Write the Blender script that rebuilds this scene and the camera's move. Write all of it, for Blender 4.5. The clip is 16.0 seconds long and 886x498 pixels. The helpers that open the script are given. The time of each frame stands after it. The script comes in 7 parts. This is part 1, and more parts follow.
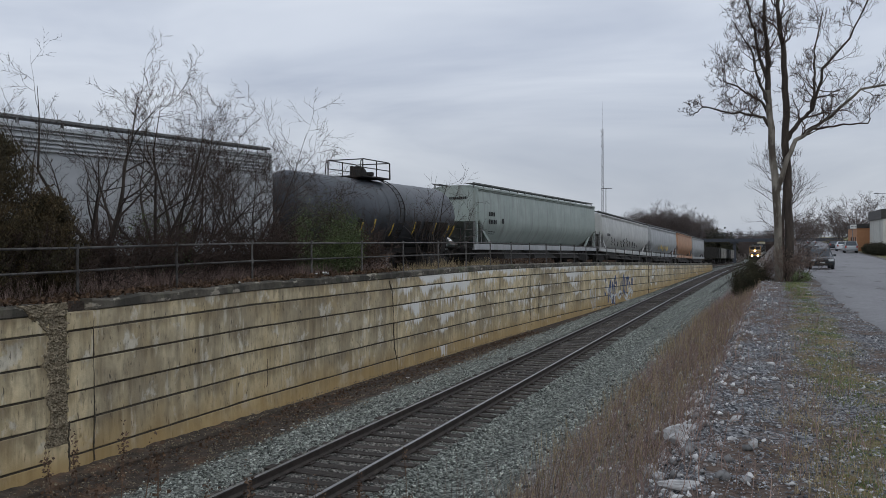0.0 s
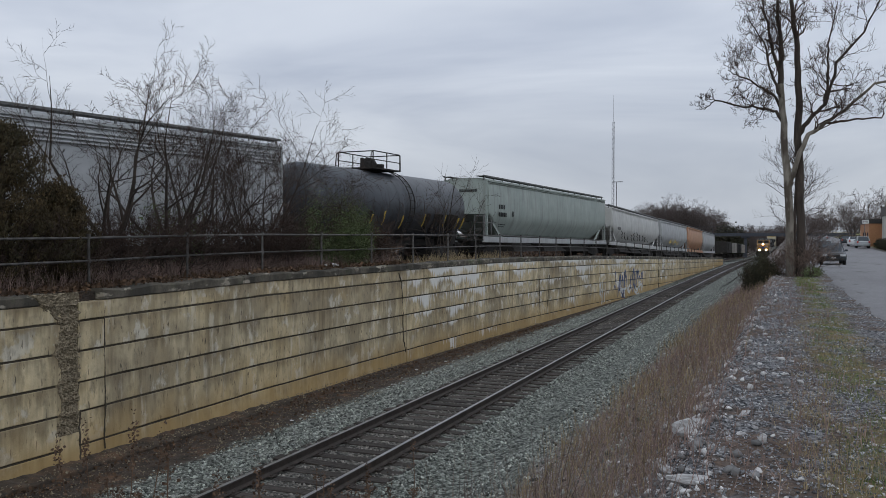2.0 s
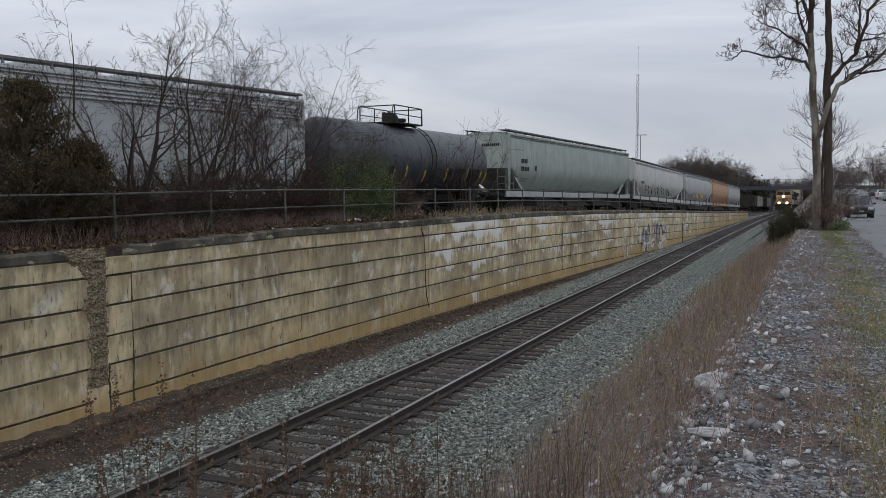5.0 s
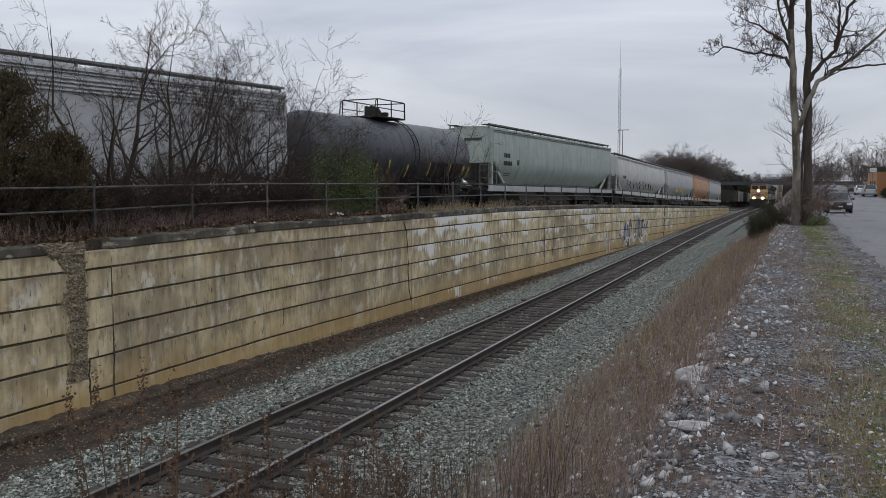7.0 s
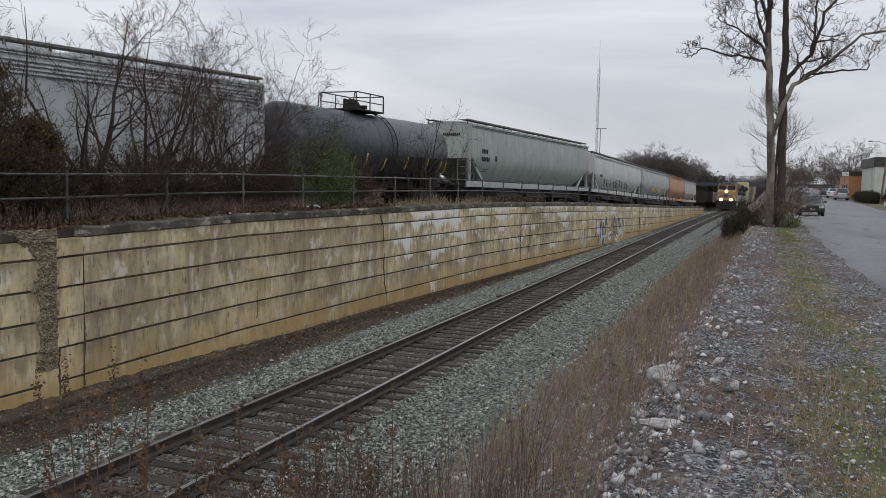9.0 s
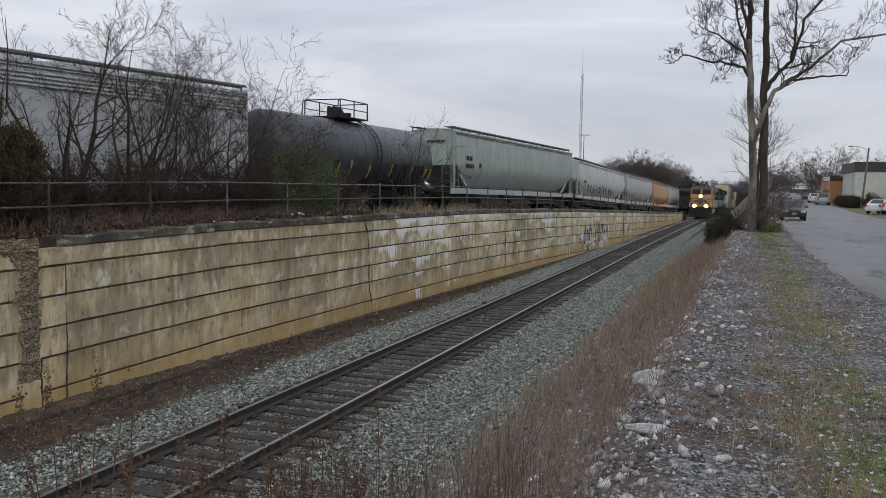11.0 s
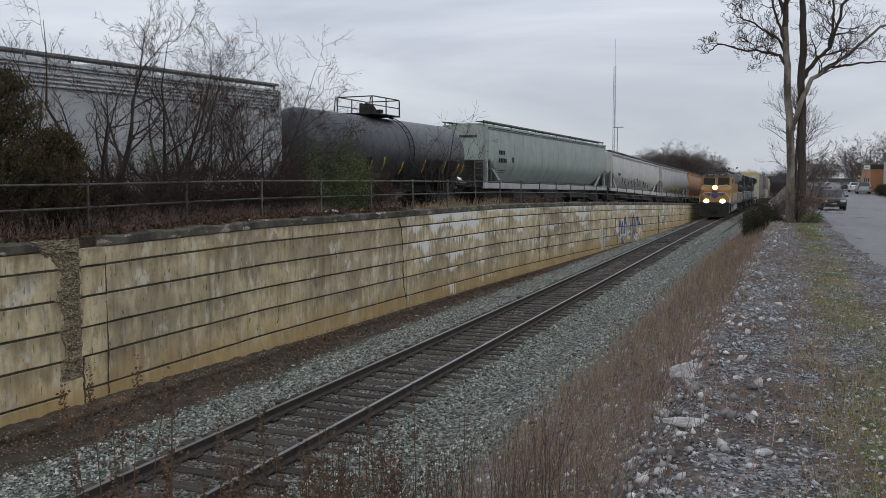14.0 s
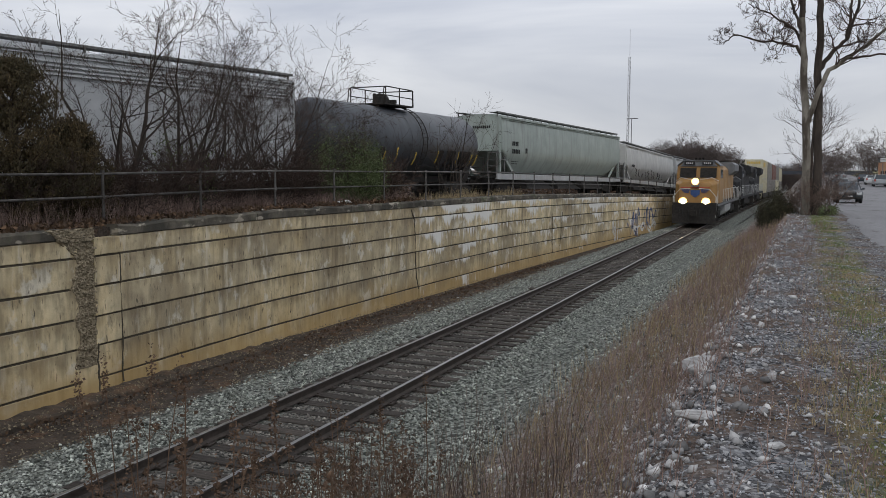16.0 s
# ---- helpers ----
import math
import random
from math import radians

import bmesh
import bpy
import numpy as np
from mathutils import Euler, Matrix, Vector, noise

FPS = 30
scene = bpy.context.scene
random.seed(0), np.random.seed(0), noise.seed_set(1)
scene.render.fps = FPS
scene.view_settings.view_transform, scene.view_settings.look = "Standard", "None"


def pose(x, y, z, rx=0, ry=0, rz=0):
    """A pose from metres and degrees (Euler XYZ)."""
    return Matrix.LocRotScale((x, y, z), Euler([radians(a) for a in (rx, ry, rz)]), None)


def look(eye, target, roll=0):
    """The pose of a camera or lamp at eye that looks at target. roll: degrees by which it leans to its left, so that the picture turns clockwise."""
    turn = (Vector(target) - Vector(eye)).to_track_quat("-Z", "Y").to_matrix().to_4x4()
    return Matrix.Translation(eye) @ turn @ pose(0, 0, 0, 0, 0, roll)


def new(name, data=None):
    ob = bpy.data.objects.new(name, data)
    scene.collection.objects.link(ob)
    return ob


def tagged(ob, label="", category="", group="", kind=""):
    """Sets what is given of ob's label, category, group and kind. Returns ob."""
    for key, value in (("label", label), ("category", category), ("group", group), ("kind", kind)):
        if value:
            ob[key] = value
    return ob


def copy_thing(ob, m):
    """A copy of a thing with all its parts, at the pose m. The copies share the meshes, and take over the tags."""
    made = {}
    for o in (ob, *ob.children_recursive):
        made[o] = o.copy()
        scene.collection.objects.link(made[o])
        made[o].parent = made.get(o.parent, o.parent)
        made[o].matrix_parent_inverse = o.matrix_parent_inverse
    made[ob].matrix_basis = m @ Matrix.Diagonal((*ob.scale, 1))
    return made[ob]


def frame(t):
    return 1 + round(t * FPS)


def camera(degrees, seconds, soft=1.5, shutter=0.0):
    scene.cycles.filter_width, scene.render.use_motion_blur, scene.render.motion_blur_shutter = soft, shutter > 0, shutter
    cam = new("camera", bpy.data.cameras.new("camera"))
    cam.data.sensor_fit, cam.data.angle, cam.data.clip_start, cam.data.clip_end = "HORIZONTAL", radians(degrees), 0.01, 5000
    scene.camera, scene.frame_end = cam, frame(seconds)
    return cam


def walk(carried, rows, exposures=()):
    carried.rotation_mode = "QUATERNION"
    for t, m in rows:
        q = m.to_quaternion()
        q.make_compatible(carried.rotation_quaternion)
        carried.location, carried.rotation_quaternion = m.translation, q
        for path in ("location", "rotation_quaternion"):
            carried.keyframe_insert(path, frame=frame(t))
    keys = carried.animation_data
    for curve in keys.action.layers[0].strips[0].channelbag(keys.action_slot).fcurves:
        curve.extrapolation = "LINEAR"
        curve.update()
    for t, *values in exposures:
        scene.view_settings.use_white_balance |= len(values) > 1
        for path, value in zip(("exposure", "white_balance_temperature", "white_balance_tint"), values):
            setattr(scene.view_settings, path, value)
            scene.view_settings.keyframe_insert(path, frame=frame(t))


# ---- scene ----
# x: across the railway (right positive), y: along it, z: up from the rail tops of the running line.
EYE_Z = 3.986
HEADING = 21.47
LENS = 55.0

# seconds, yaw, pitch, roll of the hand-held camera, which stays on one spot
TURNS = [
    (0.0, 0.0, -0.5, -0.3), (0.5, 0.587, -0.602, -0.071), (1.0, 0.631, -0.86, 0.2), (1.5, 0.714, -1.014, 0.119),
    (2.0, 0.654, -1.008, 0.096), (2.5, 0.893, -0.931, 0.077), (3.0, 1.208, -0.898, 0.318), (3.5, 1.886, -1.691, 0.423),
    (4.0, 2.541, -3.83, 0.098), (6.5, 1.185, -4.124, -0.191), (7.0, 0.986, -4.439, 0.016), (7.5, 1.318, -5.664, 0.231),
    (8.0, 1.695, -5.801, 0.287), (8.5, 0.787, -4.501, 0.305), (9.0, -0.625, -4.77, 1.257), (9.5, -1.67, -4.623, 0.807),
    (12.0, -1.619, -4.207, 1.027), (12.5, -2.436, -4.972, 1.44), (13.0, 0.139, -4.975, 0.26), (13.5, 0.873, -5.308, -0.134),
    (14.0, 0.641, -4.626, 0.027), (14.5, -1.288, -3.924, 0.898), (15.0, -0.039, -4.559, 0.569), (15.5, 1.342, -5.186, 0.566),
    (16.0, 1.494, -5.244, 0.266)]
cam = camera(LENS, 16.0, soft=0.85)
walk(cam, [(t, pose(0, 0, EYE_Z, 90 + p, 0, HEADING + y) @ pose(0, 0, 0, 0, 0, r)) for t, y, p, r in TURNS],
     [(0.0, -0.14, 6150, 8), (3.0, -0.13, 6200, 8), (4.0, -0.06, 6300, 9), (6.5, -0.05, 6300, 9), (7.0, -0.02, 6350, 9), (8.0, 0.24, 6900, 11), (9.0, 0.1, 6550, 9), (9.5, 0.08, 6450, 9), (12.5, 0.05, 6400, 9), (14.5, 0.02, 6350, 8), (16.0, 0.04, 6500, 9)])

# ---- overcast sky and a weak, wide sun behind the cloud ----
world = bpy.data.worlds.new("overcast_sky")
scene.world = world
world.use_nodes = True
wn, wl = world.node_tree.nodes, world.node_tree.links
wn.clear()
sky = wn.new("ShaderNodeTexSky")
sky.sky_type = "NISHITA"
sky.sun_disc = False
sky.sun_elevation, sky.sun_rotation = radians(38), radians(200)
sky_bg = wn.new("ShaderNodeBackground")
sky_bg.inputs["Strength"].default_value = 0.05
wl.new(sky.outputs[0], sky_bg.inputs["Color"])
cloud_co = wn.new("ShaderNodeTexCoord")
cloud_map = wn.new("ShaderNodeMapping")
cloud_map.inputs["Scale"].default_value = (1.0, 1.0, 4.5)
cloud_map.inputs["Location"].default_value = (0.3, 0.0, 0.35)
wl.new(cloud_co.outputs["Generated"], cloud_map.inputs[0])
cloud = wn.new("ShaderNodeTexNoise")
wl.new(cloud_map.outputs[0], cloud.inputs["Vector"])
cloud.inputs["Scale"].default_value = 1.7
cloud.inputs["Detail"].default_value = 5
cloud.inputs["Roughness"].default_value = 0.55
cloud.inputs["Distortion"].default_value = 0.6
cloud_ramp = wn.new("ShaderNodeValToRGB")
cloud_ramp.color_ramp.elements[0].position, cloud_ramp.color_ramp.elements[0].color = 0.33, (0.44, 0.47, 0.55, 1)
cloud_ramp.color_ramp.elements[1].position, cloud_ramp.color_ramp.elements[1].color = 0.68, (0.72, 0.735, 0.78, 1)
wl.new(cloud.outputs["Fac"], cloud_ramp.inputs[0])
cloud_bg = wn.new("ShaderNodeBackground")
# an overcast sky grows brighter with height
height = wn.new("ShaderNodeSeparateXYZ")
wl.new(cloud_co.outputs["Generated"], height.inputs[0])
lift_of = wn.new("ShaderNodeMapRange")
lift_of.interpolation_type = "SMOOTHSTEP"
lift_of.inputs["From Min"].default_value, lift_of.inputs["From Max"].default_value = 0.03, 0.24
lift_of.inputs["To Min"].default_value, lift_of.inputs["To Max"].default_value = 0.92, 1.27
wl.new(height.outputs["Z"], lift_of.inputs["Value"])
wl.new(lift_of.outputs[0], cloud_bg.inputs["Strength"])
wl.new(cloud_ramp.outputs[0], cloud_bg.inputs["Color"])
sky_mix = wn.new("ShaderNodeMixShader")
sky_mix.inputs[0].default_value = 0.92
wl.new(sky_bg.outputs[0], sky_mix.inputs[1])
wl.new(cloud_bg.outputs[0], sky_mix.inputs[2])
sky_out = wn.new("ShaderNodeOutputWorld")
wl.new(sky_mix.outputs[0], sky_out.inputs[0])

sun = new("sun", bpy.data.lights.new("sun", "SUN"))
sun.data.energy, sun.data.angle, sun.data.color = 0.5, radians(40), (1.0, 0.97, 0.92)
sun.matrix_world = look((20, -25, 40), (0, 20, 0))
scene.view_settings.exposure = 0.0


# ---- materials ----
def material(name, low, high, scale=6.0, rough=0.8, metal=0.0, bump=0.3, bump_scale=None, detail=6.0, stretch=(1, 1, 1),
             stains=None, stain_scale=1.0, stain_stretch=(1, 1, 1), stain_at=(0.5, 0.65), islands=0.0, objects=0.0, emit=0.0, bump_distance=0.02):
    """Two tones in fine noise, stains at a second scale, relief from the grain; islands/objects: brightness varied piece by piece."""
    m = bpy.data.materials.new(name)
    m.use_nodes = True
    n, l = m.node_tree.nodes, m.node_tree.links
    b = n["Principled BSDF"]
    b.inputs["Roughness"].default_value, b.inputs["Metallic"].default_value = rough, metal
    co = n.new("ShaderNodeTexCoord")

    def noise_of(size, squeeze, det):
        mp = n.new("ShaderNodeMapping")
        mp.inputs["Scale"].default_value = squeeze
        l.new(co.outputs["Object"], mp.inputs[0])
        t = n.new("ShaderNodeTexNoise")
        t.inputs["Scale"].default_value, t.inputs["Detail"].default_value, t.inputs["Roughness"].default_value = size, det, 0.62
        l.new(mp.outputs[0], t.inputs["Vector"])
        return t.outputs["Fac"]

    grain = noise_of(scale, stretch, detail)
    ramp = n.new("ShaderNodeValToRGB")
    ramp.color_ramp.elements[0].position, ramp.color_ramp.elements[0].color = 0.32, (*low, 1)
    ramp.color_ramp.elements[1].position, ramp.color_ramp.elements[1].color = 0.68, (*high, 1)
    l.new(grain, ramp.inputs[0])
    colour = ramp.outputs[0]
    if stains:
        spread = noise_of(stain_scale, stain_stretch, 5.0)
        cut = n.new("ShaderNodeValToRGB")
        cut.color_ramp.elements[0].position, cut.color_ramp.elements[1].position = stain_at
        l.new(spread, cut.inputs[0])
        mix = n.new("ShaderNodeMix")
        mix.data_type = "RGBA"
        l.new(cut.outputs[0], mix.inputs[0])
        l.new(colour, mix.inputs[6])
        mix.inputs[7].default_value = (*stains, 1)
        colour = mix.outputs[2]
    if islands or objects:
        pick = n.new("ShaderNodeNewGeometry").outputs["Random Per Island"] if islands else n.new("ShaderNodeObjectInfo").outputs["Random"]
        amount = islands or objects
        span = n.new("ShaderNodeMapRange")
        span.inputs["To Min"].default_value, span.inputs["To Max"].default_value = 1 - amount, 1 + amount
        l.new(pick, span.inputs["Value"])
        hsv = n.new("ShaderNodeHueSaturation")
        l.new(span.outputs[0], hsv.inputs["Value"])
        l.new(colour, hsv.inputs["Color"])
        colour = hsv.outputs[0]
    l.new(colour, b.inputs["Base Color"])
    if bump:
        bp = n.new("ShaderNodeBump")
        bp.inputs["Strength"].default_value, bp.inputs["Distance"].default_value = bump, bump_distance
        l.new(noise_of(bump_scale or scale * 3, stretch, 4.0), bp.inputs["Height"])
        l.new(bp.outputs[0], b.inputs["Normal"])
    if emit:
        b.inputs["Emission Strength"].default_value = emit
        b.inputs["Emission Color"].default_value = (*high, 1)
    return m


def mix_in(m, colour, size, squeeze, at, amount=1.0, grain=4.0, offset=(0, 0, 0), window=None):
    """A further layer of stain over a material: colour where stretched noise passes at; window: only between two y of the place."""
    n, l = m.node_tree.nodes, m.node_tree.links
    b = n["Principled BSDF"]
    old = b.inputs["Base Color"].links[0].from_socket
    co = n.new("ShaderNodeTexCoord")
    mp = n.new("ShaderNodeMapping")
    mp.inputs["Scale"].default_value, mp.inputs["Location"].default_value = squeeze, offset
    l.new(co.outputs["Object"], mp.inputs[0])
    t = n.new("ShaderNodeTexNoise")
    t.inputs["Scale"].default_value, t.inputs["Detail"].default_value, t.inputs["Roughness"].default_value = size, grain, 0.6
    l.new(mp.outputs[0], t.inputs["Vector"])
    r = n.new("ShaderNodeMapRange")
    r.inputs["From Min"].default_value, r.inputs["From Max"].default_value, r.inputs["To Max"].default_value = at[0], at[1], amount
    l.new(t.outputs["Fac"], r.inputs["Value"])
    fac = r.outputs[0]
    if window:
        sep = n.new("ShaderNodeSeparateXYZ")
        l.new(co.outputs["Object"], sep.inputs[0])
        w = n.new("ShaderNodeMapRange")
        w.interpolation_type = "SMOOTHSTEP"
        w.inputs["From Min"].default_value, w.inputs["From Max"].default_value = window
        l.new(sep.outputs["Y"], w.inputs["Value"])
        mu = n.new("ShaderNodeMath")
        mu.operation = "MULTIPLY"
        l.new(fac, mu.inputs[0])
        l.new(w.outputs[0], mu.inputs[1])
        fac = mu.outputs[0]
    mx = n.new("ShaderNodeMix")
    mx.data_type = "RGBA"
    l.new(fac, mx.inputs[0])
    l.new(old, mx.inputs[6])
    mx.inputs[7].default_value = (*colour, 1)
    l.new(mx.outputs[2], b.inputs["Base Color"])
    return m


def glass(name, tint=(0.03, 0.04, 0.05)):
    m = bpy.data.materials.new(name)
    m.use_nodes = True
    b = m.node_tree.nodes["Principled BSDF"]
    b.inputs["Base Color"].default_value = (*tint, 1)
    b.inputs["Roughness"].default_value = 0.08
    b.inputs["Specular IOR Level"].default_value = 0.7
    return m


M = {}
M["concrete"] = material("stained_concrete", (0.56, 0.44, 0.25), (0.86, 0.74, 0.48), 1.1, 0.9, 0, 0.5, 26, stains=(0.38, 0.315, 0.205),
                         stain_scale=0.45, stain_stretch=(1, 1.0, 0.7), stain_at=(0.43, 0.60), objects=0.05, bump_distance=0.012)
mix_in(M["concrete"], (0.52, 0.38, 0.18), 0.8, (1, 1.0, 0.9), (0.48, 0.70), 0.5, offset=(3, 7, 1))
mix_in(M["concrete"], (0.17, 0.135, 0.085), 2.6, (1, 1.7, 0.14), (0.50, 0.74), 0.65)
mix_in(M["concrete"], (0.72, 0.68, 0.57), 1.6, (1, 1.0, 0.8), (0.57, 0.63), 0.7, 8.0, offset=(1, 9, 3))
mix_in(M["concrete"], (0.20, 0.165, 0.115), 7.0, (1, 1.0, 0.5), (0.52, 0.70), 0.6, 10.0, offset=(4, 2, 8))
mix_in(M["concrete"], (0.70, 0.65, 0.52), 3.5, (1, 1.3, 0.25), (0.58, 0.68), 0.6, 8.0, offset=(6, 3, 5))
mix_in(M["concrete"], (0.05, 0.042, 0.032), 12.0, (1, 1.4, 0.35), (0.61, 0.70), 0.8, offset=(9, 1, 2))


def lime_drips(m, lo, hi):
    """White lime that hangs in ragged drips from the top of each cast course, in one stretch of the wall."""
    n, l = m.node_tree.nodes, m.node_tree.links
    b = n["Principled BSDF"]
    old = b.inputs["Base Color"].links[0].from_socket
    co = n.new("ShaderNodeTexCoord")

    def fac(size, squeeze, det):
        mp = n.new("ShaderNodeMapping")
        mp.inputs["Scale"].default_value = squeeze
        l.new(co.outputs["Object"], mp.inputs[0])
        t = n.new("ShaderNodeTexNoise")
        t.inputs["Scale"].default_value, t.inputs["Detail"].default_value = size, det
        l.new(mp.outputs[0], t.inputs["Vector"])
        return t.outputs["Fac"]

    def sums(op, x, y):
        q = n.new("ShaderNodeMath")
        q.operation = op
        for i, s in enumerate((x, y)):
            if isinstance(s, (int, float)):
                q.inputs[i].default_value = s
            else:
                l.new(s, q.inputs[i])
        return q.outputs[0]

    gen = n.new("ShaderNodeSeparateXYZ")
    l.new(co.outputs["Generated"], gen.inputs[0])
    pos = n.new("ShaderNodeSeparateXYZ")
    l.new(co.outputs["Object"], pos.inputs[0])
    down = sums("SUBTRACT", 1.0, gen.outputs["Z"])
    reach = sums("ADD", sums("MULTIPLY", fac(1.0, (1, 0.55, 0.9), 3), 1.5), sums("MULTIPLY", fac(8.0, (1, 1.0, 0.12), 6), 0.9))
    low = sums("MULTIPLY", sums("SUBTRACT", 2.7, pos.outputs["Z"]), 0.10)
    over = sums("SUBTRACT", sums("SUBTRACT", reach, sums("ADD", low, 0.985)), sums("MULTIPLY", down, 0.42))
    r = n.new("ShaderNodeMapRange")
    r.inputs["From Min"].default_value, r.inputs["From Max"].default_value, r.inputs["To Max"].default_value = 0.0, 0.15, 0.9
    l.new(over, r.inputs["Value"])
    w = n.new("ShaderNodeMapRange")
    w.interpolation_type = "SMOOTHSTEP"
    w.inputs["From Min"].default_value, w.inputs["From Max"].default_value = lo, hi
    l.new(pos.outputs["Y"], w.inputs["Value"])
    mx = n.new("ShaderNodeMix")
    mx.data_type = "RGBA"
    l.new(sums("MULTIPLY", r.outputs[0], w.outputs[0]), mx.inputs[0])
    l.new(old, mx.inputs[6])
    mx.inputs[7].default_value = (0.78, 0.77, 0.73, 1)
    # dark run-off that hangs from the groove above each course, and ochre soil splash along the foot
    run = sums("SUBTRACT", sums("ADD", sums("MULTIPLY", fac(1.3, (1, 0.8, 0.6), 4), 1.0), sums("MULTIPLY", fac(7.0, (1, 1.0, 0.06), 5), 0.9)), sums("ADD", sums("MULTIPLY", down, 0.55), 0.70))
    rr = n.new("ShaderNodeMapRange")
    rr.inputs["From Max"].default_value, rr.inputs["To Max"].default_value = 0.35, 0.62
    l.new(run, rr.inputs["Value"])
    dark = n.new("ShaderNodeMix")
    dark.data_type = "RGBA"
    l.new(rr.outputs[0], dark.inputs[0])
    l.new(old, dark.inputs[6])
    dark.inputs[7].default_value = (0.14, 0.105, 0.062, 1)
    splash = n.new("ShaderNodeMapRange")
    splash.inputs["From Min"].default_value, splash.inputs["From Max"].default_value = 0.55, -0.25
    splash.inputs["To Max"].default_value = 0.75
    l.new(sums("ADD", pos.outputs["Z"], sums("MULTIPLY", sums("SUBTRACT", fac(1.4, (1, 1, 0.7), 5), 0.5), 1.1)), splash.inputs["Value"])
    ochre = n.new("ShaderNodeMix")
    ochre.data_type = "RGBA"
    l.new(splash.outputs[0], ochre.inputs[0])
    l.new(dark.outputs[2], ochre.inputs[6])
    ochre.inputs[7].default_value = (0.46, 0.31, 0.12, 1)
    l.new(ochre.outputs[2], mx.inputs[6])
    l.new(mx.outputs[2], b.inputs["Base Color"])


lime_drips(M["concrete"], 25.9, 26.6)
M["cap"] = material("weathered_coping", (0.06, 0.052, 0.04), (0.17, 0.15, 0.115), 3.0, 0.95, 0, 0.5, 25, stains=(0.05, 0.045, 0.035),
                    stain_scale=1.2, stain_stretch=(1, 1, 0.6), stain_at=(0.45, 0.6), objects=0.12)
mix_in(M["cap"], (0.38, 0.34, 0.27), 2.2, (1, 1, 2.5), (0.58, 0.64), 0.85, 8.0)
mix_in(M["cap"], (0.06, 0.075, 0.03), 1.4, (1, 1, 1), (0.56, 0.66), 0.6, 6.0, offset=(2, 2, 2))
M["groove"] = material("dark_joint", (0.05, 0.042, 0.03), (0.10, 0.085, 0.06), 5, 1.0, 0, 0.3)
M["rubble"] = material("broken_concrete", (0.10, 0.08, 0.052), (0.42, 0.35, 0.24), 26, 1.0, 0, 1.0, 40, bump_distance=0.03)
M["ballast"] = material("ballast_bed", (0.05, 0.055, 0.052), (0.21, 0.225, 0.215), 16, 0.95, 0, 1.0, 30, bump_distance=0.03,
                        stains=(0.07, 0.055, 0.04), stain_scale=0.5, stain_at=(0.55, 0.75))
M["stone"] = material("crushed_stone", (0.045, 0.054, 0.045), (0.47, 0.49, 0.44), 9, 0.9, 0, 0.3, islands=0.85)
M["stone_dark"] = material("oily_crushed_stone", (0.06, 0.055, 0.048), (0.26, 0.24, 0.21), 9, 0.9, 0, 0.3, islands=0.85)
M["white_stone"] = material("limestone", (0.24, 0.235, 0.23), (0.52, 0.51, 0.50), 8, 0.9, 0, 0.5, islands=0.7)
M["blue_gravel"] = material("blue_grey_gravel", (0.05, 0.053, 0.06), (0.42, 0.425, 0.44), 9, 0.9, 0, 0.3, islands=0.8)
M["rail"] = material("rail_steel", (0.035, 0.028, 0.024), (0.075, 0.06, 0.05), 6, 0.75, 0.2, 0.3)
M["rail_top"] = material("polished_rail_head", (0.30, 0.30, 0.31), (0.46, 0.46, 0.47), 4, 0.28, 0.9, 0.1, stretch=(8, 0.3, 1))
M["tie"] = material("creosoted_timber", (0.022, 0.018, 0.015), (0.085, 0.07, 0.058), 5, 0.95, 0, 0.6, 20, stretch=(0.6, 5, 5), objects=0.35)
M["asphalt"] = material("old_asphalt", (0.17, 0.165, 0.17), (0.25, 0.245, 0.25), 7, 0.75, 0, 0.3, 60, stains=(0.13, 0.125, 0.13),
                        stain_scale=0.18, stain_stretch=(1.5, 0.5, 1), stain_at=(0.45, 0.75))
mix_in(M["asphalt"], (0.07, 0.065, 0.06), 1.3, (1.0, 0.25, 1), (0.60, 0.66), 0.7, 8.0)
mix_in(M["asphalt"], (0.30, 0.29, 0.28), 45.0, (1, 1, 1), (0.58, 0.66), 0.5, 3.0)
M["hopper_grey"] = material("grey_car_paint", (0.29, 0.335, 0.305), (0.385, 0.435, 0.395), 1.2, 0.5, 0, 0.08, stains=(0.20, 0.20, 0.18),
                            stain_scale=1.4, stain_stretch=(1, 2.5, 0.22), stain_at=(0.5, 0.8))
M["hopper_white"] = material("off_white_car_paint", (0.46, 0.46, 0.44), (0.60, 0.60, 0.57), 1.2, 0.5, 0, 0.08, stains=(0.30, 0.28, 0.24),
                             stain_scale=1.4, stain_stretch=(1, 2.5, 0.22), stain_at=(0.54, 0.8))
M["hopper_light"] = material("light_grey_car_paint", (0.36, 0.37, 0.37), (0.48, 0.49, 0.49), 1.2, 0.5, 0, 0.08, stains=(0.28, 0.27, 0.25),
                             stain_scale=1.2, stain_stretch=(1, 2.5, 0.22), stain_at=(0.52, 0.8))
M["hopper_orange"] = material("faded_orange_car_paint", (0.42, 0.22, 0.12), (0.55, 0.31, 0.18), 1.2, 0.5, 0, 0.08, stains=(0.32, 0.2, 0.13),
                              stain_scale=1.4, stain_stretch=(1, 2.5, 0.22), stain_at=(0.52, 0.8))
M["hopper_pale"] = material("pale_grey_car_paint", (0.40, 0.415, 0.425), (0.53, 0.545, 0.55), 1.2, 0.5, 0, 0.08, stains=(0.36, 0.36, 0.35),
                           stain_scale=1.2, stain_stretch=(1, 2.5, 0.22), stain_at=(0.52, 0.8))
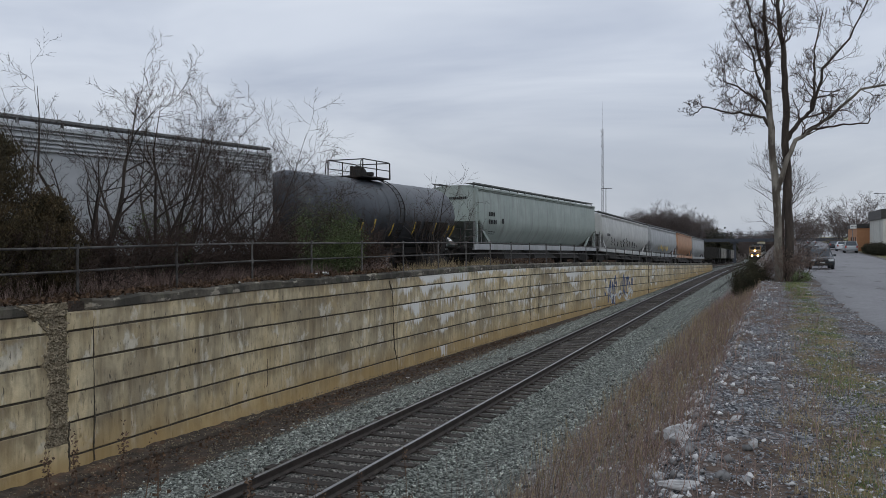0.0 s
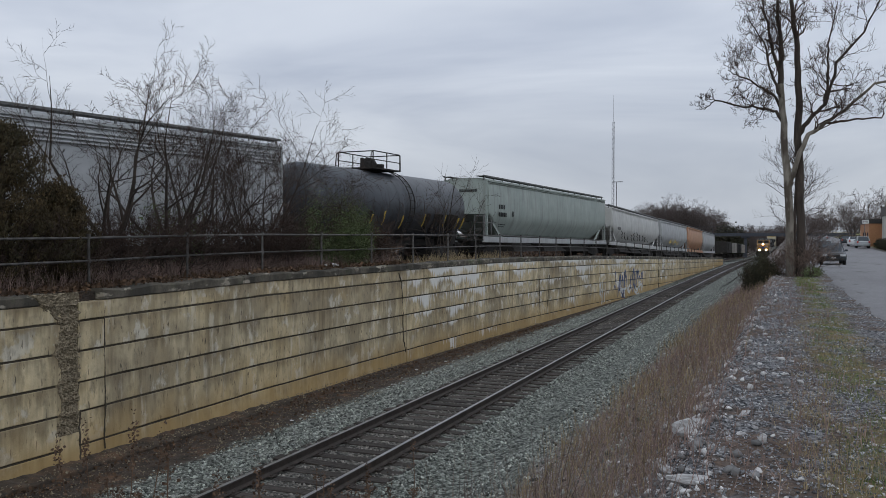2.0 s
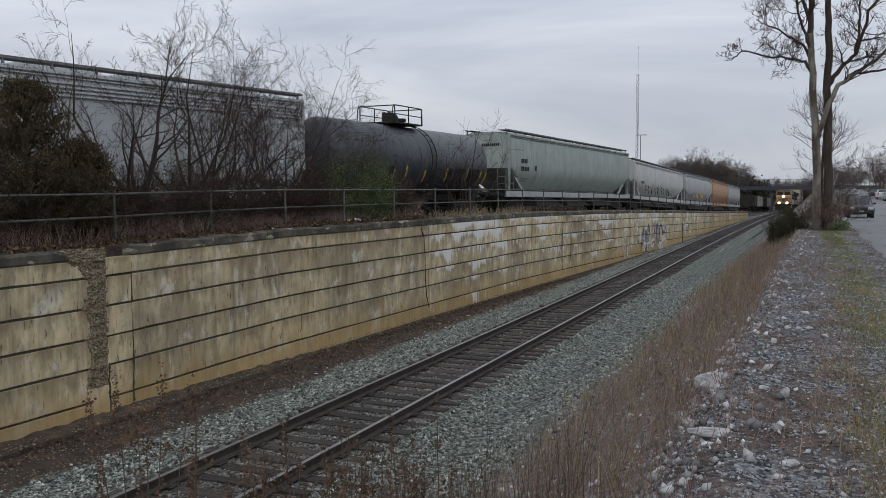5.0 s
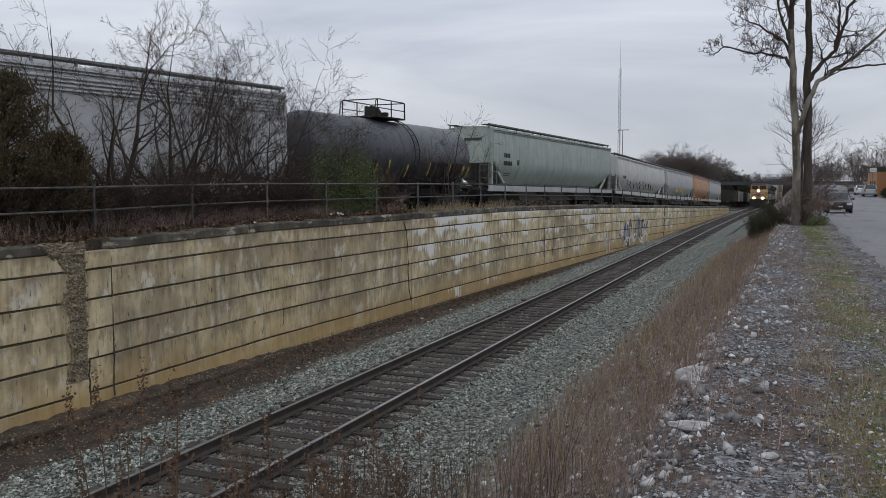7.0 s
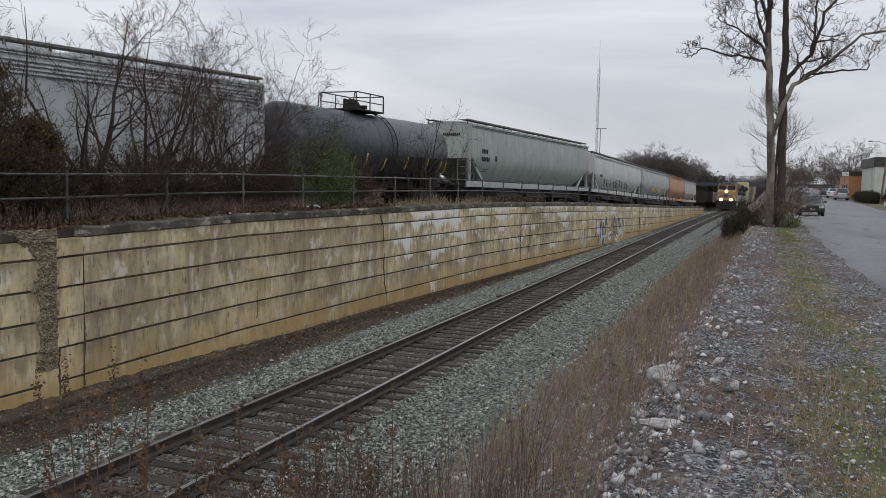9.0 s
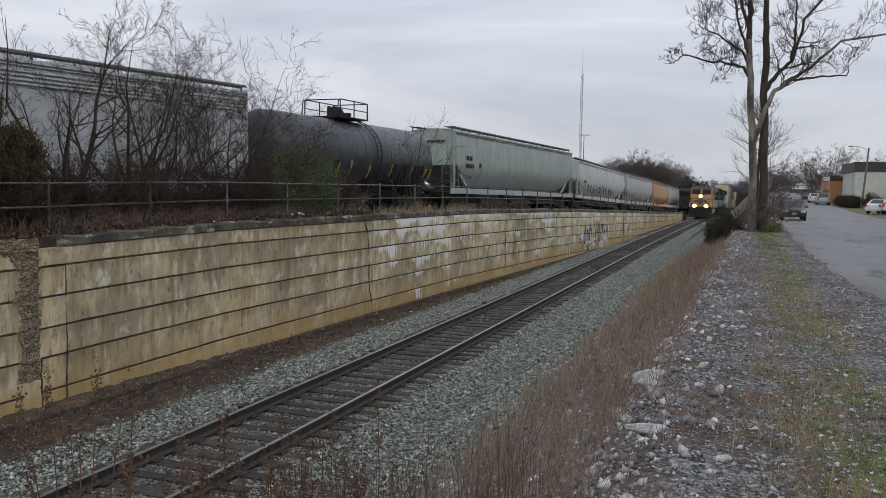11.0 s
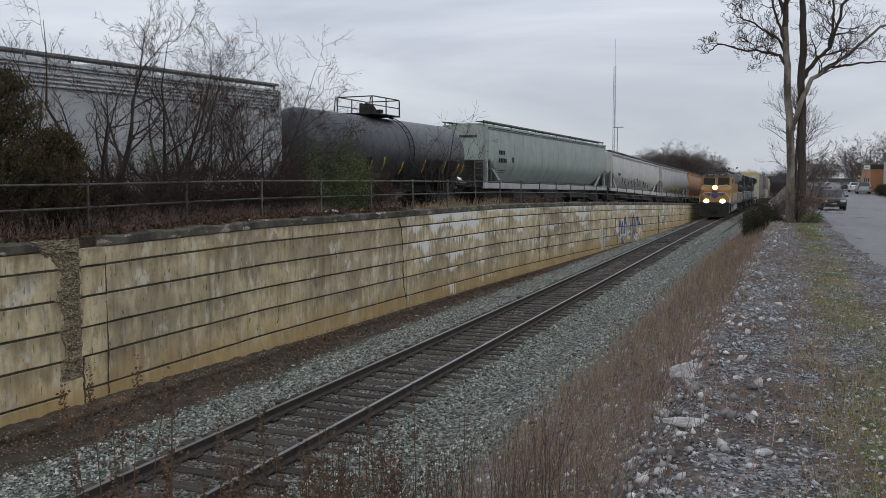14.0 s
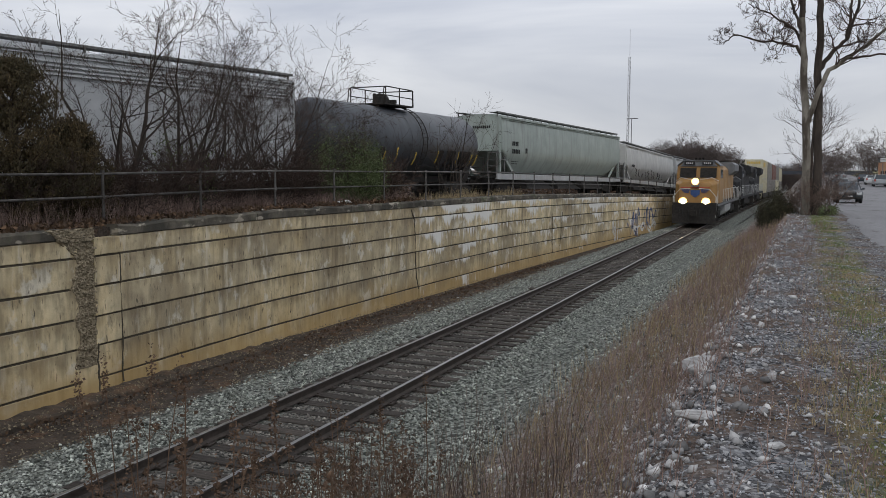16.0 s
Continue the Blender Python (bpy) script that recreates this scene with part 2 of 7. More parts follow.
M["tank"] = material("black_tank_paint", (0.028, 0.032, 0.038), (0.06, 0.068, 0.08), 1.0, 0.42, 0, 0.06, stains=(0.02, 0.02, 0.02),
                     stain_scale=1.5, stain_stretch=(1, 3, 0.25), stain_at=(0.5, 0.75))
M["under"] = material("sooty_running_gear", (0.012, 0.011, 0.010), (0.04, 0.035, 0.03), 6, 0.85, 0.2, 0.3)
M["walkway"] = material("galvanised_grating", (0.10, 0.10, 0.10), (0.22, 0.22, 0.21), 10, 0.7, 0.3, 0.3)
M["pipe"] = material("weathered_pipe_rail", (0.055, 0.05, 0.045), (0.17, 0.16, 0.15), 7, 0.7, 0.3, 0.3, objects=0.3)
M["bark_pale"] = material("pale_mottled_bark", (0.12, 0.105, 0.085), (0.27, 0.245, 0.205), 3, 0.95, 0, 0.8, 18, stretch=(1, 1, 0.3), stains=(0.085, 0.07, 0.055),
                          stain_scale=1.3, stain_stretch=(1, 1, 0.4), stain_at=(0.48, 0.58))
M["bark_dark"] = material("dark_bark", (0.026, 0.020, 0.016), (0.075, 0.058, 0.046), 5, 0.95, 0, 0.8, 18, stretch=(1, 1, 0.25))
M["twig"] = material("bare_twigs", (0.032, 0.020, 0.015), (0.078, 0.050, 0.038), 5, 0.95, 0, 0.2, islands=0.3)
# paler than the near twigs: distance haze is mixed into the colour
M["far_twig"] = material("haze_lightened_twigs", (0.075, 0.058, 0.052), (0.13, 0.105, 0.095), 5, 0.95, 0, 0.0, islands=0.3)
M["stem"] = material("dry_red_stems", (0.15, 0.098, 0.082), (0.38, 0.275, 0.23), 3, 0.95, 0, 0.0, islands=0.45)
M["stem_dark"] = material("dead_grey_brown_stems", (0.075, 0.05, 0.038), (0.20, 0.145, 0.115), 3, 0.95, 0, 0.0, islands=0.45)
M["straw"] = material("dry_straw", (0.24, 0.18, 0.10), (0.42, 0.34, 0.20), 3, 0.95, 0, 0.0, islands=0.4)
M["seed"] = material("dead_seed_heads", (0.07, 0.042, 0.026), (0.15, 0.095, 0.06), 6, 0.95, 0, 0.0, islands=0.4)
M["grass"] = material("spring_grass", (0.09, 0.125, 0.035), (0.22, 0.245, 0.08), 3, 0.9, 0, 0.0, islands=0.45)
M["leaf_green"] = material("fresh_small_leaves", (0.055, 0.08, 0.028), (0.14, 0.17, 0.065), 3, 0.8, 0, 0.0, islands=0.5)
M["needle"] = material("dark_cedar_sprays", (0.018, 0.02, 0.011), (0.05, 0.046, 0.022), 2, 0.9, 0, 0.0, islands=0.5)
M["cedar"] = material("brown_green_cedar_sprays", (0.030, 0.030, 0.014), (0.11, 0.075, 0.034), 1.2, 0.9, 0, 0.0, islands=0.5)
M["evergreen"] = material("dark_evergreen_sprays", (0.024, 0.028, 0.014), (0.075, 0.064, 0.032), 2, 0.9, 0, 0.0, islands=0.5)
M["dead_leaf"] = material("fallen_leaves", (0.05, 0.032, 0.02), (0.14, 0.082, 0.045), 3, 0.9, 0, 0.0, islands=0.5)
M["loco_yellow"] = material("armour_yellow_paint", (0.29, 0.155, 0.042), (0.38, 0.21, 0.06), 1.5, 0.45, 0, 0.05, stains=(0.20, 0.12, 0.05),
                            stain_scale=1.6, stain_stretch=(1, 1, 0.4), stain_at=(0.55, 0.8))
M["loco_grey"] = material("grey_roof_paint", (0.10, 0.105, 0.11), (0.16, 0.165, 0.17), 2, 0.6, 0, 0.1)
M["loco_black"] = material("black_engine_paint", (0.008, 0.008, 0.009), (0.02, 0.02, 0.021), 2, 0.8, 0, 0.1)
M["white_paint"] = material("white_paint", (0.55, 0.55, 0.53), (0.74, 0.74, 0.72), 4, 0.55, 0, 0.05)
M["blue_paint"] = material("blue_paint", (0.02, 0.05, 0.16), (0.04, 0.09, 0.24), 4, 0.55, 0, 0.05)
M["red_paint"] = material("red_paint", (0.35, 0.03, 0.02), (0.45, 0.06, 0.04), 4, 0.55, 0, 0.05)
M["box_cream"] = material("cream_container_steel", (0.46, 0.42, 0.29), (0.60, 0.56, 0.41), 2, 0.55, 0, 0.08, stains=(0.45, 0.40, 0.28), stain_scale=1.5,
                          stain_stretch=(1, 1, 0.3), stain_at=(0.56, 0.8))
M["box_grey"] = material("grey_container_steel", (0.19, 0.18, 0.165), (0.28, 0.265, 0.245), 2, 0.55, 0, 0.08)
M["box_red"] = material("red_container_steel", (0.16, 0.075, 0.06), (0.22, 0.11, 0.085), 2, 0.55, 0, 0.08)
M["box_yellow"] = material("yellow_panel_paint", (0.52, 0.36, 0.06), (0.62, 0.45, 0.10), 2, 0.55, 0, 0.08)
M["dark_glass"] = glass("dark_glass")
M["lamp"] = material("lit_headlamp", (1.0, 0.66, 0.30), (1.0, 0.72, 0.38), 1, 0.4, 0, 0, emit=32.0)
# weak amber emission: the lamps' halo of glare, made as a surface
M["lamp_glow"] = material("lamp_halo_disc", (1.0, 0.50, 0.15), (1.0, 0.55, 0.18), 1, 0.4, 0, 0, emit=2.6)
M["rubber"] = material("tyre_rubber", (0.012, 0.012, 0.012), (0.03, 0.03, 0.03), 8, 0.85, 0, 0.2)
M["alloy"] = material("alloy_wheel", (0.25, 0.25, 0.26), (0.4, 0.4, 0.41), 5, 0.4, 0.6, 0.05)
M["car_dark"] = material("dark_slate_car_paint", (0.025, 0.032, 0.036), (0.045, 0.054, 0.06), 2, 0.25, 0.2, 0.0)
M["car_silver"] = material("silver_car_paint", (0.28, 0.30, 0.31), (0.38, 0.40, 0.41), 2, 0.3, 0.4, 0.0)
M["car_white"] = material("white_car_paint", (0.58, 0.60, 0.61), (0.70, 0.71, 0.72), 2, 0.3, 0.0, 0.0)
M["chrome"] = material("chrome_trim", (0.45, 0.46, 0.47), (0.6, 0.6, 0.6), 3, 0.2, 0.9, 0.0)
M["lens"] = material("clear_lamp_lens", (0.5, 0.51, 0.52), (0.65, 0.66, 0.66), 3, 0.15, 0.2, 0.0)
M["stucco"] = material("white_stucco", (0.46, 0.46, 0.42), (0.56, 0.56, 0.52), 2, 0.9, 0, 0.2, stains=(0.36, 0.36, 0.33), stain_scale=0.4,
                       stain_stretch=(1, 1, 0.4), stain_at=(0.52, 0.75))
M["brick"] = material("orange_brick", (0.34, 0.16, 0.075), (0.46, 0.24, 0.12), 5, 0.9, 0, 0.3)
M["fascia"] = material("dark_fascia_metal", (0.025, 0.022, 0.020), (0.05, 0.045, 0.04), 3, 0.6, 0, 0.1)
M["pole_wood"] = material("utility_pole_wood", (0.12, 0.095, 0.075), (0.22, 0.18, 0.15), 4, 0.95, 0, 0.4, stretch=(1, 1, 0.1))
M["steel_dark"] = material("painted_bridge_steel", (0.03, 0.035, 0.045), (0.07, 0.075, 0.09), 2, 0.7, 0.1, 0.1)
M["mast"] = material("mast_steel", (0.16, 0.16, 0.17), (0.28, 0.28, 0.29), 3, 0.6, 0.3, 0.0)
M["paper"] = material("pale_litter", (0.6, 0.6, 0.58), (0.75, 0.75, 0.73), 8, 0.8, 0, 0.2)
M["blue_litter"] = material("blue_plastic_litter", (0.03, 0.10, 0.35), (0.05, 0.16, 0.5), 8, 0.5, 0, 0.2)
M["soil"] = material("dark_soil", (0.03, 0.023, 0.017), (0.09, 0.07, 0.052), 4, 1.0, 0, 0.8, 22, stains=(0.14, 0.085, 0.05), stain_scale=1.6, stain_at=(0.52, 0.68))


# ---- building blocks ----
class Geo:
    """Collects vertices and faces of one mesh."""

    def __init__(self):
        self.v, self.f, self.n, self.later = [], [], 0, {}

    def add(self, verts, faces):
        self.v.append(np.asarray(verts, float))
        self.f.extend(tuple(i + self.n for i in f) for f in faces)
        self.n += len(verts)
        return self

    def box(self, c, s, turn=None, top=(1, 1)):
        x, y, z = s[0] / 2, s[1] / 2, s[2] / 2
        a, b = x * top[0], y * top[1]
        p = np.array([(-x, -y, -z), (x, -y, -z), (x, y, -z), (-x, y, -z), (-a, -b, z), (a, -b, z), (a, b, z), (-a, b, z)])
        if turn is not None:
            p = p @ np.array(Euler([radians(q) for q in turn]).to_matrix()).T
        return self.add(p + np.array(c), [(3, 2, 1, 0), (4, 5, 6, 7), (0, 1, 5, 4), (1, 2, 6, 5), (2, 3, 7, 6), (3, 0, 4, 7)])

    def tube(self, path, radii, n=6, caps=True):
        path = np.asarray(path, float)
        radii = np.broadcast_to(np.asarray(radii, float), (len(path),))
        d = np.gradient(path, axis=0)
        d /= np.maximum(np.linalg.norm(d, axis=1, keepdims=True), 1e-9)
        mean = d.mean(0)
        ref = np.array([0, 0, 1.0]) if abs(mean[2]) < 0.85 * np.linalg.norm(mean) + 1e-9 else np.array([1.0, 0, 0])
        a = np.cross(d, ref)
        a /= np.maximum(np.linalg.norm(a, axis=1, keepdims=True), 1e-9)
        b = np.cross(d, a)
        ang = np.arange(n) * 2 * np.pi / n
        ring = (a[:, None] * np.cos(ang)[None, :, None] + b[:, None] * np.sin(ang)[None, :, None]) * radii[:, None, None] + path[:, None]
        k = len(path)
        faces = [(i * n + j, i * n + (j + 1) % n, (i + 1) * n + (j + 1) % n, (i + 1) * n + j) for i in range(k - 1) for j in range(n)]
        if caps:
            faces += [tuple(range(n - 1, -1, -1)), tuple((k - 1) * n + j for j in range(n))]
        return self.add(ring.reshape(-1, 3), faces)

    def rod(self, a, b, r, n=6):
        return self.tube([a, b], [r, r], n)

    def loft(self, rings, closed=True, caps=True):
        rings = [np.asarray(r, float) for r in rings]
        n, k = len(rings[0]), len(rings)
        m = n if closed else n - 1
        faces = [(i * n + j, i * n + (j + 1) % n, (i + 1) * n + (j + 1) % n, (i + 1) * n + j) for i in range(k - 1) for j in range(m)]
        if caps:
            faces += [tuple(range(n - 1, -1, -1)), tuple((k - 1) * n + j for j in range(n))]
        return self.add(np.concatenate(rings), faces)

    def prism(self, outline, x0, x1, axis="x"):
        """An outline in the other two axes, drawn out from x0 to x1."""
        o = np.asarray(outline, float)
        rings = []
        for c in (x0, x1):
            col = np.full(len(o), c)
            rings.append(np.stack({"x": (col, o[:, 0], o[:, 1]), "y": (o[:, 0], col, o[:, 1]), "z": (o[:, 0], o[:, 1], col)}[axis], 1))
        return self.loft(rings)

    def wheel(self, c, r, w, n=20, axis="x"):
        t = np.arange(n) * 2 * np.pi / n
        rings = []
        for rr, o in ((r * 0.55, -w / 2), (r * 0.95, -w / 2), (r, -w * 0.3), (r, w * 0.3), (r * 0.95, w / 2), (r * 0.55, w / 2)):
            col = np.full(n, o)
            a, b = rr * np.cos(t), rr * np.sin(t)
            rings.append(np.stack((col, a, b) if axis == "x" else (a, col, b), 1) + np.array(c))
        return self.loft(rings)

    def twig(self, path, radii, n=3):
        """A branch without caps, made together with all others of its kind."""
        self.later.setdefault((len(path), n), []).append((path, radii))

    def flush(self):
        for (k, n), rows in self.later.items():
            path = np.array([r[0] for r in rows], float)
            radii = np.array([r[1] for r in rows], float)
            d = np.concatenate([path[:, 1:2] - path[:, :1], path[:, 2:] - path[:, :-2], path[:, -1:] - path[:, -2:-1]], 1)
            d /= np.maximum(np.linalg.norm(d, axis=2, keepdims=True), 1e-9)
            steep = np.abs(d.mean(1)[:, 2]) > 0.85
            ref = np.where(steep[:, None], np.array([[1.0, 0, 0]]), np.array([[0, 0, 1.0]]))
            a = np.cross(d, ref[:, None])
            a /= np.maximum(np.linalg.norm(a, axis=2, keepdims=True), 1e-9)
            b = np.cross(d, a)
            ang = np.arange(n) * 2 * np.pi / n
            ring = path[:, :, None] + (a[:, :, None] * np.cos(ang)[:, None] + b[:, :, None] * np.sin(ang)[:, None]) * radii[:, :, None, None]
            f = np.array([(i * n + j, i * n + (j + 1) % n, (i + 1) * n + (j + 1) % n, (i + 1) * n + j) for i in range(k - 1) for j in range(n)])
            faces = (f[None] + (np.arange(len(rows)) * k * n)[:, None, None] + self.n).reshape(-1, 4)
            self.v.append(ring.reshape(-1, 3))
            self.f.extend(map(tuple, faces.tolist()))
            self.n += ring.size // 3
        self.later = {}

    def mesh(self, name, mat, smooth=False):
        self.flush()
        me = bpy.data.meshes.new(name)
        v = np.concatenate(self.v) if self.v else np.zeros((0, 3))
        me.from_pydata(v.tolist(), [], self.f)
        me.materials.append(mat if not isinstance(mat, str) else M[mat])
        bm = bmesh.new()
        bm.from_mesh(me)
        if len(bm.faces) < 20000:
            bmesh.ops.recalc_face_normals(bm, faces=bm.faces)
        bm.to_mesh(me)
        bm.free()
        if smooth:
            me.polygons.foreach_set("use_smooth", [True] * len(me.polygons))
        return me

    def put(self, name, mat, parent=None, label="", smooth=False, bevel=0.0, at=None):
        ob = new(name, self.mesh(name, mat, smooth))
        if at is not None:
            ob.matrix_basis = at
        if parent is not None:
            ob.parent = parent
        if label and parent is not None:
            tagged(ob, label)
        if bevel:
            mod = ob.modifiers.new("edge", "BEVEL")
            mod.width, mod.segments, mod.limit_method, mod.angle_limit = bevel, 2, "ANGLE", radians(35)
        return ob


def thing(name, label, category, at=None, group="", kind=""):
    ob = new(name)
    ob.empty_display_size = 0.3
    if at is not None:
        ob.matrix_basis = at
    return tagged(ob, label, category, group, kind)


def batch(pieces_v, pieces_f, name, mat, smooth=False):
    """One mesh from arrays: pieces_v (n, k, 3) and faces (m, c) of one piece."""
    n, k, _ = pieces_v.shape
    me = bpy.data.meshes.new(name)
    f = np.asarray(pieces_f)
    faces = (f[None] + (np.arange(n) * k)[:, None, None]).reshape(-1, f.shape[1])
    me.vertices.add(n * k)
    me.vertices.foreach_set("co", pieces_v.reshape(-1))
    me.loops.add(faces.size)
    me.loops.foreach_set("vertex_index", faces.reshape(-1).astype(np.int32))
    me.polygons.add(len(faces))
    me.polygons.foreach_set("loop_start", np.arange(len(faces), dtype=np.int32) * f.shape[1])
    me.materials.append(M[mat])
    me.update(calc_edges=True)
    me.validate()
    if smooth:
        me.polygons.foreach_set("use_smooth", [True] * len(me.polygons))
    return new(name, me)


# ---- the lie of the land ----
def wall_u(y):
    y = np.asarray(y, float)
    near = 1.9128e-4 * y * y + 0.0199 * y - 12.599
    return np.where(y < 74, near, -10.08 + 0.008 * (y - 74))


def wall_top(y):
    return np.interp(y, [-5, 12, 18, 35, 41, 49, 56, 73, 94, 140], [2.67, 2.68, 2.77, 2.73, 2.64, 2.5, 2.35, 1.9, 1.30, 0.12])


def base_z(y):
    return -0.35 - 0.3 * np.clip((np.asarray(y, float) - 26) / 45, 0, 1)


def track_x(y):
    y = np.asarray(y, float)
    return -7.53 + 1.37 * (np.clip(y - 60, 0, 260) / 203) ** 1.3


def track_z(y):
    y = np.asarray(y, float)
    return -2.4 * (np.clip(y - 60, 0, 203) / 203) ** 2


SIDING_Y = [-10, 5, 16.4, 25.6, 28.3, 43, 65.5, 86, 106, 125, 140, 170, 260, 420]
SIDING_X = [-24.5, -22.0, -20.1, -18.2, -17.75, -16.87, -14.7, -13.75, -13.0, -12.7, -12.55, -12.3, -12.0, -11.6]
SIDING_Z = [2.6, 2.6, 2.6, 2.58, 2.56, 2.52, 2.2, 1.45, 0.9, 0.35, 0.0, -0.6, -2.4, -2.5]


def siding_x(y):
    return np.interp(y, SIDING_Y, SIDING_X)


def siding_z(y):
    return np.interp(y, SIDING_Y, SIDING_Z)


WALL_END = 140.0


def road_z(y):
    return np.interp(y, [-400, -5, 5, 15, 30, 45, 70, 100, 135, 200, 280, 500, 1500],
                     [2.5, 2.45, 2.38, 2.25, 2.15, 2.05, 1.65, 1.6, 1.95, 2.6, 3.6, 5.0, 6.0])


def ground_z(x, y):
    """Height of the ground right of the wall's foot."""
    x, y = np.asarray(x, float), np.asarray(y, float)
    t, tz = track_x(y), track_z(y)
    d = x - t
    bed = tz - 0.205
    toe = bed - np.clip((d - 1.35) * 0.2, 0, 0.42)
    left = bed + (base_z(y) - (-0.205)) * np.clip((-d - 1.35) / 2.2, 0, 1)
    edge = -0.62
    run = np.clip((x - (-5.2)) / (edge + 5.2), 0, 1)
    run = np.interp(run, [0, 0.3, 0.6, 0.88, 0.97, 1], [0, 0.32, 0.56, 0.765, 0.965, 1])
    slope = toe + (road_z(y) - toe) * run
    z = np.where(d < 0, left, np.where(x < -5.2, toe, slope))
    return np.where(x > edge, road_z(y) + 0.0 * x, z)


def bank_top(y):
    """Ground just behind the coping: heaped level with it beside the bushes, lower past them."""
    return float(np.interp(y, [-10, 26, 33], [0.17, 0.17, -0.04]))


def relief(x, y):
    """Unevenness of the bank, its crest and the shoulder."""
    z = 0.05 * noise.noise((x * 1.3, y * 1.3, 0)) + 0.10 * noise.noise((x * 0.45, y * 0.4, 7)) * (1 if x < -0.4 else 0.5)
    crest = max(0.0, 1 - abs(x + 0.75) / 0.75)
    return z + crest * (0.11 * noise.noise((x * 2.2, y * 1.7, 11)) + 0.06 * noise.noise((x * 4, y * 3.5, 13))) + 0.035 * noise.noise((x * 3.1, y * 2.4, 17))


# ---- ground: one sheet to the horizon ----
def build_ground():
    ys = np.concatenate([[-900, -400, -150, -60, -30, -12], np.arange(-6, 2, 0.6), np.arange(2, 18, 0.16), np.arange(18, 30, 0.4), np.arange(30, 70, 1.5), np.arange(70, 160, 4),
                         np.arange(160, 420, 15), [450, 550, 700, 1000, 1600, 2600]])
    rng = np.random.default_rng(3)
    rows = []
    for y in ys:
        w, t = float(wall_u(y)), float(track_x(y))
        s, sz = float(siding_x(y)), float(siding_z(y)) - 0.42
        past = np.clip((y - WALL_END + 2) / 30, 0, 1)
        gap = -0.22 - 1.5 * past
        zt = (float(wall_top(y)) + bank_top(y) if y < 33 else min(float(wall_top(y)) - 0.04, sz + 0.35)) if y < WALL_END else sz
        xs_left = [(-2600, 9), (-900, 6), (-300, sz + 2), (-90, sz + 0.6), (-45, sz + 0.3), (s - 6, sz), (s - 2.4, sz), (s - 1.5, sz + 0.2),
                   (s + 1.5, sz + 0.2), (s + 2.3, sz), ((s + 2.3 + w - 1.2) / 2, (sz + zt) / 2), (w - 1.2, zt - 0.03), (w + gap, zt)]
        xs_right = [w - 0.16, w + 0.05, w + 0.5, w + 1.1, w + 1.8, t - 2.3, t - 1.7, t - 1.3, t - 0.7, t, t + 0.7, t + 1.3, t + 1.7, t + 2.1, t + 2.6, -4.9,
                    -4.5, -4.1, -3.7, -3.3, -2.9, -2.5, -2.2, -1.9, -1.65, -1.45, -1.3, -1.15, -1.0, -0.88, -0.76, -0.64, -0.52, -0.4, -0.25, -0.1, 0.05, 0.2, 0.4, 0.6, 0.8, 1.0, 1.3, 1.6, 2.2, 3, 4.5, 6, 8, 10,
                    13, 17, 24, 40, 80, 200, 600, 1200, 2600]
        row = list(xs_left)
        for x in xs_right:
            z = float(ground_z(x, y))
            if -5.2 < x < 1.7 and y < 75:
                z += relief(x, y)
            if w + 0.3 < x < t - 2.0 and y < 75:
                z += 0.05 * noise.noise((x * 1.6, y * 0.9, 3))
            if x > 11.8:
                z += min(0.35, (x - 11.8) * 0.06)
            row.append((x, z))
        rows.append([(x, y, z) for x, z in row])
    n = len(rows[0])
    v = np.array(rows).reshape(-1, 3)
    f = [(i * n + j, i * n + j + 1, (i + 1) * n + j + 1, (i + 1) * n + j) for i in range(len(ys) - 1) for j in range(n - 1)]
    return Geo().add(v, f)


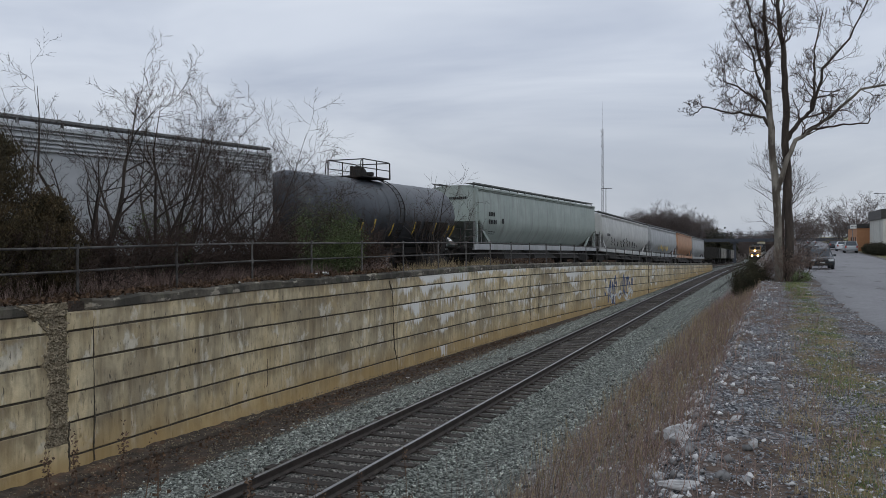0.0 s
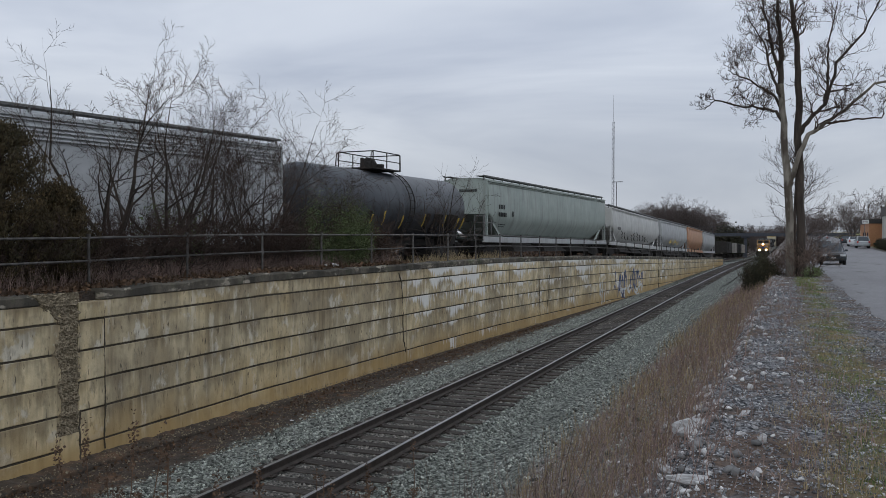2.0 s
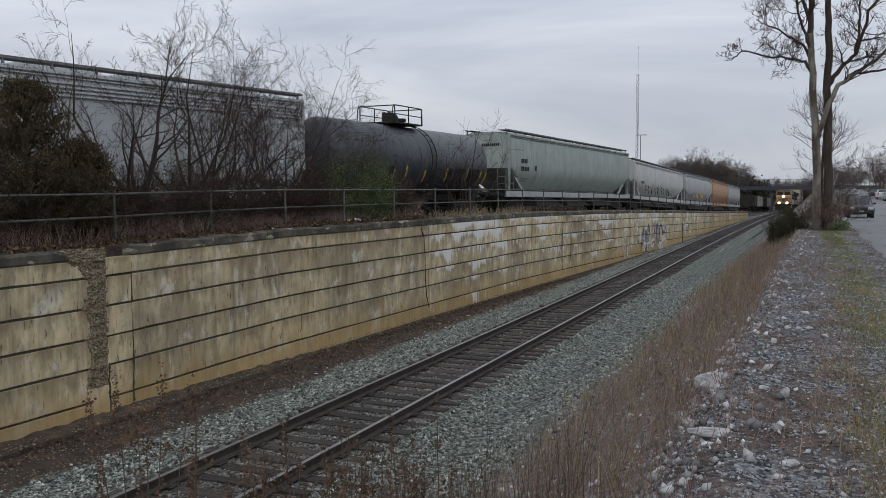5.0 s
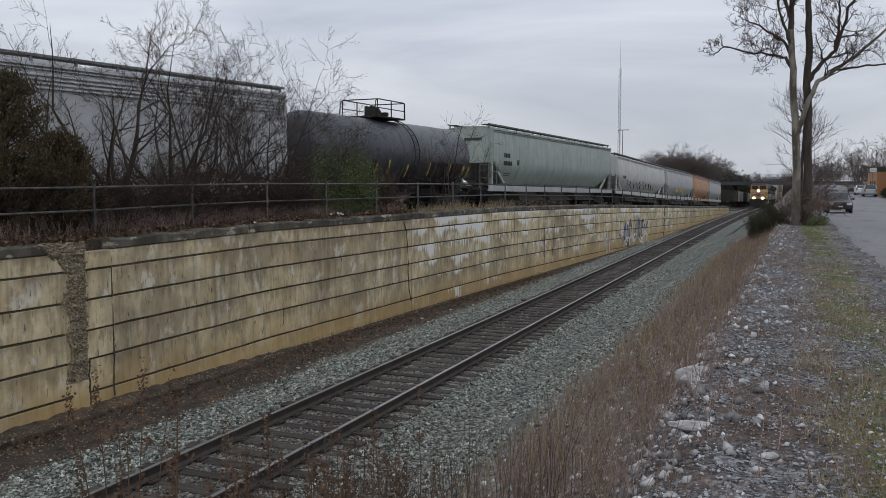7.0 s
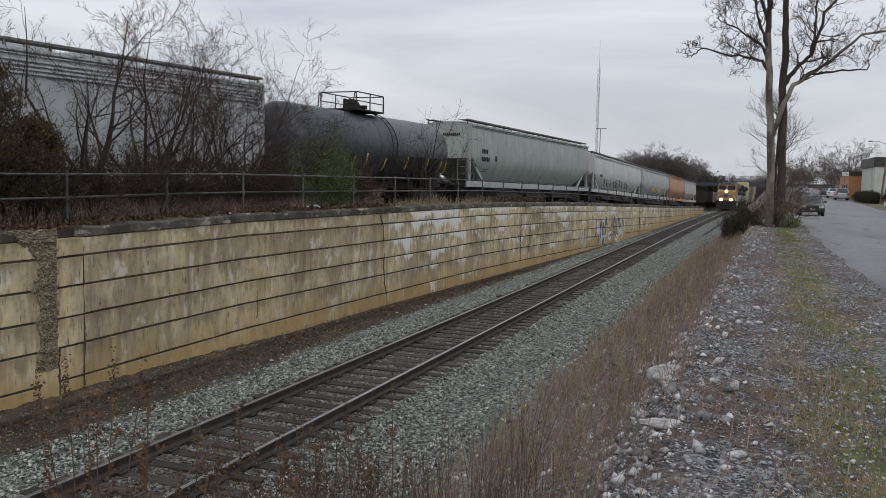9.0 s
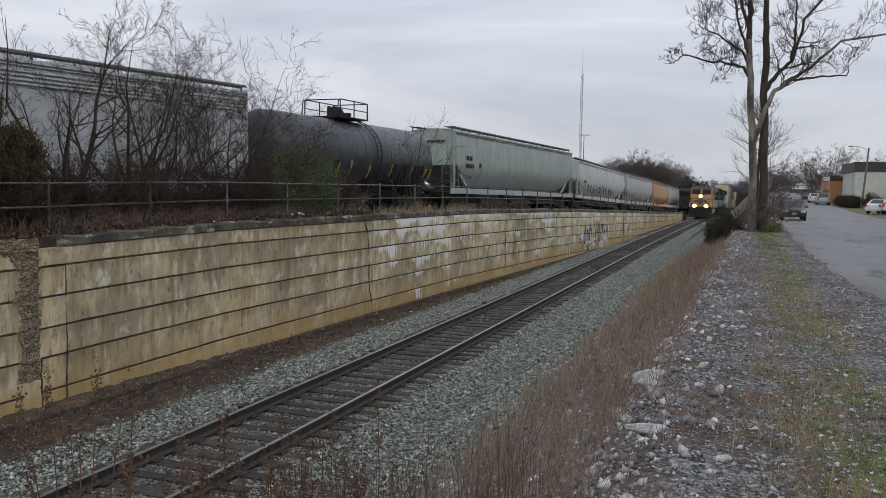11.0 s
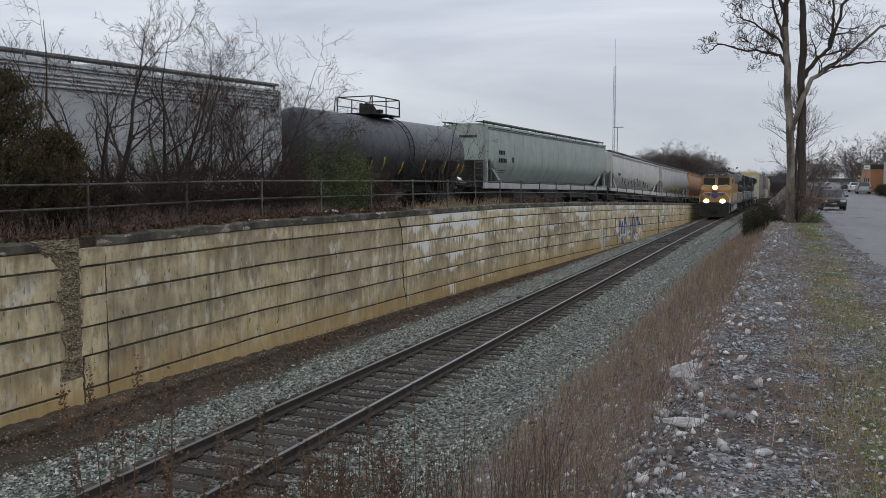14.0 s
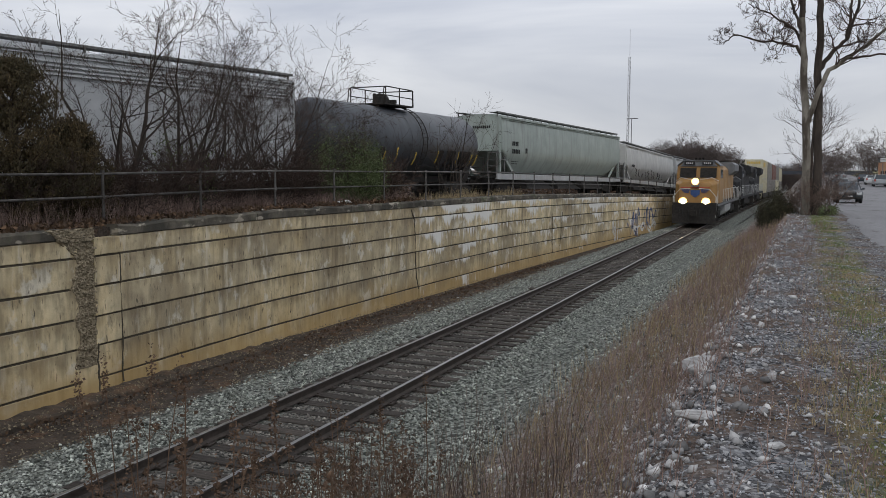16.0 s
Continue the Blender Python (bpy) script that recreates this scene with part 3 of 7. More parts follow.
def ground_material():
    """Soil, ballast, dry bank, gravel shoulder and grass by where they lie across the railway."""
    m = bpy.data.materials.new("ground_cover")
    m.use_nodes = True
    n, l = m.node_tree.nodes, m.node_tree.links
    b = n["Principled BSDF"]
    b.inputs["Roughness"].default_value = 0.96
    co = n.new("ShaderNodeTexCoord")
    sep = n.new("ShaderNodeSeparateXYZ")
    l.new(co.outputs["Object"], sep.inputs[0])

    def tex(size, detail=6.0, rough=0.65):
        t = n.new("ShaderNodeTexNoise")
        t.inputs["Scale"].default_value, t.inputs["Detail"].default_value, t.inputs["Roughness"].default_value = size, detail, rough
        l.new(co.outputs["Object"], t.inputs["Vector"])
        return t.outputs["Fac"]

    def two(fac, low, high, at=(0.35, 0.65)):
        r = n.new("ShaderNodeValToRGB")
        r.color_ramp.elements[0].position, r.color_ramp.elements[0].color = at[0], (*low, 1)
        r.color_ramp.elements[1].position, r.color_ramp.elements[1].color = at[1], (*high, 1)
        l.new(fac, r.inputs[0])
        return r.outputs[0]

    def maths(op, a, c):
        q = n.new("ShaderNodeMath")
        q.operation = op
        for i, s in enumerate((a, c)):
            if isinstance(s, (int, float)):
                q.inputs[i].default_value = s
            else:
                l.new(s, q.inputs[i])
        return q.outputs[0]

    def blend(fac, a, c):
        mx = n.new("ShaderNodeMix")
        mx.data_type = "RGBA"
        l.new(fac, mx.inputs[0])
        l.new(a, mx.inputs[6])
        l.new(c, mx.inputs[7])
        return mx.outputs[2]

    def across(lo, hi):
        r = n.new("ShaderNodeMapRange")
        r.interpolation_type = "SMOOTHSTEP"
        r.inputs["From Min"].default_value, r.inputs["From Max"].default_value = lo, hi
        l.new(wobble, r.inputs["Value"])
        return r.outputs[0]

    def cells(size, low, high, power=1.6):
        """Broken stone: a grey of its own for each cell."""
        t = n.new("ShaderNodeTexVoronoi")
        t.inputs["Scale"].default_value = size
        l.new(co.outputs["Object"], t.inputs["Vector"])
        s = n.new("ShaderNodeSeparateColor")
        l.new(t.outputs["Color"], s.inputs[0])
        return two(maths("POWER", s.outputs[0], power), low, high, (0.0, 1.0)), t.outputs["Distance"]

    wobble = maths("ADD", sep.outputs["X"], maths("MULTIPLY", maths("SUBTRACT", tex(0.7, 4), 0.5), 1.6))
    soil = two(tex(3.5), (0.03, 0.022, 0.016), (0.095, 0.07, 0.052))
    soil = blend(two(tex(1.3, 5), (0, 0, 0), (0.8, 0.8, 0.8), (0.55, 0.66)), soil, two(tex(9), (0.10, 0.05, 0.025), (0.22, 0.12, 0.06)))
    bed, bed_d = cells(19, (0.024, 0.029, 0.023), (0.38, 0.40, 0.35))
    bank = blend(two(tex(2.5), (0.25, 0.25, 0.25), (0.8, 0.8, 0.8)), cells(24, (0.05, 0.045, 0.04), (0.60, 0.56, 0.53), 1.7)[0], two(tex(8), (0.09, 0.068, 0.056), (0.25, 0.195, 0.165)))
    gravel, gravel_d = cells(34, (0.042, 0.043, 0.047), (0.42, 0.42, 0.425), 1.9)
    dirt = two(tex(6), (0.065, 0.043, 0.032), (0.18, 0.125, 0.09))
    gravel = blend(two(tex(1.1, 5), (0, 0, 0), (0.9, 0.9, 0.9), (0.46, 0.56)), gravel, dirt)
    turf = blend(two(tex(1.7, 4), (0, 0, 0), (1, 1, 1), (0.45, 0.60)), two(tex(7), (0.065, 0.09, 0.028), (0.19, 0.21, 0.07)), two(tex(9), (0.16, 0.11, 0.055), (0.33, 0.235, 0.115)))
    verge = blend(two(tex(0.8, 5), (0, 0, 0), (0.95, 0.95, 0.95), (0.42, 0.52)), gravel, turf)
    colour = blend(across(-10.6, -10.2), soil, bed)
    colour = blend(two(maths("ABSOLUTE", maths("ADD", wobble, 7.53), 0.0), (0.8, 0.8, 0.8), (0, 0, 0), (0.75, 1.0)), colour, cells(19, (0.02, 0.018, 0.015), (0.17, 0.155, 0.135))[0])
    colour = blend(across(-3.9, -3.0), colour, bank)
    colour = blend(across(-1.2, -0.7), colour, gravel)
    colour = blend(across(0.2, 0.7), colour, verge)
    colour = blend(across(0.95, 1.35), colour, gravel)
    colour = blend(across(11.2, 12.2), colour, turf)
    l.new(colour, b.inputs["Base Color"])
    bp = n.new("ShaderNodeBump")
    bp.inputs["Strength"].default_value, bp.inputs["Distance"].default_value = 0.9, 0.04
    l.new(maths("ADD", tex(22, 5), maths("MULTIPLY", bed_d, -1.6)), bp.inputs["Height"])
    l.new(bp.outputs[0], b.inputs["Normal"])
    return m


M["ground"] = ground_material()
ground = build_ground().put("ground", "ground", smooth=True)
tagged(ground, "ballast, dark soil and dry weedy gravel bank", "ground", kind="structure")


def build_road():
    ys = np.concatenate([np.arange(-40, 60, 1.0), np.arange(60, 300, 6), np.arange(300, 560, 20)])
    rows = []
    for y in ys:
        ragged = 0.14 * noise.noise((0, y * 0.5, 2)) + 0.08 * noise.noise((0, y * 2.1, 5))
        e = float(np.interp(y, [-40, 5, 13, 20, 28, 44, 70, 110], [3.6, 2.7, 2.1, 1.75, 1.62, 1.6, 1.55, 1.5])) + ragged
        z = float(road_z(y))
        xs = [e, e + 0.06, e + 0.7, 3.6, 5.6, 8.2, 10.9, 11.35]
        hs = [-0.05, 0.025, 0.04, 0.06, 0.08, 0.07, 0.045, -0.05]
        rows.append([(x, y, z + h) for x, h in zip(xs, hs)])
    n = len(rows[0])
    f = [(i * n + j, i * n + j + 1, (i + 1) * n + j + 1, (i + 1) * n + j) for i in range(len(ys) - 1) for j in range(n - 1)]
    return Geo().add(np.array(rows).reshape(-1, 3), f)


road = build_road().put("road", "asphalt", smooth=True)
tagged(road, "cracked grey asphalt road with ragged edge", "road", kind="structure")


# ---- railway lines ----
def rail_line(name, xs_of, z_of, offset, y0, y1, label):
    ys = np.concatenate([np.arange(y0, min(y1, 60), 2.0), np.arange(60, y1 + 1, 6.0)]) if y1 > 60 else np.arange(y0, y1, 2.0)
    outline = np.array([(-0.075, -0.172), (0.075, -0.172), (0.07, -0.15), (0.012, -0.125), (0.012, -0.045), (0.037, -0.035), (0.037, -0.004),
                        (-0.037, -0.004), (-0.037, -0.035), (-0.012, -0.045), (-0.012, -0.125), (-0.07, -0.15)])
    head = np.array([(-0.034, -0.006), (0.034, -0.006), (0.030, 0.001), (-0.030, 0.001)])
    r1, r2 = [], []
    for y in ys:
        c = float(xs_of(y)) + offset
        z = float(z_of(y))
        r1.append([(c + a, y, z + h) for a, h in outline])
        r2.append([(c + a, y, z + h) for a, h in head])
    top = thing(name, label, "rail", kind="structure")
    Geo().loft(r1).put("rail_web", "rail", top)
    Geo().loft(r2).put("rail_head", "rail_top", top)
    return top


rail_line("rail", track_x, track_z, -0.755, -8, 420, "rusty running rail with a polished head")
rail_line("rail", track_x, track_z, 0.755, -8, 420, "rusty running rail with a polished head")
rail_line("rail", siding_x, siding_z, -0.755, -8, 330, "dull siding rail under parked freight cars")
rail_line("rail", siding_x, siding_z, 0.755, -8, 330, "dull siding rail under parked freight cars")

track_bed = thing("track_ties", "dark creosoted timber ties set in ballast", "railway ties", kind="structure")
tie_meshes = []
for k in range(5):
    rng = np.random.default_rng(k)
    g = Geo().box((0, 0, -0.1), (2.6, 0.23, 0.2), top=(0.995, 0.9))
    g.v[0] = g.v[0] + rng.normal(0, 0.008, g.v[0].shape)
    tie_meshes.append(g.mesh("tie", "tie"))
rng = np.random.default_rng(11)
far_ties = Geo()
for i in range(560):
    y = -3 + i * 0.53
    c, z = float(track_x(y)), float(track_z(y)) - 0.172 - rng.uniform(0, 0.02)
    if i < 280:
        ob = new("tie", tie_meshes[i % 5])
        ob.matrix_basis = pose(c + rng.normal(0, 0.03), y, z, rng.normal(0, 1.5), rng.normal(0, 0.5), rng.normal(0, 1.2))
        ob.parent = track_bed
    else:
        far_ties.box((c, y, z - 0.1), (2.6, 0.23, 0.2))
far = far_ties.put("tie_row", "tie", track_bed)
tagged(far, kind="stuff")
siding_ties = Geo()
for i in range(300):
    y = 10 + i * 0.6
    siding_ties.box((float(siding_x(y)), y, float(siding_z(y)) - 0.27), (2.5, 0.23, 0.2))
tagged(siding_ties.put("siding_ties", "tie"), "timber ties under the parked cars", "railway ties", kind="stuff")

# tie plates with spikes near the walkable stretch
plate = Geo().box((0, 0, 0), (0.32, 0.19, 0.018)).box((-0.11, 0.05, 0.02), (0.035, 0.035, 0.03)).box((0.11, -0.05, 0.02), (0.035, 0.035, 0.03)).mesh("tie_plate", "rail")
for i in range(70):
    y = 5 + i * 0.53 - 0.0
    j = round((y + 3) / 0.53)
    for off in (-0.755, 0.755):
        ob = new("tie_plate", plate)
        ob.matrix_basis = pose(float(track_x(y)) + off, -3 + j * 0.53, float(track_z(y)) - 0.168)
        ob.parent = track_bed


# ---- retaining wall: courses of cast concrete between open joints ----
JOINTS = [-6.0, 3.5, 11.78, 12.14, 12.80, 26.1, 41.6, 56.4, 73.0, 90.0, 106.0, 123.0, WALL_END]
wall = thing("wall_retaining", "stained tan concrete retaining wall with grooved courses", "retaining wall", kind="structure")


def wall_piece(y0, y1, z0, z1, top_follow0, top_follow1, proud, rng, rag=0.0):
    """A strip of the wall's face; z0 and z1 are measured down from the coping where follow is true."""
    steps = max(3, int((y1 - y0) / 0.5) + 1)
    ys = np.linspace(y0, y1, steps)
    rings = []
    for y in ys:
        w = float(wall_u(y)) + proud
        a = (float(wall_top(y)) + z0) if top_follow0 else float(base_z(y)) + z0
        c = float(wall_top(y)) + z1
        a = min(a, c - 0.02)
        j = 0.008 * noise.noise((y * 1.7, z1, 1))
        a += 0.010 * noise.noise((y * 2.3, z0, 4)) + 0.006 * noise.noise((y * 9, z0, 4))
        rings.append([(w - 0.22, y, a), (w - 0.006 + j, y, a), (w + j, y, a + 0.012), (w + j + 0.004, y, (a + c) / 2), (w + j, y, c - 0.012), (w - 0.006 + j, y, c), (w - 0.22, y, c)])
    return Geo().loft(rings)


COURSES = [(-0.315, -0.0), (-0.885, -0.36), (-1.465, -0.93), (-2.025, -1.51), (-2.665, -2.07), (None, -2.71)]
rng = np.random.default_rng(5)
for s in range(len(JOINTS) - 1):
    y0, y1 = JOINTS[s] + 0.012, JOINTS[s + 1] - 0.012
    if (JOINTS[s], JOINTS[s + 1]) == (11.78, 12.14):
        continue
    for lo, hi in COURSES:
        lowest = float(wall_top((y0 + y1) / 2)) + hi - float(base_z((y0 + y1) / 2))
        if lowest < -0.1:
            continue
        proud = rng.normal(0, 0.006) + (0.03 if 12.1 < y0 < 12.2 and hi > -2 else 0)
        pieces = 1
        for q in range(pieces):
            g = wall_piece(y0 + (y1 - y0) * q / pieces, y0 + (y1 - y0) * (q + 1) / pieces, -0.5 if lo is None else lo, hi, lo is not None, True, proud + rng.normal(0, 0.002), rng)
            g.put("panel", "concrete", wall, smooth=False)
core = Geo()
ys = np.arange(-6, WALL_END + 0.1, 1.0)
rings = [[(float(wall_u(y)) - 0.45, y, -1.2), (float(wall_u(y)) - 0.03, y, -1.2), (float(wall_u(y)) - 0.03, y, float(wall_top(y)) - 0.01), (float(wall_u(y)) - 0.45, y, float(wall_top(y)) - 0.01)] for y in ys]
core.loft(rings).put("wall_core", "groove", wall, "dark recess behind the course grooves")
# broken strip filled with loose aggregate
def broken_edge(z):
    return 12.19 + 0.05 * noise.noise((z * 1.6, 4, 0)) + 0.05 * noise.noise((z * 4, 4, 0)) + 0.025 * noise.noise((z * 13, 4, 0))


rub = Geo()
zs = np.linspace(-0.4, 2.90, 140)
cols = 22
verts = []
for i, z in enumerate(zs):
    a = 11.70 - 0.16 * noise.noise((z * 1.9, 0, 0)) - 0.09 * noise.noise((z * 7, 3, 0)) - 0.03 * noise.noise((z * 19, 3, 0))
    c = broken_edge(z)
    if z > 2.3:
        a -= 0.95 * (z - 2.3)
    a = min(a, 11.76)
    for j in range(cols):
        y = a + (c - a) * j / (cols - 1)
        inner = 0 if j in (0, cols - 1) else 1
        verts.append((float(wall_u(y)) + (0.02 if z < 2.66 else 0.06) * inner - 0.035 * (1 - inner) + inner * (0.045 * noise.noise((z * 7, y * 7, 1)) + 0.02 * noise.noise((z * 23, y * 23, 1)) + rng.normal(0, 0.014)), y, z))
def strip_faces(lo, hi):
    return [(i * cols + j, i * cols + j + 1, (i + 1) * cols + j + 1, (i + 1) * cols + j) for i in range(lo, hi) for j in range(cols - 1)]


rub.add(verts, strip_faces(28, len(zs) - 1))
rub.put("broken_strip", "rubble", wall, "crumbled strip of exposed aggregate")
flat = [(float(wall_u(v[1])) + (0.012 if 0 < k % cols < cols - 1 else -0.03), v[1], v[2]) for k, v in enumerate(verts)]
Geo().add(flat, strip_faces(0, 28)).put("patched_strip", "concrete", wall, "smooth patched strip below the broken part")
# coping slabs
for s in range(len(JOINTS) - 1):
    a, c = JOINTS[s], JOINTS[s + 1]
    if c - a < 2:
        continue
    k = max(1, round((c - a) / 5))
    for q in range(k):
        y0, y1 = a + (c - a) * q / k + 0.01, a + (c - a) * (q + 1) / k - 0.01
        rings = []
        for y in np.linspace(y0, y1, 36):
            w, t = float(wall_u(y)), float(wall_top(y)) + 0.012
            h = 0.20 + 0.05 * noise.noise((y * 1.3, 0, 3)) + 0.03 * noise.noise((y * 5, 0, 3))
            o = 0.012 + 0.03 * noise.noise((y * 2.3, 1, 3)) + 0.015 * noise.noise((y * 8, 1, 3))
            rings.append([(w - 0.55, y, t), (w + o - 0.015, y, t), (w + o, y, t + 0.02), (w + o, y, t + h - 0.04), (w + o - 0.04, y, t + h), (w - 0.55, y, t + h - 0.01)])
        Geo().loft(rings).put("coping", "cap", wall)
# cracks beside the joints
def crack(points, width):
    q = np.array(points)
    k = np.linspace(0, len(q) - 1, len(q) * 7)
    y, z = (np.interp(k, range(len(q)), q[:, c]) for c in (0, 1))
    y = y + np.array([0.035 * noise.noise((a * 2.6, b, 21)) + 0.02 * noise.noise((a * 9, b, 22)) for a, b in zip(z, y)])
    w = width * np.array([0.65 + 0.6 * noise.noise((a * 4, b, 23)) for a, b in zip(z, y)])
    p = np.stack([wall_u(y) + 0.002, y, z], 1)
    Geo().tube(p, np.clip(w, 0.005, None), 5).put("crack", "groove", wall)


crack([(25.55, 2.7), (25.75, 2.35), (25.8, 1.9), (25.85, 1.4), (25.87, 0.9), (25.92, 0.4), (26.0, 0.2), (26.08, 0.0)], 0.03)
edge = [(broken_edge(z), z) for z in np.linspace(2.62, -0.3, 60)]
Geo().tube([(float(wall_u(y)) + 0.006, y, z) for y, z in edge], [0.02 + 0.012 * noise.noise((z * 5, 0, 30)) for y, z in edge], 5).put("crack", "groove", wall)
crack([(41.0, 2.3), (40.95, 1.6), (40.9, 0.9), (40.95, 0.2), (41.1, -0.2)], 0.03)
crack([(42.6, 1.9), (42.5, 1.2), (42.3, 0.6), (42.2, 0.2)], 0.022)
crack([(12.81, 2.5), (12.82, 1.7), (12.83, 1.0), (12.81, 0.4), (12.81, -0.2)], 0.022)
crack([(18.6, 1.0), (18.62, 0.6), (18.55, 0.3)], 0.014)
crack([(73.0, 1.9), (73.0, 0.6), (73.0, -0.5)], 0.07)

# old kerb of broken footing at the wall's foot
kerb = Geo()
rings = []
for y in np.linspace(6, 20.5, 110):
    w = float(wall_u(y)) + 0.5 + 0.09 * noise.noise((y * 1.5, 2, 2)) + 0.05 * noise.noise((y * 5, 2, 2)) - 0.4 * np.clip((y - 16) / 4.5, 0, 1)
    z = -0.27 - 0.08 * np.clip((y - 15) / 5, 0, 1) + 0.05 * noise.noise((y * 3, 0, 0))
    rings.append([(w - 0.5, y, z - 0.4), (w + 0.03, y, z - 0.4), (w + 0.02, y, z - 0.03), (w - 0.01, y, z), (w - 0.5, y, z + 0.03)])
kerb.loft(rings)
tagged(kerb.put("footing_ledge", "soil"), "crumbling dark footing ledge along the wall", "footing", kind="structure")

# ---- pipe railing on the wall ----
fence = thing("pipe_railing", "weathered two-rail pipe railing on top of the retaining wall", "railing")
post_ys = [float(y) for y in 13.03 + 2.9 * np.arange(-4, 32)]


def fence_at(y):
    return float(wall_u(y)) - 0.6 + 0.25 * np.clip((y - 22) / 8, 0, 1), float(wall_top(y)) + 0.2


for k, y in enumerate(post_ys):
    x, z = fence_at(y)
    h = 1.04 if y < 60 else 1.0
    lean = 0.02 * noise.noise((y, 5, 5))
    g = Geo().tube([(x, y, z - 0.3), (x + lean, y, z + h)], [0.028, 0.028], 8)
    g.tube([(x + lean, y, z + h - 0.06), (x + lean, y, z + h + 0.035)], [0.045, 0.04], 8)
    g.tube([(x + lean * 0.5, y, z + 0.49), (x + lean * 0.5, y, z + 0.59)], [0.042, 0.042], 8)
    g.put("post", "pipe", fence)
for h, name in ((1.0, "top_rail"), (0.54, "mid_rail")):
    path = [(fence_at(y)[0], y, fence_at(y)[1] + h + 0.012 * noise.noise((y, h, 9))) for y in post_ys]
    for a in range(0, len(path) - 1, 5):
        seg = path[a:a + 6]
        if len(seg) > 1:
            Geo().tube(seg, [0.024] * len(seg), 8).put(name, "pipe", fence, smooth=True)


# ---- freight cars ----
def bars(g, x, y, z, w, h, n, facing, gap=0.35, rng=None):
    """A line of plain bars that stands for unreadable lettering, on a side facing +x or -y."""
    step = w / n
    for i in range(n):
        if facing == "x":
            g.box((x, y + (i + 0.5) * step, z), (0.006, step * (1 - gap), h))
        else:
            g.box((x + (i + 0.5) * step, y, z), (step * (1 - gap), 0.006, h))
    return g


def truck(parent, y, name="truck"):
    """A two-axle truck: side frames, bolster, springs and four wheels."""
    t = Geo()
    for sx in (-1, 1):
        x = sx * 1.0
        t.prism([(-1.25, 0.38), (-1.25, 0.62), (-0.85, 0.72), (-0.45, 0.88), (0.45, 0.88), (0.85, 0.72), (1.25, 0.62), (1.25, 0.38), (0.95, 0.38), (0.5, 0.3), (-0.5, 0.3), (-0.95, 0.38)],
                x - 0.07, x + 0.07)
        for k in (-0.12, 0.12):
            t.tube([(x, k, 0.36), (x, k, 0.62)], [0.07, 0.07], 8)
    t.box((0, 0, 0.72), (2.1, 0.4, 0.3))
    t.v = [a + np.array((0, y, 0)) for a in t.v]
    frame_ob = t.put(name, "under", parent, "sooty cast-steel truck frame")
    for ya in (-0.88, 0.88):
        w = Geo().rod((-0.85, y + ya, 0.46), (0.85, y + ya, 0.46), 0.07, 8)
        for sx in (-1, 1):
            w.wheel((sx * 0.77, y + ya, 0.46), 0.46, 0.13, 24)
            w.wheel((sx * 0.70, y + ya, 0.46), 0.485, 0.03, 24)
        w.put("wheelset", "under", frame_ob)


def coupler(parent, y, s):
    Geo().box((0, y + s * 0.25, 0.88), (0.25, 0.7, 0.22)).box((0.05, y + s * 0.62, 0.88), (0.34, 0.2, 0.3)).put("coupler", "under", parent)


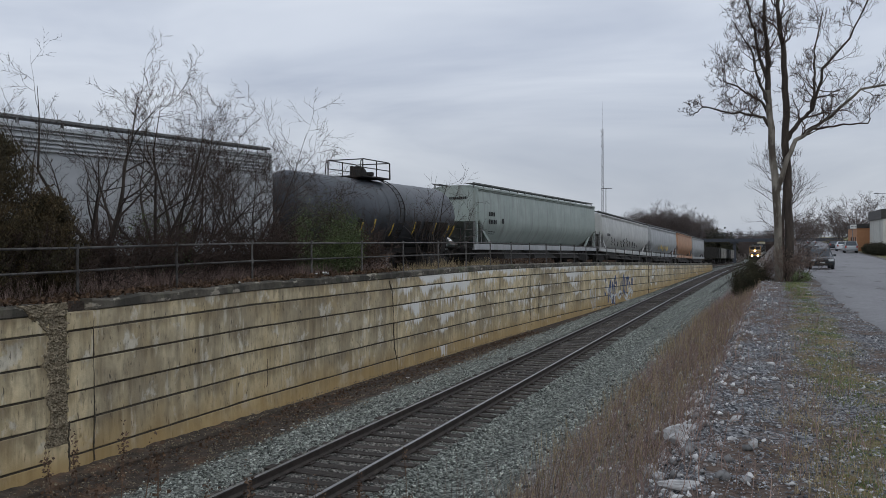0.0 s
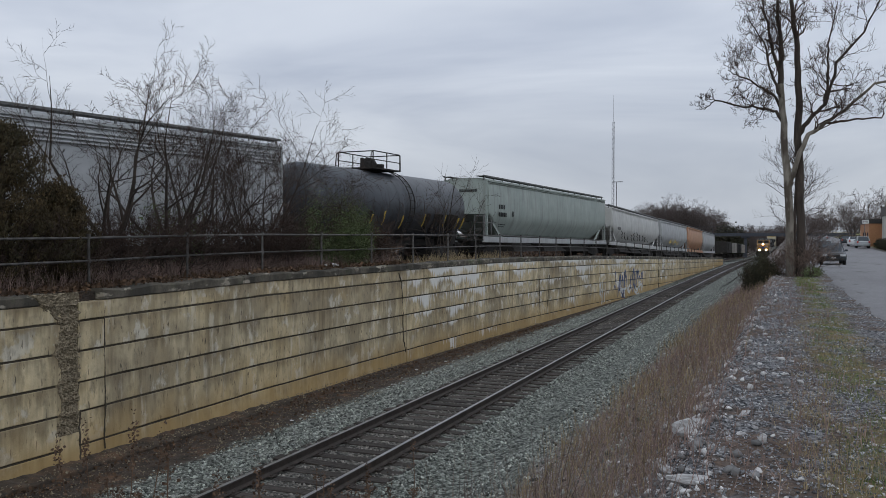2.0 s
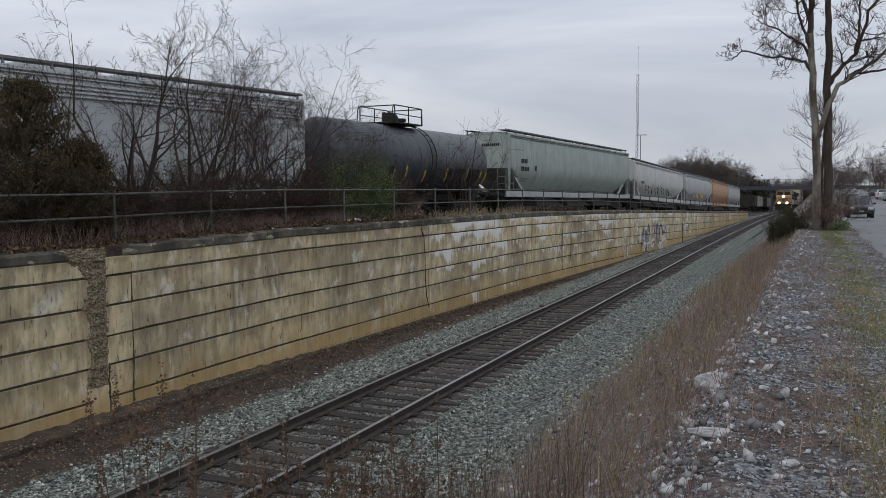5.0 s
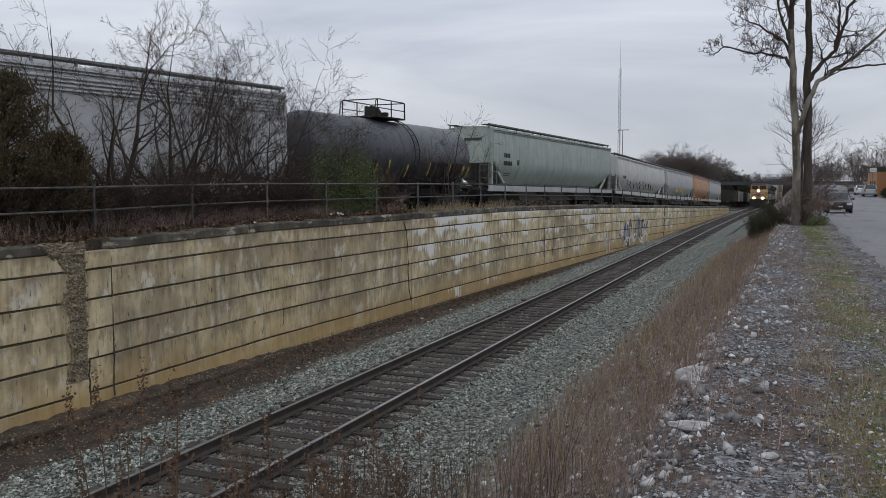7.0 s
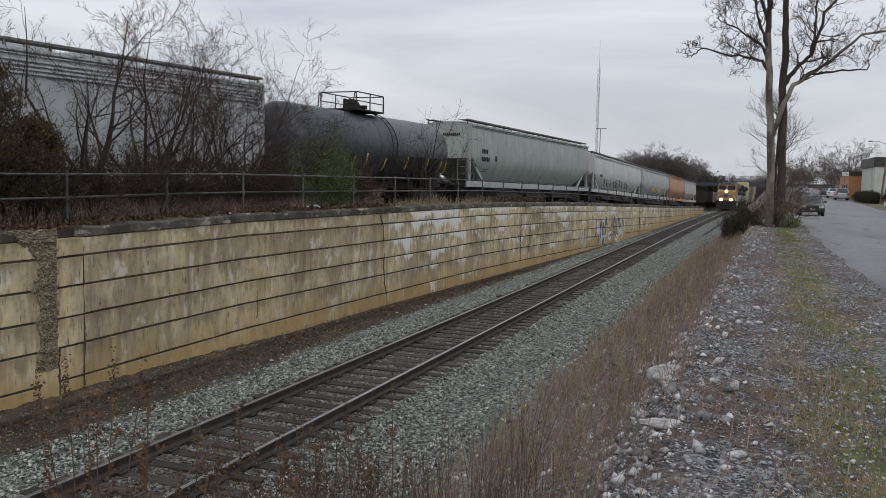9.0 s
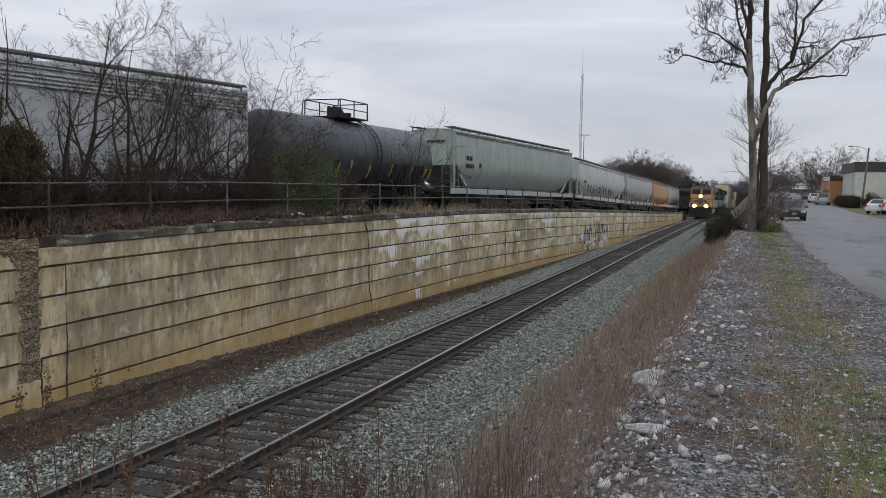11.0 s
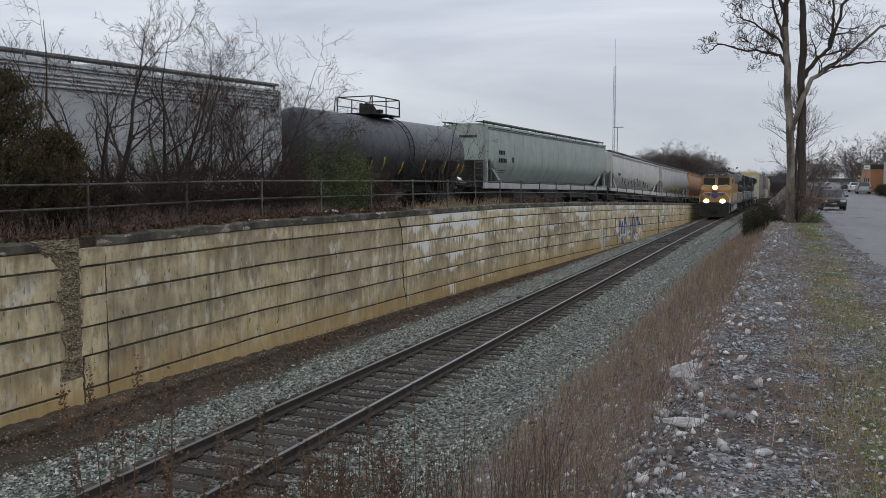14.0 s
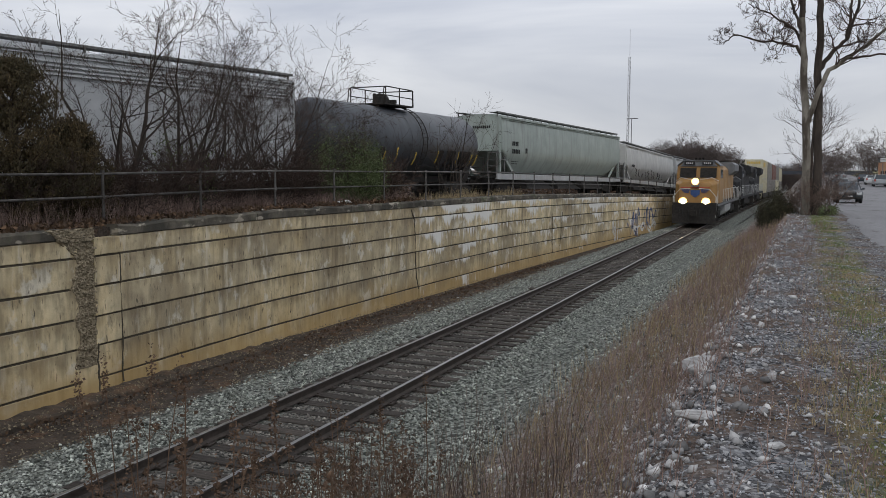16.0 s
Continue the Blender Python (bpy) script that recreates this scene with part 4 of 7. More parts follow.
def hopper_car(length, eave, paint, label, seams=1, bulge=0.10, slope=2.3, corrugated=False, roof_walk=1.02):
    """A covered hopper: bellied sides, sloped ends, roof with walkways, side sills, ladders, outlets and trucks."""
    car = thing("covered_hopper", label, "freight car", group="parked freight cars")
    hl, sill = length / 2, 1.28

    def side(t):
        """Half width and height down the side, t from the eave (0) to the sill (1)."""
        return 1.42 + bulge * math.sin(math.pi * min(1, t * 1.15)) - 0.6 * (max(0, t - 0.62) / 0.38) ** 1.4 * (0 if corrugated else 1), None

    def ring(y, bottom):
        pts = []
        ts = np.linspace(0, 1, 12)
        right = []
        for t in ts:
            z = eave - (eave - bottom) * t
            tt = (eave - z) / (eave - sill)
            right.append((side(tt)[0], y, z))
        roof = [(1.36, y, eave + 0.04), (0.9, y, eave + 0.13), (0.0, y, eave + 0.18), (-0.9, y, eave + 0.13), (-1.36, y, eave + 0.04)]
        left = [(-x, yy, z) for x, yy, z in right]
        return right[::-1] + roof + left

    up = sill + (eave - sill) * 0.42
    ys = [-hl, -hl + 0.02] + [(-hl + 0.02) + slope * q for q in (0.25, 0.5, 0.75, 1.0)]
    zs = [up, up] + [up + (sill - up) * q for q in (0.25, 0.5, 0.75, 1.0)]
    stations = list(zip(ys, zs)) + [(-y, z) for y, z in zip(ys[::-1], zs[::-1])]
    body = Geo().loft([ring(y, z) for y, z in stations]).put("body", paint, car, smooth=False)
    body.data.polygons.foreach_set("use_smooth", [len(p.vertices) == 4 for p in body.data.polygons])
    # eave lip and corner posts
    lip = Geo()
    for sx in (-1, 1):
        lip.box((sx * 1.44, 0, eave - 0.01), (0.14, length, 0.11))
        lip.box((sx * 1.47, 0, eave - 0.13), (0.06, length, 0.03))
    lip.put("eave", paint, car, bevel=0.02)
    for sx in (-1, 1):
        for sy in (-1, 1):
            Geo().box((sx * 1.4, sy * (hl + 0.02), (eave + 1.2) / 2), (0.1, 0.12, eave - 1.2)).put("corner_post", paint, car)
    for sx in (-1, 1):
        Geo().box((sx * 1.46, 0, 1.2), (0.12, length + 0.9, 0.3)).box((sx * 1.42, 0, 1.06), (0.2, length + 0.9, 0.05)).put("side_sill", "hopper_light" if paint == "hopper_grey" else paint, car, bevel=0.01)
    # seams along the side
    for k in range(1, seams):
        y = -hl + length * k / seams
        if abs(y) < hl - slope:
            for sx in (-1, 1):
                g = Geo()
                pts = [(sx * (side(t)[0] + 0.008), y, eave - (eave - sill) * t) for t in np.linspace(0.02, 0.98, 10)]
                g.tube(pts, [0.012] * 10, 4)
                g.put("weld_seam", paint, car)
    if corrugated:
        g = Geo()
        for sx in (-1, 1):
            for k in range(4):
                g.box((sx * 1.46, 0, eave - 0.28 - k * 0.11), (0.09, length - 0.3, 0.055))
        g.put("side_ribs", paint, car, bevel=0.012)
        for k in range(1, 12):
            y = -hl + length * k / 12
            Geo().box((1.51, y, (eave - 0.8 + sill) / 2), (0.04, 0.07, eave - 0.8 - sill)).put("side_stake", paint, car)
    # end ladders, platform and grab rails
    for sy in (-1, 1):
        y = sy * (hl + 0.1)
        g = Geo()
        for sx in (-1.32, -0.86):
            g.rod((sx, y + sy * 0.06, 1.2), (sx, y + sy * 0.06, eave), 0.022, 6)
        for k in range(9):
            g.rod((-1.32, y + sy * 0.06, 1.35 + k * 0.34), (-0.86, y + sy * 0.06, 1.35 + k * 0.34), 0.016, 6)
        g.put("end_ladder", "walkway", car)
        g = Geo()
        for sx in (0.86, 1.38):
            g.rod((sx, y + sy * 0.3, 1.2), (sx, y + sy * 0.3, 2.55), 0.022, 6)
        side_stiles = Geo().rod((1.44, y - sy * 0.6, 1.2), (1.44, y - sy * 0.6, 2.6), 0.022, 6).rod((1.44, y + sy * 0.3, 1.2), (1.44, y + sy * 0.3, 2.6), 0.022, 6)
        ladder = g.put("corner_ladder", "walkway", car)
        side_ladder = side_stiles.put("side_ladder", "walkway", car)
        for k in range(4):
            Geo().rod((0.86, y + sy * 0.3, 1.4 + k * 0.36), (1.38, y + sy * 0.3, 1.4 + k * 0.36), 0.018, 6).put("rung", "walkway", ladder)
            Geo().rod((1.44, y + sy * 0.3, 1.4 + k * 0.36), (1.44, y - sy * 0.6, 1.4 + k * 0.36), 0.018, 6).put("rung", "walkway", side_ladder)
        Geo().box((0, sy * (hl + 0.15), 1.18), (2.8, 0.8, 0.06)).put("end_platform", "under", car)
        coupler(car, sy * (hl + 0.5), sy)
        # slope-sheet stay
        for sx in (-1, 1):
            Geo().add([(sx * 1.36, sy * (hl - 0.05), up), (sx * 1.36, sy * (hl - 0.35), up), (sx * 1.36, sy * (hl - slope), 1.3), (sx * 1.36, sy * (hl - slope + 0.35), 1.3),
                       (sx * 1.28, sy * (hl - 0.05), up), (sx * 1.28, sy * (hl - 0.35), up), (sx * 1.28, sy * (hl - slope), 1.3), (sx * 1.28, sy * (hl - slope + 0.35), 1.3)],
                      [(0, 1, 2, 3), (7, 6, 5, 4), (0, 4, 5, 1), (1, 5, 6, 2), (2, 6, 7, 3), (3, 7, 4, 0)]).put("end_stay", paint, car)
        truck(car, sy * (hl - 1.5))
    Geo().box((0, 0, 1.0), (0.5, length + 0.6, 0.25)).put("centre_sill", "under", car)
    for k in (-1, 0, 1):
        Geo().box((0, k * length * 0.23, 0.9), (1.5, 2.2, 0.75), (180, 0, 0), (2.0, 1.9)).put("outlet", "under", car)
    # roof walkways on brackets
    for sx in (-1, 1):
        g = Geo().box((sx * roof_walk, 0, eave + 0.24), (0.46, length + 0.4, 0.035))
        g.box((sx * (roof_walk + 0.22), 0, eave + 0.26), (0.03, length + 0.4, 0.07))
        k = int(length / 1.25)
        for i in range(k + 1):
            g.box((sx * (roof_walk + 0.18), -hl + length * i / k, eave + 0.13), (0.05, 0.06, 0.24))
        g.put("roof_walkway", "walkway", car)
    for k in range(5):
        Geo().box((0, (k - 2) * length * 0.18, eave + 0.24), (0.7, length * 0.14, 0.12)).put("hatch", paint, car, bevel=0.03)
    return car


def place_on_siding(car, y0, y1):
    a, c = (Vector((float(siding_x(y)), y, float(siding_z(y)))) for y in (y0, y1))
    d = c - a
    m = (a + c) / 2
    car.matrix_basis = pose(m.x, m.y, m.z, math.degrees(math.atan2(d.z, d.xy.length)), 0, math.degrees(math.atan2(-d.x, d.y)))
    return car


car_a = hopper_car(17.2, 4.50, "hopper_pale", "light grey ribbed covered hopper behind bare bushes", corrugated=True, bulge=0.0, slope=0.35)
place_on_siding(car_a, 9.0, 26.3)
car_b = hopper_car(21.8, 4.44, "hopper_grey", "grey-green bellied covered hopper parked on the siding")
place_on_siding(car_b, 43.5, 66.7)
g = Geo()
side_x = 1.535
bars(g, side_x, -9.6, 3.05, 0.9, 0.24, 4, "x")
bars(g, side_x, -9.6, 2.62, 1.15, 0.24, 5, "x")
bars(g, side_x + 0.01, -7.7, 2.7, 0.3, 0.3, 2, "x")
bars(g, side_x, -9.7, 2.05, 1.0, 0.05, 9, "x")
bars(g, side_x, -9.7, 1.93, 0.8, 0.05, 7, "x")
tagged(g.put("lettering", "loco_black", car_b, "black reporting marks as worn bars"), "black reporting marks as worn bars", kind="stuff")
bars(Geo(), -0.3, -10.94, 3.9, 1.1, 0.14, 9, "y").put("end_lettering", "loco_black", car_b)
car_c = hopper_car(19.6, 4.0, "hopper_white", "off-white covered hopper with graffiti along the sill", bulge=0.13)
place_on_siding(car_c, 67.5, 87.9)
g = Geo()
rng = np.random.default_rng(21)
for k in range(10):
    y = -6.5 + k * 1.2 + rng.uniform(-0.2, 0.2)
    pts = [(1.53, y + rng.uniform(-0.35, 0.35), 1.5 + 0.13 * q + rng.uniform(-0.06, 0.06)) for q in range(7)]
    s = rng.uniform(0.4, 0.95)
    pts = [(1.53, y + (p[1] - y) * s * 1.3, 1.62 + (p[2] - 1.5) * s) for p in pts]
    Geo().tube(pts, [rng.uniform(0.02, 0.035)] * 7, 4).put("graffiti", "loco_black", car_c, "dark scrawled spray paint")
bars(bars(Geo(), 1.54, -8.0, 2.8, 0.9, 0.22, 4, "x"), 1.54, -8.0, 2.45, 1.1, 0.22, 5, "x").put("lettering", "loco_black", car_c)
car_d = hopper_car(17.6, 4.0, "hopper_light", "pale grey covered hopper with a faint yellow tag", bulge=0.13)
place_on_siding(car_d, 88.7, 107.0)
g = Geo()
for k in range(8):
    Geo().box((1.545, -4 + k * 0.85, 1.9 + 0.1 * (k % 3)), (0.01, 0.4, 0.3 + 0.06 * (k % 4)), (0, 0, 0), (1, 0.6)).put("graffiti", "box_yellow", car_d, "faded yellow spray tag")
car_e = hopper_car(15.8, 4.0, "hopper_orange", "faded orange covered hopper", bulge=0.10)
place_on_siding(car_e, 107.8, 124.2)
car_f = hopper_car(17.4, 3.95, "hopper_light", "dusty pale covered hopper at the end of the cut", bulge=0.10)
place_on_siding(car_f, 125.0, 143.0)


def tank_car(length):
    car = thing("tank_car", "black tank car with railed manway platform and yellow streaks", "freight car", group="parked freight cars")
    r, zc, hl = 1.52, 2.72, length / 2
    n = 40
    t = np.arange(n) * 2 * np.pi / n
    rings = []
    for y, k in [(-hl - 0.5, 0.02), (-hl - 0.47, 0.3), (-hl - 0.38, 0.58), (-hl - 0.2, 0.84), (-hl, 0.97), (-hl + 0.1, 1.0), (hl - 0.1, 1.0), (hl, 0.97), (hl + 0.2, 0.84), (hl + 0.38, 0.58), (hl + 0.47, 0.3), (hl + 0.5, 0.02)]:
        rings.append(np.stack([np.cos(t) * r * k, np.full(n, y), np.sin(t) * r * k + zc], 1))
    Geo().loft(rings).put("tank", "tank", car, smooth=True)
    for y in (-hl * 0.62, -hl * 0.1, hl * 0.12, hl * 0.62):
        ring = np.stack([np.cos(t) * (r + 0.012), np.full(n, y), np.sin(t) * (r + 0.012) + zc], 1)
        Geo().loft([ring + [0, -0.04, 0], ring * [1.004, 1, 1] + [0, 0, 0], ring + [0, 0.04, 0]], caps=False).put("band", "tank", car, smooth=True)
    # side ladder over the shell
    g = Geo()
    for dy in (-0.22, 0.22):
        pts = [(np.cos(a) * (r + 0.09), 0.4 + dy, np.sin(a) * (r + 0.09) + zc) for a in np.linspace(-0.75, 1.45, 14)]
        g.tube(pts, [0.02] * 14, 5)
    for a in np.linspace(-0.7, 1.4, 11):
        g.rod((np.cos(a) * (r + 0.09), 0.18, np.sin(a) * (r + 0.09) + zc), (np.cos(a) * (r + 0.09), 0.62, np.sin(a) * (r + 0.09) + zc), 0.016, 5)
    g.put("ladder", "under", car)
    # platform with rails and manway
    top = zc + r
    Geo().box((0, -0.7, top + 0.06), (1.8, 2.5, 0.06)).put("platform", "under", car)
    g = Geo()
    for x in (-0.88, 0.88):
        for y in (-1.9, -0.7, 0.5):
            g.rod((x, y, top + 0.05), (x, y, top + 0.78), 0.026, 6)
        g.tube([(x, -2.15, top + 0.1), (x, -2.05, top + 0.7), (x, -1.85, top + 0.79), (x, 0.4, top + 0.79), (x, 0.52, top + 0.76), (x, 0.55, top + 0.05)], [0.026] * 6, 6)
        g.rod((x, -1.9, top + 0.42), (x, 0.5, top + 0.42), 0.022, 6)
    g.rod((-0.88, 0.5, top + 0.78), (0.88, 0.5, top + 0.78), 0.026, 6).rod((-0.88, -1.9, top + 0.78), (0.88, -1.9, top + 0.78), 0.026, 6)
    g.put("platform_railing", "under", car)
    m = Geo().wheel((0, -0.8, top + 0.22), 0.38, 0.3, 20, "y").box((0.2, -1.4, top + 0.22), (0.3, 0.35, 0.35)).rod((0, -1.35, top), (0, -1.35, top + 0.55), 0.09, 10)
    m.box((0, -0.3, top + 0.26), (0.9, 0.25, 0.16)).put("manway", "under", car, bevel=0.02)
    rng = np.random.default_rng(8)
    for y in (-2.9, -1.9, -0.2, 1.9, 4.1, 5.7, 6.3):
        a = -0.28 + rng.uniform(-0.08, 0.08)
        g = Geo()
        g.tube([(np.cos(q) * (r + 0.004), y - 0.07 * (q - a) * 3, np.sin(q) * (r + 0.004) + zc) for q in np.linspace(a, a - 0.42, 7)], np.linspace(0.05, 0.03, 7), 4)
        g.put("yellow_streak", "box_yellow", car, "yellow paint streak down the flank")
    for y in (-3.2, 2.2, 3.0, 3.5, 4.4, 4.8, 5.2):
        g = Geo()
        g.tube([(np.cos(q) * (r + 0.006), y - 0.14 * (q + 0.2), np.sin(q) * (r + 0.006) + zc) for q in np.linspace(-0.2, -0.8, 8)], np.linspace(0.16, 0.05, 8), 4)
        g.put("drip_stain", "under", car, "tarry drip stain")
    bars(Geo(), r * 0.985, -5.2, zc + 0.05, 1.5, 0.22, 8, "x").put("lettering", "hopper_light", car)
    Geo().box((0, 0, 1.05), (0.55, length + 2.2, 0.3)).put("centre_sill", "under", car)
    for sy in (-1, 1):
        Geo().box((0, sy * (hl - 0.9), 1.25), (2.4, 0.5, 0.6), None, (1.1, 0.8)).put("saddle", "under", car)
        Geo().box((0, sy * (hl + 0.75), 1.16), (2.9, 0.7, 0.07)).put("end_platform", "under", car)
        g = Geo()
        for x in (-1.35, -0.5, 0.5, 1.35):
            g.rod((x, sy * (hl + 1.0), 1.15), (x, sy * (hl + 1.0), 2.15), 0.022, 6)
        g.rod((-1.35, sy * (hl + 1.0), 2.15), (1.35, sy * (hl + 1.0), 2.15), 0.022, 6).rod((-1.35, sy * (hl + 1.0), 1.65), (1.35, sy * (hl + 1.0), 1.65), 0.018, 6)
        g.put("end_railing", "under", car)
        coupler(car, sy * (hl + 1.0), sy)
        truck(car, sy * (hl - 1.2))
    return car


place_on_siding(tank_car(12.8), 28.0, 41.6)


# ---- far freight cars beyond the footbridge ----
def box_car(length, height, paint, label):
    car = thing("box_car", label, "freight car", group="far freight cars")
    Geo().box((0, 0, (height + 1.1) / 2), (3.0, length, height - 1.1), None, (0.98, 1)).put("body", paint, car, bevel=0.04)
    Geo().box((0, 0, height + 0.05), (2.9, length, 0.12), None, (0.5, 1)).put("roof", paint, car)
    for k in range(9):
        Geo().box((1.52, -length / 2 + length * (k + 0.5) / 9, (height + 1.1) / 2), (0.06, 0.09, height - 1.2)).put("side_stake", paint, car)
    Geo().box((1.54, 0, (height + 1.0) / 2), (0.08, 2.6, height - 1.3)).put("sliding_door", paint, car)
    for sy in (-1, 1):
        truck(car, sy * (length / 2 - 1.6))
        coupler(car, sy * length / 2, sy)
    return car


for y0, paint, label in ((168, "under", "sooty low freight car far along the siding"), (186, "box_grey", "dull brown low freight car far along the siding"), (203, "loco_black", "dark low freight car far along the siding"),
                         (220, "box_grey", "dull brown low freight car far along the siding")):
    place_on_siding(box_car(14.5, 3.2, paint, label), y0, y0 + 15)


# ---- locomotives: front towards -y, rail level at z = 0 ----
def locomotive(name, label, paint, roof_paint, lit, stripe):
    loco = thing(name, label, "locomotive")
    # underframe, steps and pilot
    Geo().box((0, 11, 1.45), (3.0, 21.0, 0.28)).put("underframe", "under" if lit else "loco_black", loco)
    Geo().prism([(-0.15, 0.18), (0.35, 0.12), (0.55, 1.35), (0.1, 1.35)], -1.45, 1.45).put("plough", "under", loco, "sooty snow plough")
    Geo().box((0, 0.25, 1.22), (2.95, 0.5, 0.85)).put("pilot", "under", loco)
    Geo().box((0, -0.15, 0.9), (0.34, 0.6, 0.3)).box((0, -0.45, 0.92), (0.42, 0.22, 0.42)).put("coupler", "under", loco)
    g = Geo()
    for x in (-1.0, -0.75, 0.75, 1.0, -0.35, 0.4):
        g.tube([(x, -0.02, 1.15), (x, -0.12, 0.85), (x + 0.03, -0.12, 0.5)], [0.03] * 3, 6)
    g.put("air_hoses", "rubber", loco)
    for sx in (-1, 1):
        g = Geo()
        for k in range(4):
            g.box((sx * 1.42, 0.65, 0.42 + k * 0.3), (0.26, 0.6, 0.04))
        g.box((sx * 1.42, 0.33, 0.9), (0.26, 0.04, 1.1)).box((sx * 1.42, 0.97, 0.9), (0.26, 0.04, 1.1))
        g.put("step_well", "under", loco)
    # nose and cab
    nose = [[(x * 1.12, 0.42, 1.58) for x in (-1, 1)] + [(1.12, 0.5, 2.9), (0.85, 0.62, 3.12), (-0.85, 0.62, 3.12), (-1.12, 0.5, 2.9)],
            [(x * 1.42, 1.0, 1.58) for x in (-1, 1)] + [(1.42, 1.0, 3.0), (1.1, 1.25, 3.3), (-1.1, 1.25, 3.3), (-1.42, 1.0, 3.0)],
            [(x * 1.5, 1.95, 1.58) for x in (-1, 1)] + [(1.5, 1.95, 3.15), (1.2, 1.95, 3.42), (-1.2, 1.95, 3.42), (-1.5, 1.95, 3.15)]]
    Geo().loft(nose).put("nose", paint, loco, bevel=0.05)
    cab = [[(-1.52, y, 1.58), (1.52, y, 1.58), (1.52, y, 3.1), (1.48, y + s, 4.25), (1.05, y + s * 1.25, 4.6), (-1.05, y + s * 1.25, 4.6), (-1.48, y + s, 4.25), (-1.52, y, 3.1)] for y, s in ((1.9, 0.28), (4.6, 0.0))]
    Geo().loft(cab).put("cab", paint, loco, bevel=0.04)
    Geo().prism([(-1.5, 4.28), (-1.08, 4.64), (1.08, 4.64), (1.5, 4.28), (1.5, 4.33), (1.08, 4.7), (-1.08, 4.7), (-1.5, 4.33)], 2.08, 4.7, "y").put("cab_roof", roof_paint, loco)
    Geo().box((0, 2.16, 4.42), (2.6, 0.22, 0.34), None, (0.8, 1)).put("brow", roof_paint, loco)
    # windscreen, side windows
    for sx in (-1, 1):
        Geo().box((sx * 0.7, 2.02, 3.78), (1.02, 0.05, 0.62), (-14, 0, 0)).put("windscreen", "dark_glass", loco, "dark glass windscreen")
        Geo().box((sx * 0.7, 2.0, 3.78), (1.12, 0.04, 0.72), (-14, 0, 0)).put("windscreen_frame", "under", loco)
        Geo().box((sx * 1.515, 3.3, 3.72), (0.03, 1.5, 0.62)).put("side_window", "dark_glass", loco)
        Geo().box((sx * 0.62, 2.02, 4.48), (0.72, 0.12, 0.24)).put("number_board", "loco_black", loco, "dark number board with plain bars")
        bars(Geo(), sx * 0.62 - 0.26, 1.955, 4.48, 0.52, 0.13, 4, "y").put("number_bars", "hopper_light", loco)
        # handrails of the front platform and along the walkway
        g = Geo()
        g.tube([(sx * 1.44, 0.15, 1.55), (sx * 1.44, 0.12, 2.1), (sx * 1.0, 0.1, 2.62), (sx * 0.3, 0.1, 2.66)], [0.022] * 4, 6)
        g.rod((sx * 1.46, 0.15, 0.6), (sx * 1.46, 0.15, 2.1), 0.022, 6).rod((sx * 1.48, 1.05, 0.7), (sx * 1.48, 1.05, 2.5), 0.022, 6)
        g.tube([(sx * 0.3, 0.4, 3.28), (sx * 1.05, 0.9, 3.44), (sx * 1.46, 1.7, 3.2)], [0.02] * 3, 6)
        for k in range(11):
            g.rod((sx * 1.5, 5.2 + k * 1.6, 1.55), (sx * 1.5, 5.2 + k * 1.6, 2.55), 0.018, 5)
        g.rod((sx * 1.5, 4.8, 2.55), (sx * 1.5, 21.3, 2.55), 0.018, 5)
        g.put("handrail", "white_paint" if lit else "hopper_light", loco, "pale painted handrail")
        Geo().box((sx * 1.52, 11, 1.47), (0.03, 20.5, 0.16)).put("sill_stripe", stripe, loco)
    # headlight cluster and ditch lights
    Geo().box((0, 0.44, 3.1), (0.5, 0.3, 0.66)).put("headlight_housing", roof_paint, loco, bevel=0.03)
    if lit:
        for x, z, y, r in ((0.0, 3.16, 0.27, 0.26), (-0.78, 1.72, 0.06, 0.3), (0.78, 1.72, 0.06, 0.3)):
            # oversized glowing disc stands for the halo; the lamp itself is the bulb
            Geo().tube([(x, y + 0.03, z), (x, y - 0.03, z)], [r, r], 24).put("headlight" if z > 3 else "ditch_light", "lamp_glow", loco, "glowing warm lamp reflector")
            Geo().tube([(x, y, z), (x, y - 0.05, z), (x, y - 0.07, z)], [r * 0.66, r * 0.66, r * 0.4], 20).put("bulb", "lamp", loco, "bright lamp bulb")
        for x in (-0.78, 0.78):
            Geo().wheel((x, 0.16, 1.72), 0.3, 0.16, 20, "y").put("lamp_case", "under", loco)
        # emblem and wing flashes as plain shapes
        Geo().prism([(-0.32, 2.55), (0.32, 2.55), (0.32, 2.25), (0.0, 2.0), (-0.32, 2.25)], 0.395, 0.41, "y").put("emblem", "blue_paint", loco)
        g = Geo()
        for sx in (-1, 1):
            for k in range(4):
                g.box((sx * (0.68 - 0.03 * k), 0.42, 2.58 - k * 0.075), (0.62 - 0.1 * k, 0.012, 0.045))
        g.put("wing_flash", "blue_paint", loco)
        Geo().box((0, 0.4, 2.72), (2.0, 0.02, 0.05)).put("nose_band", "red_paint", loco)
    else:
        g = Geo()
        for k in range(5):
            g.box((1.53, 3.2, 1.9 + k * 0.17), (0.012, 2.2, 0.06))
        g.put("stripes", "white_paint", loco, "white stripes on the cab side")
    # long hood, radiator wings, fans, exhaust
    hood = [[(-1.0, y, 1.58), (1.0, y, 1.58), (1.0, y, 4.05), (0.75, y, 4.35), (-0.75, y, 4.35), (-1.0, y, 4.05)] for y in (4.6, 21.2)]
    Geo().loft(hood).put("hood", paint, loco, bevel=0.03)
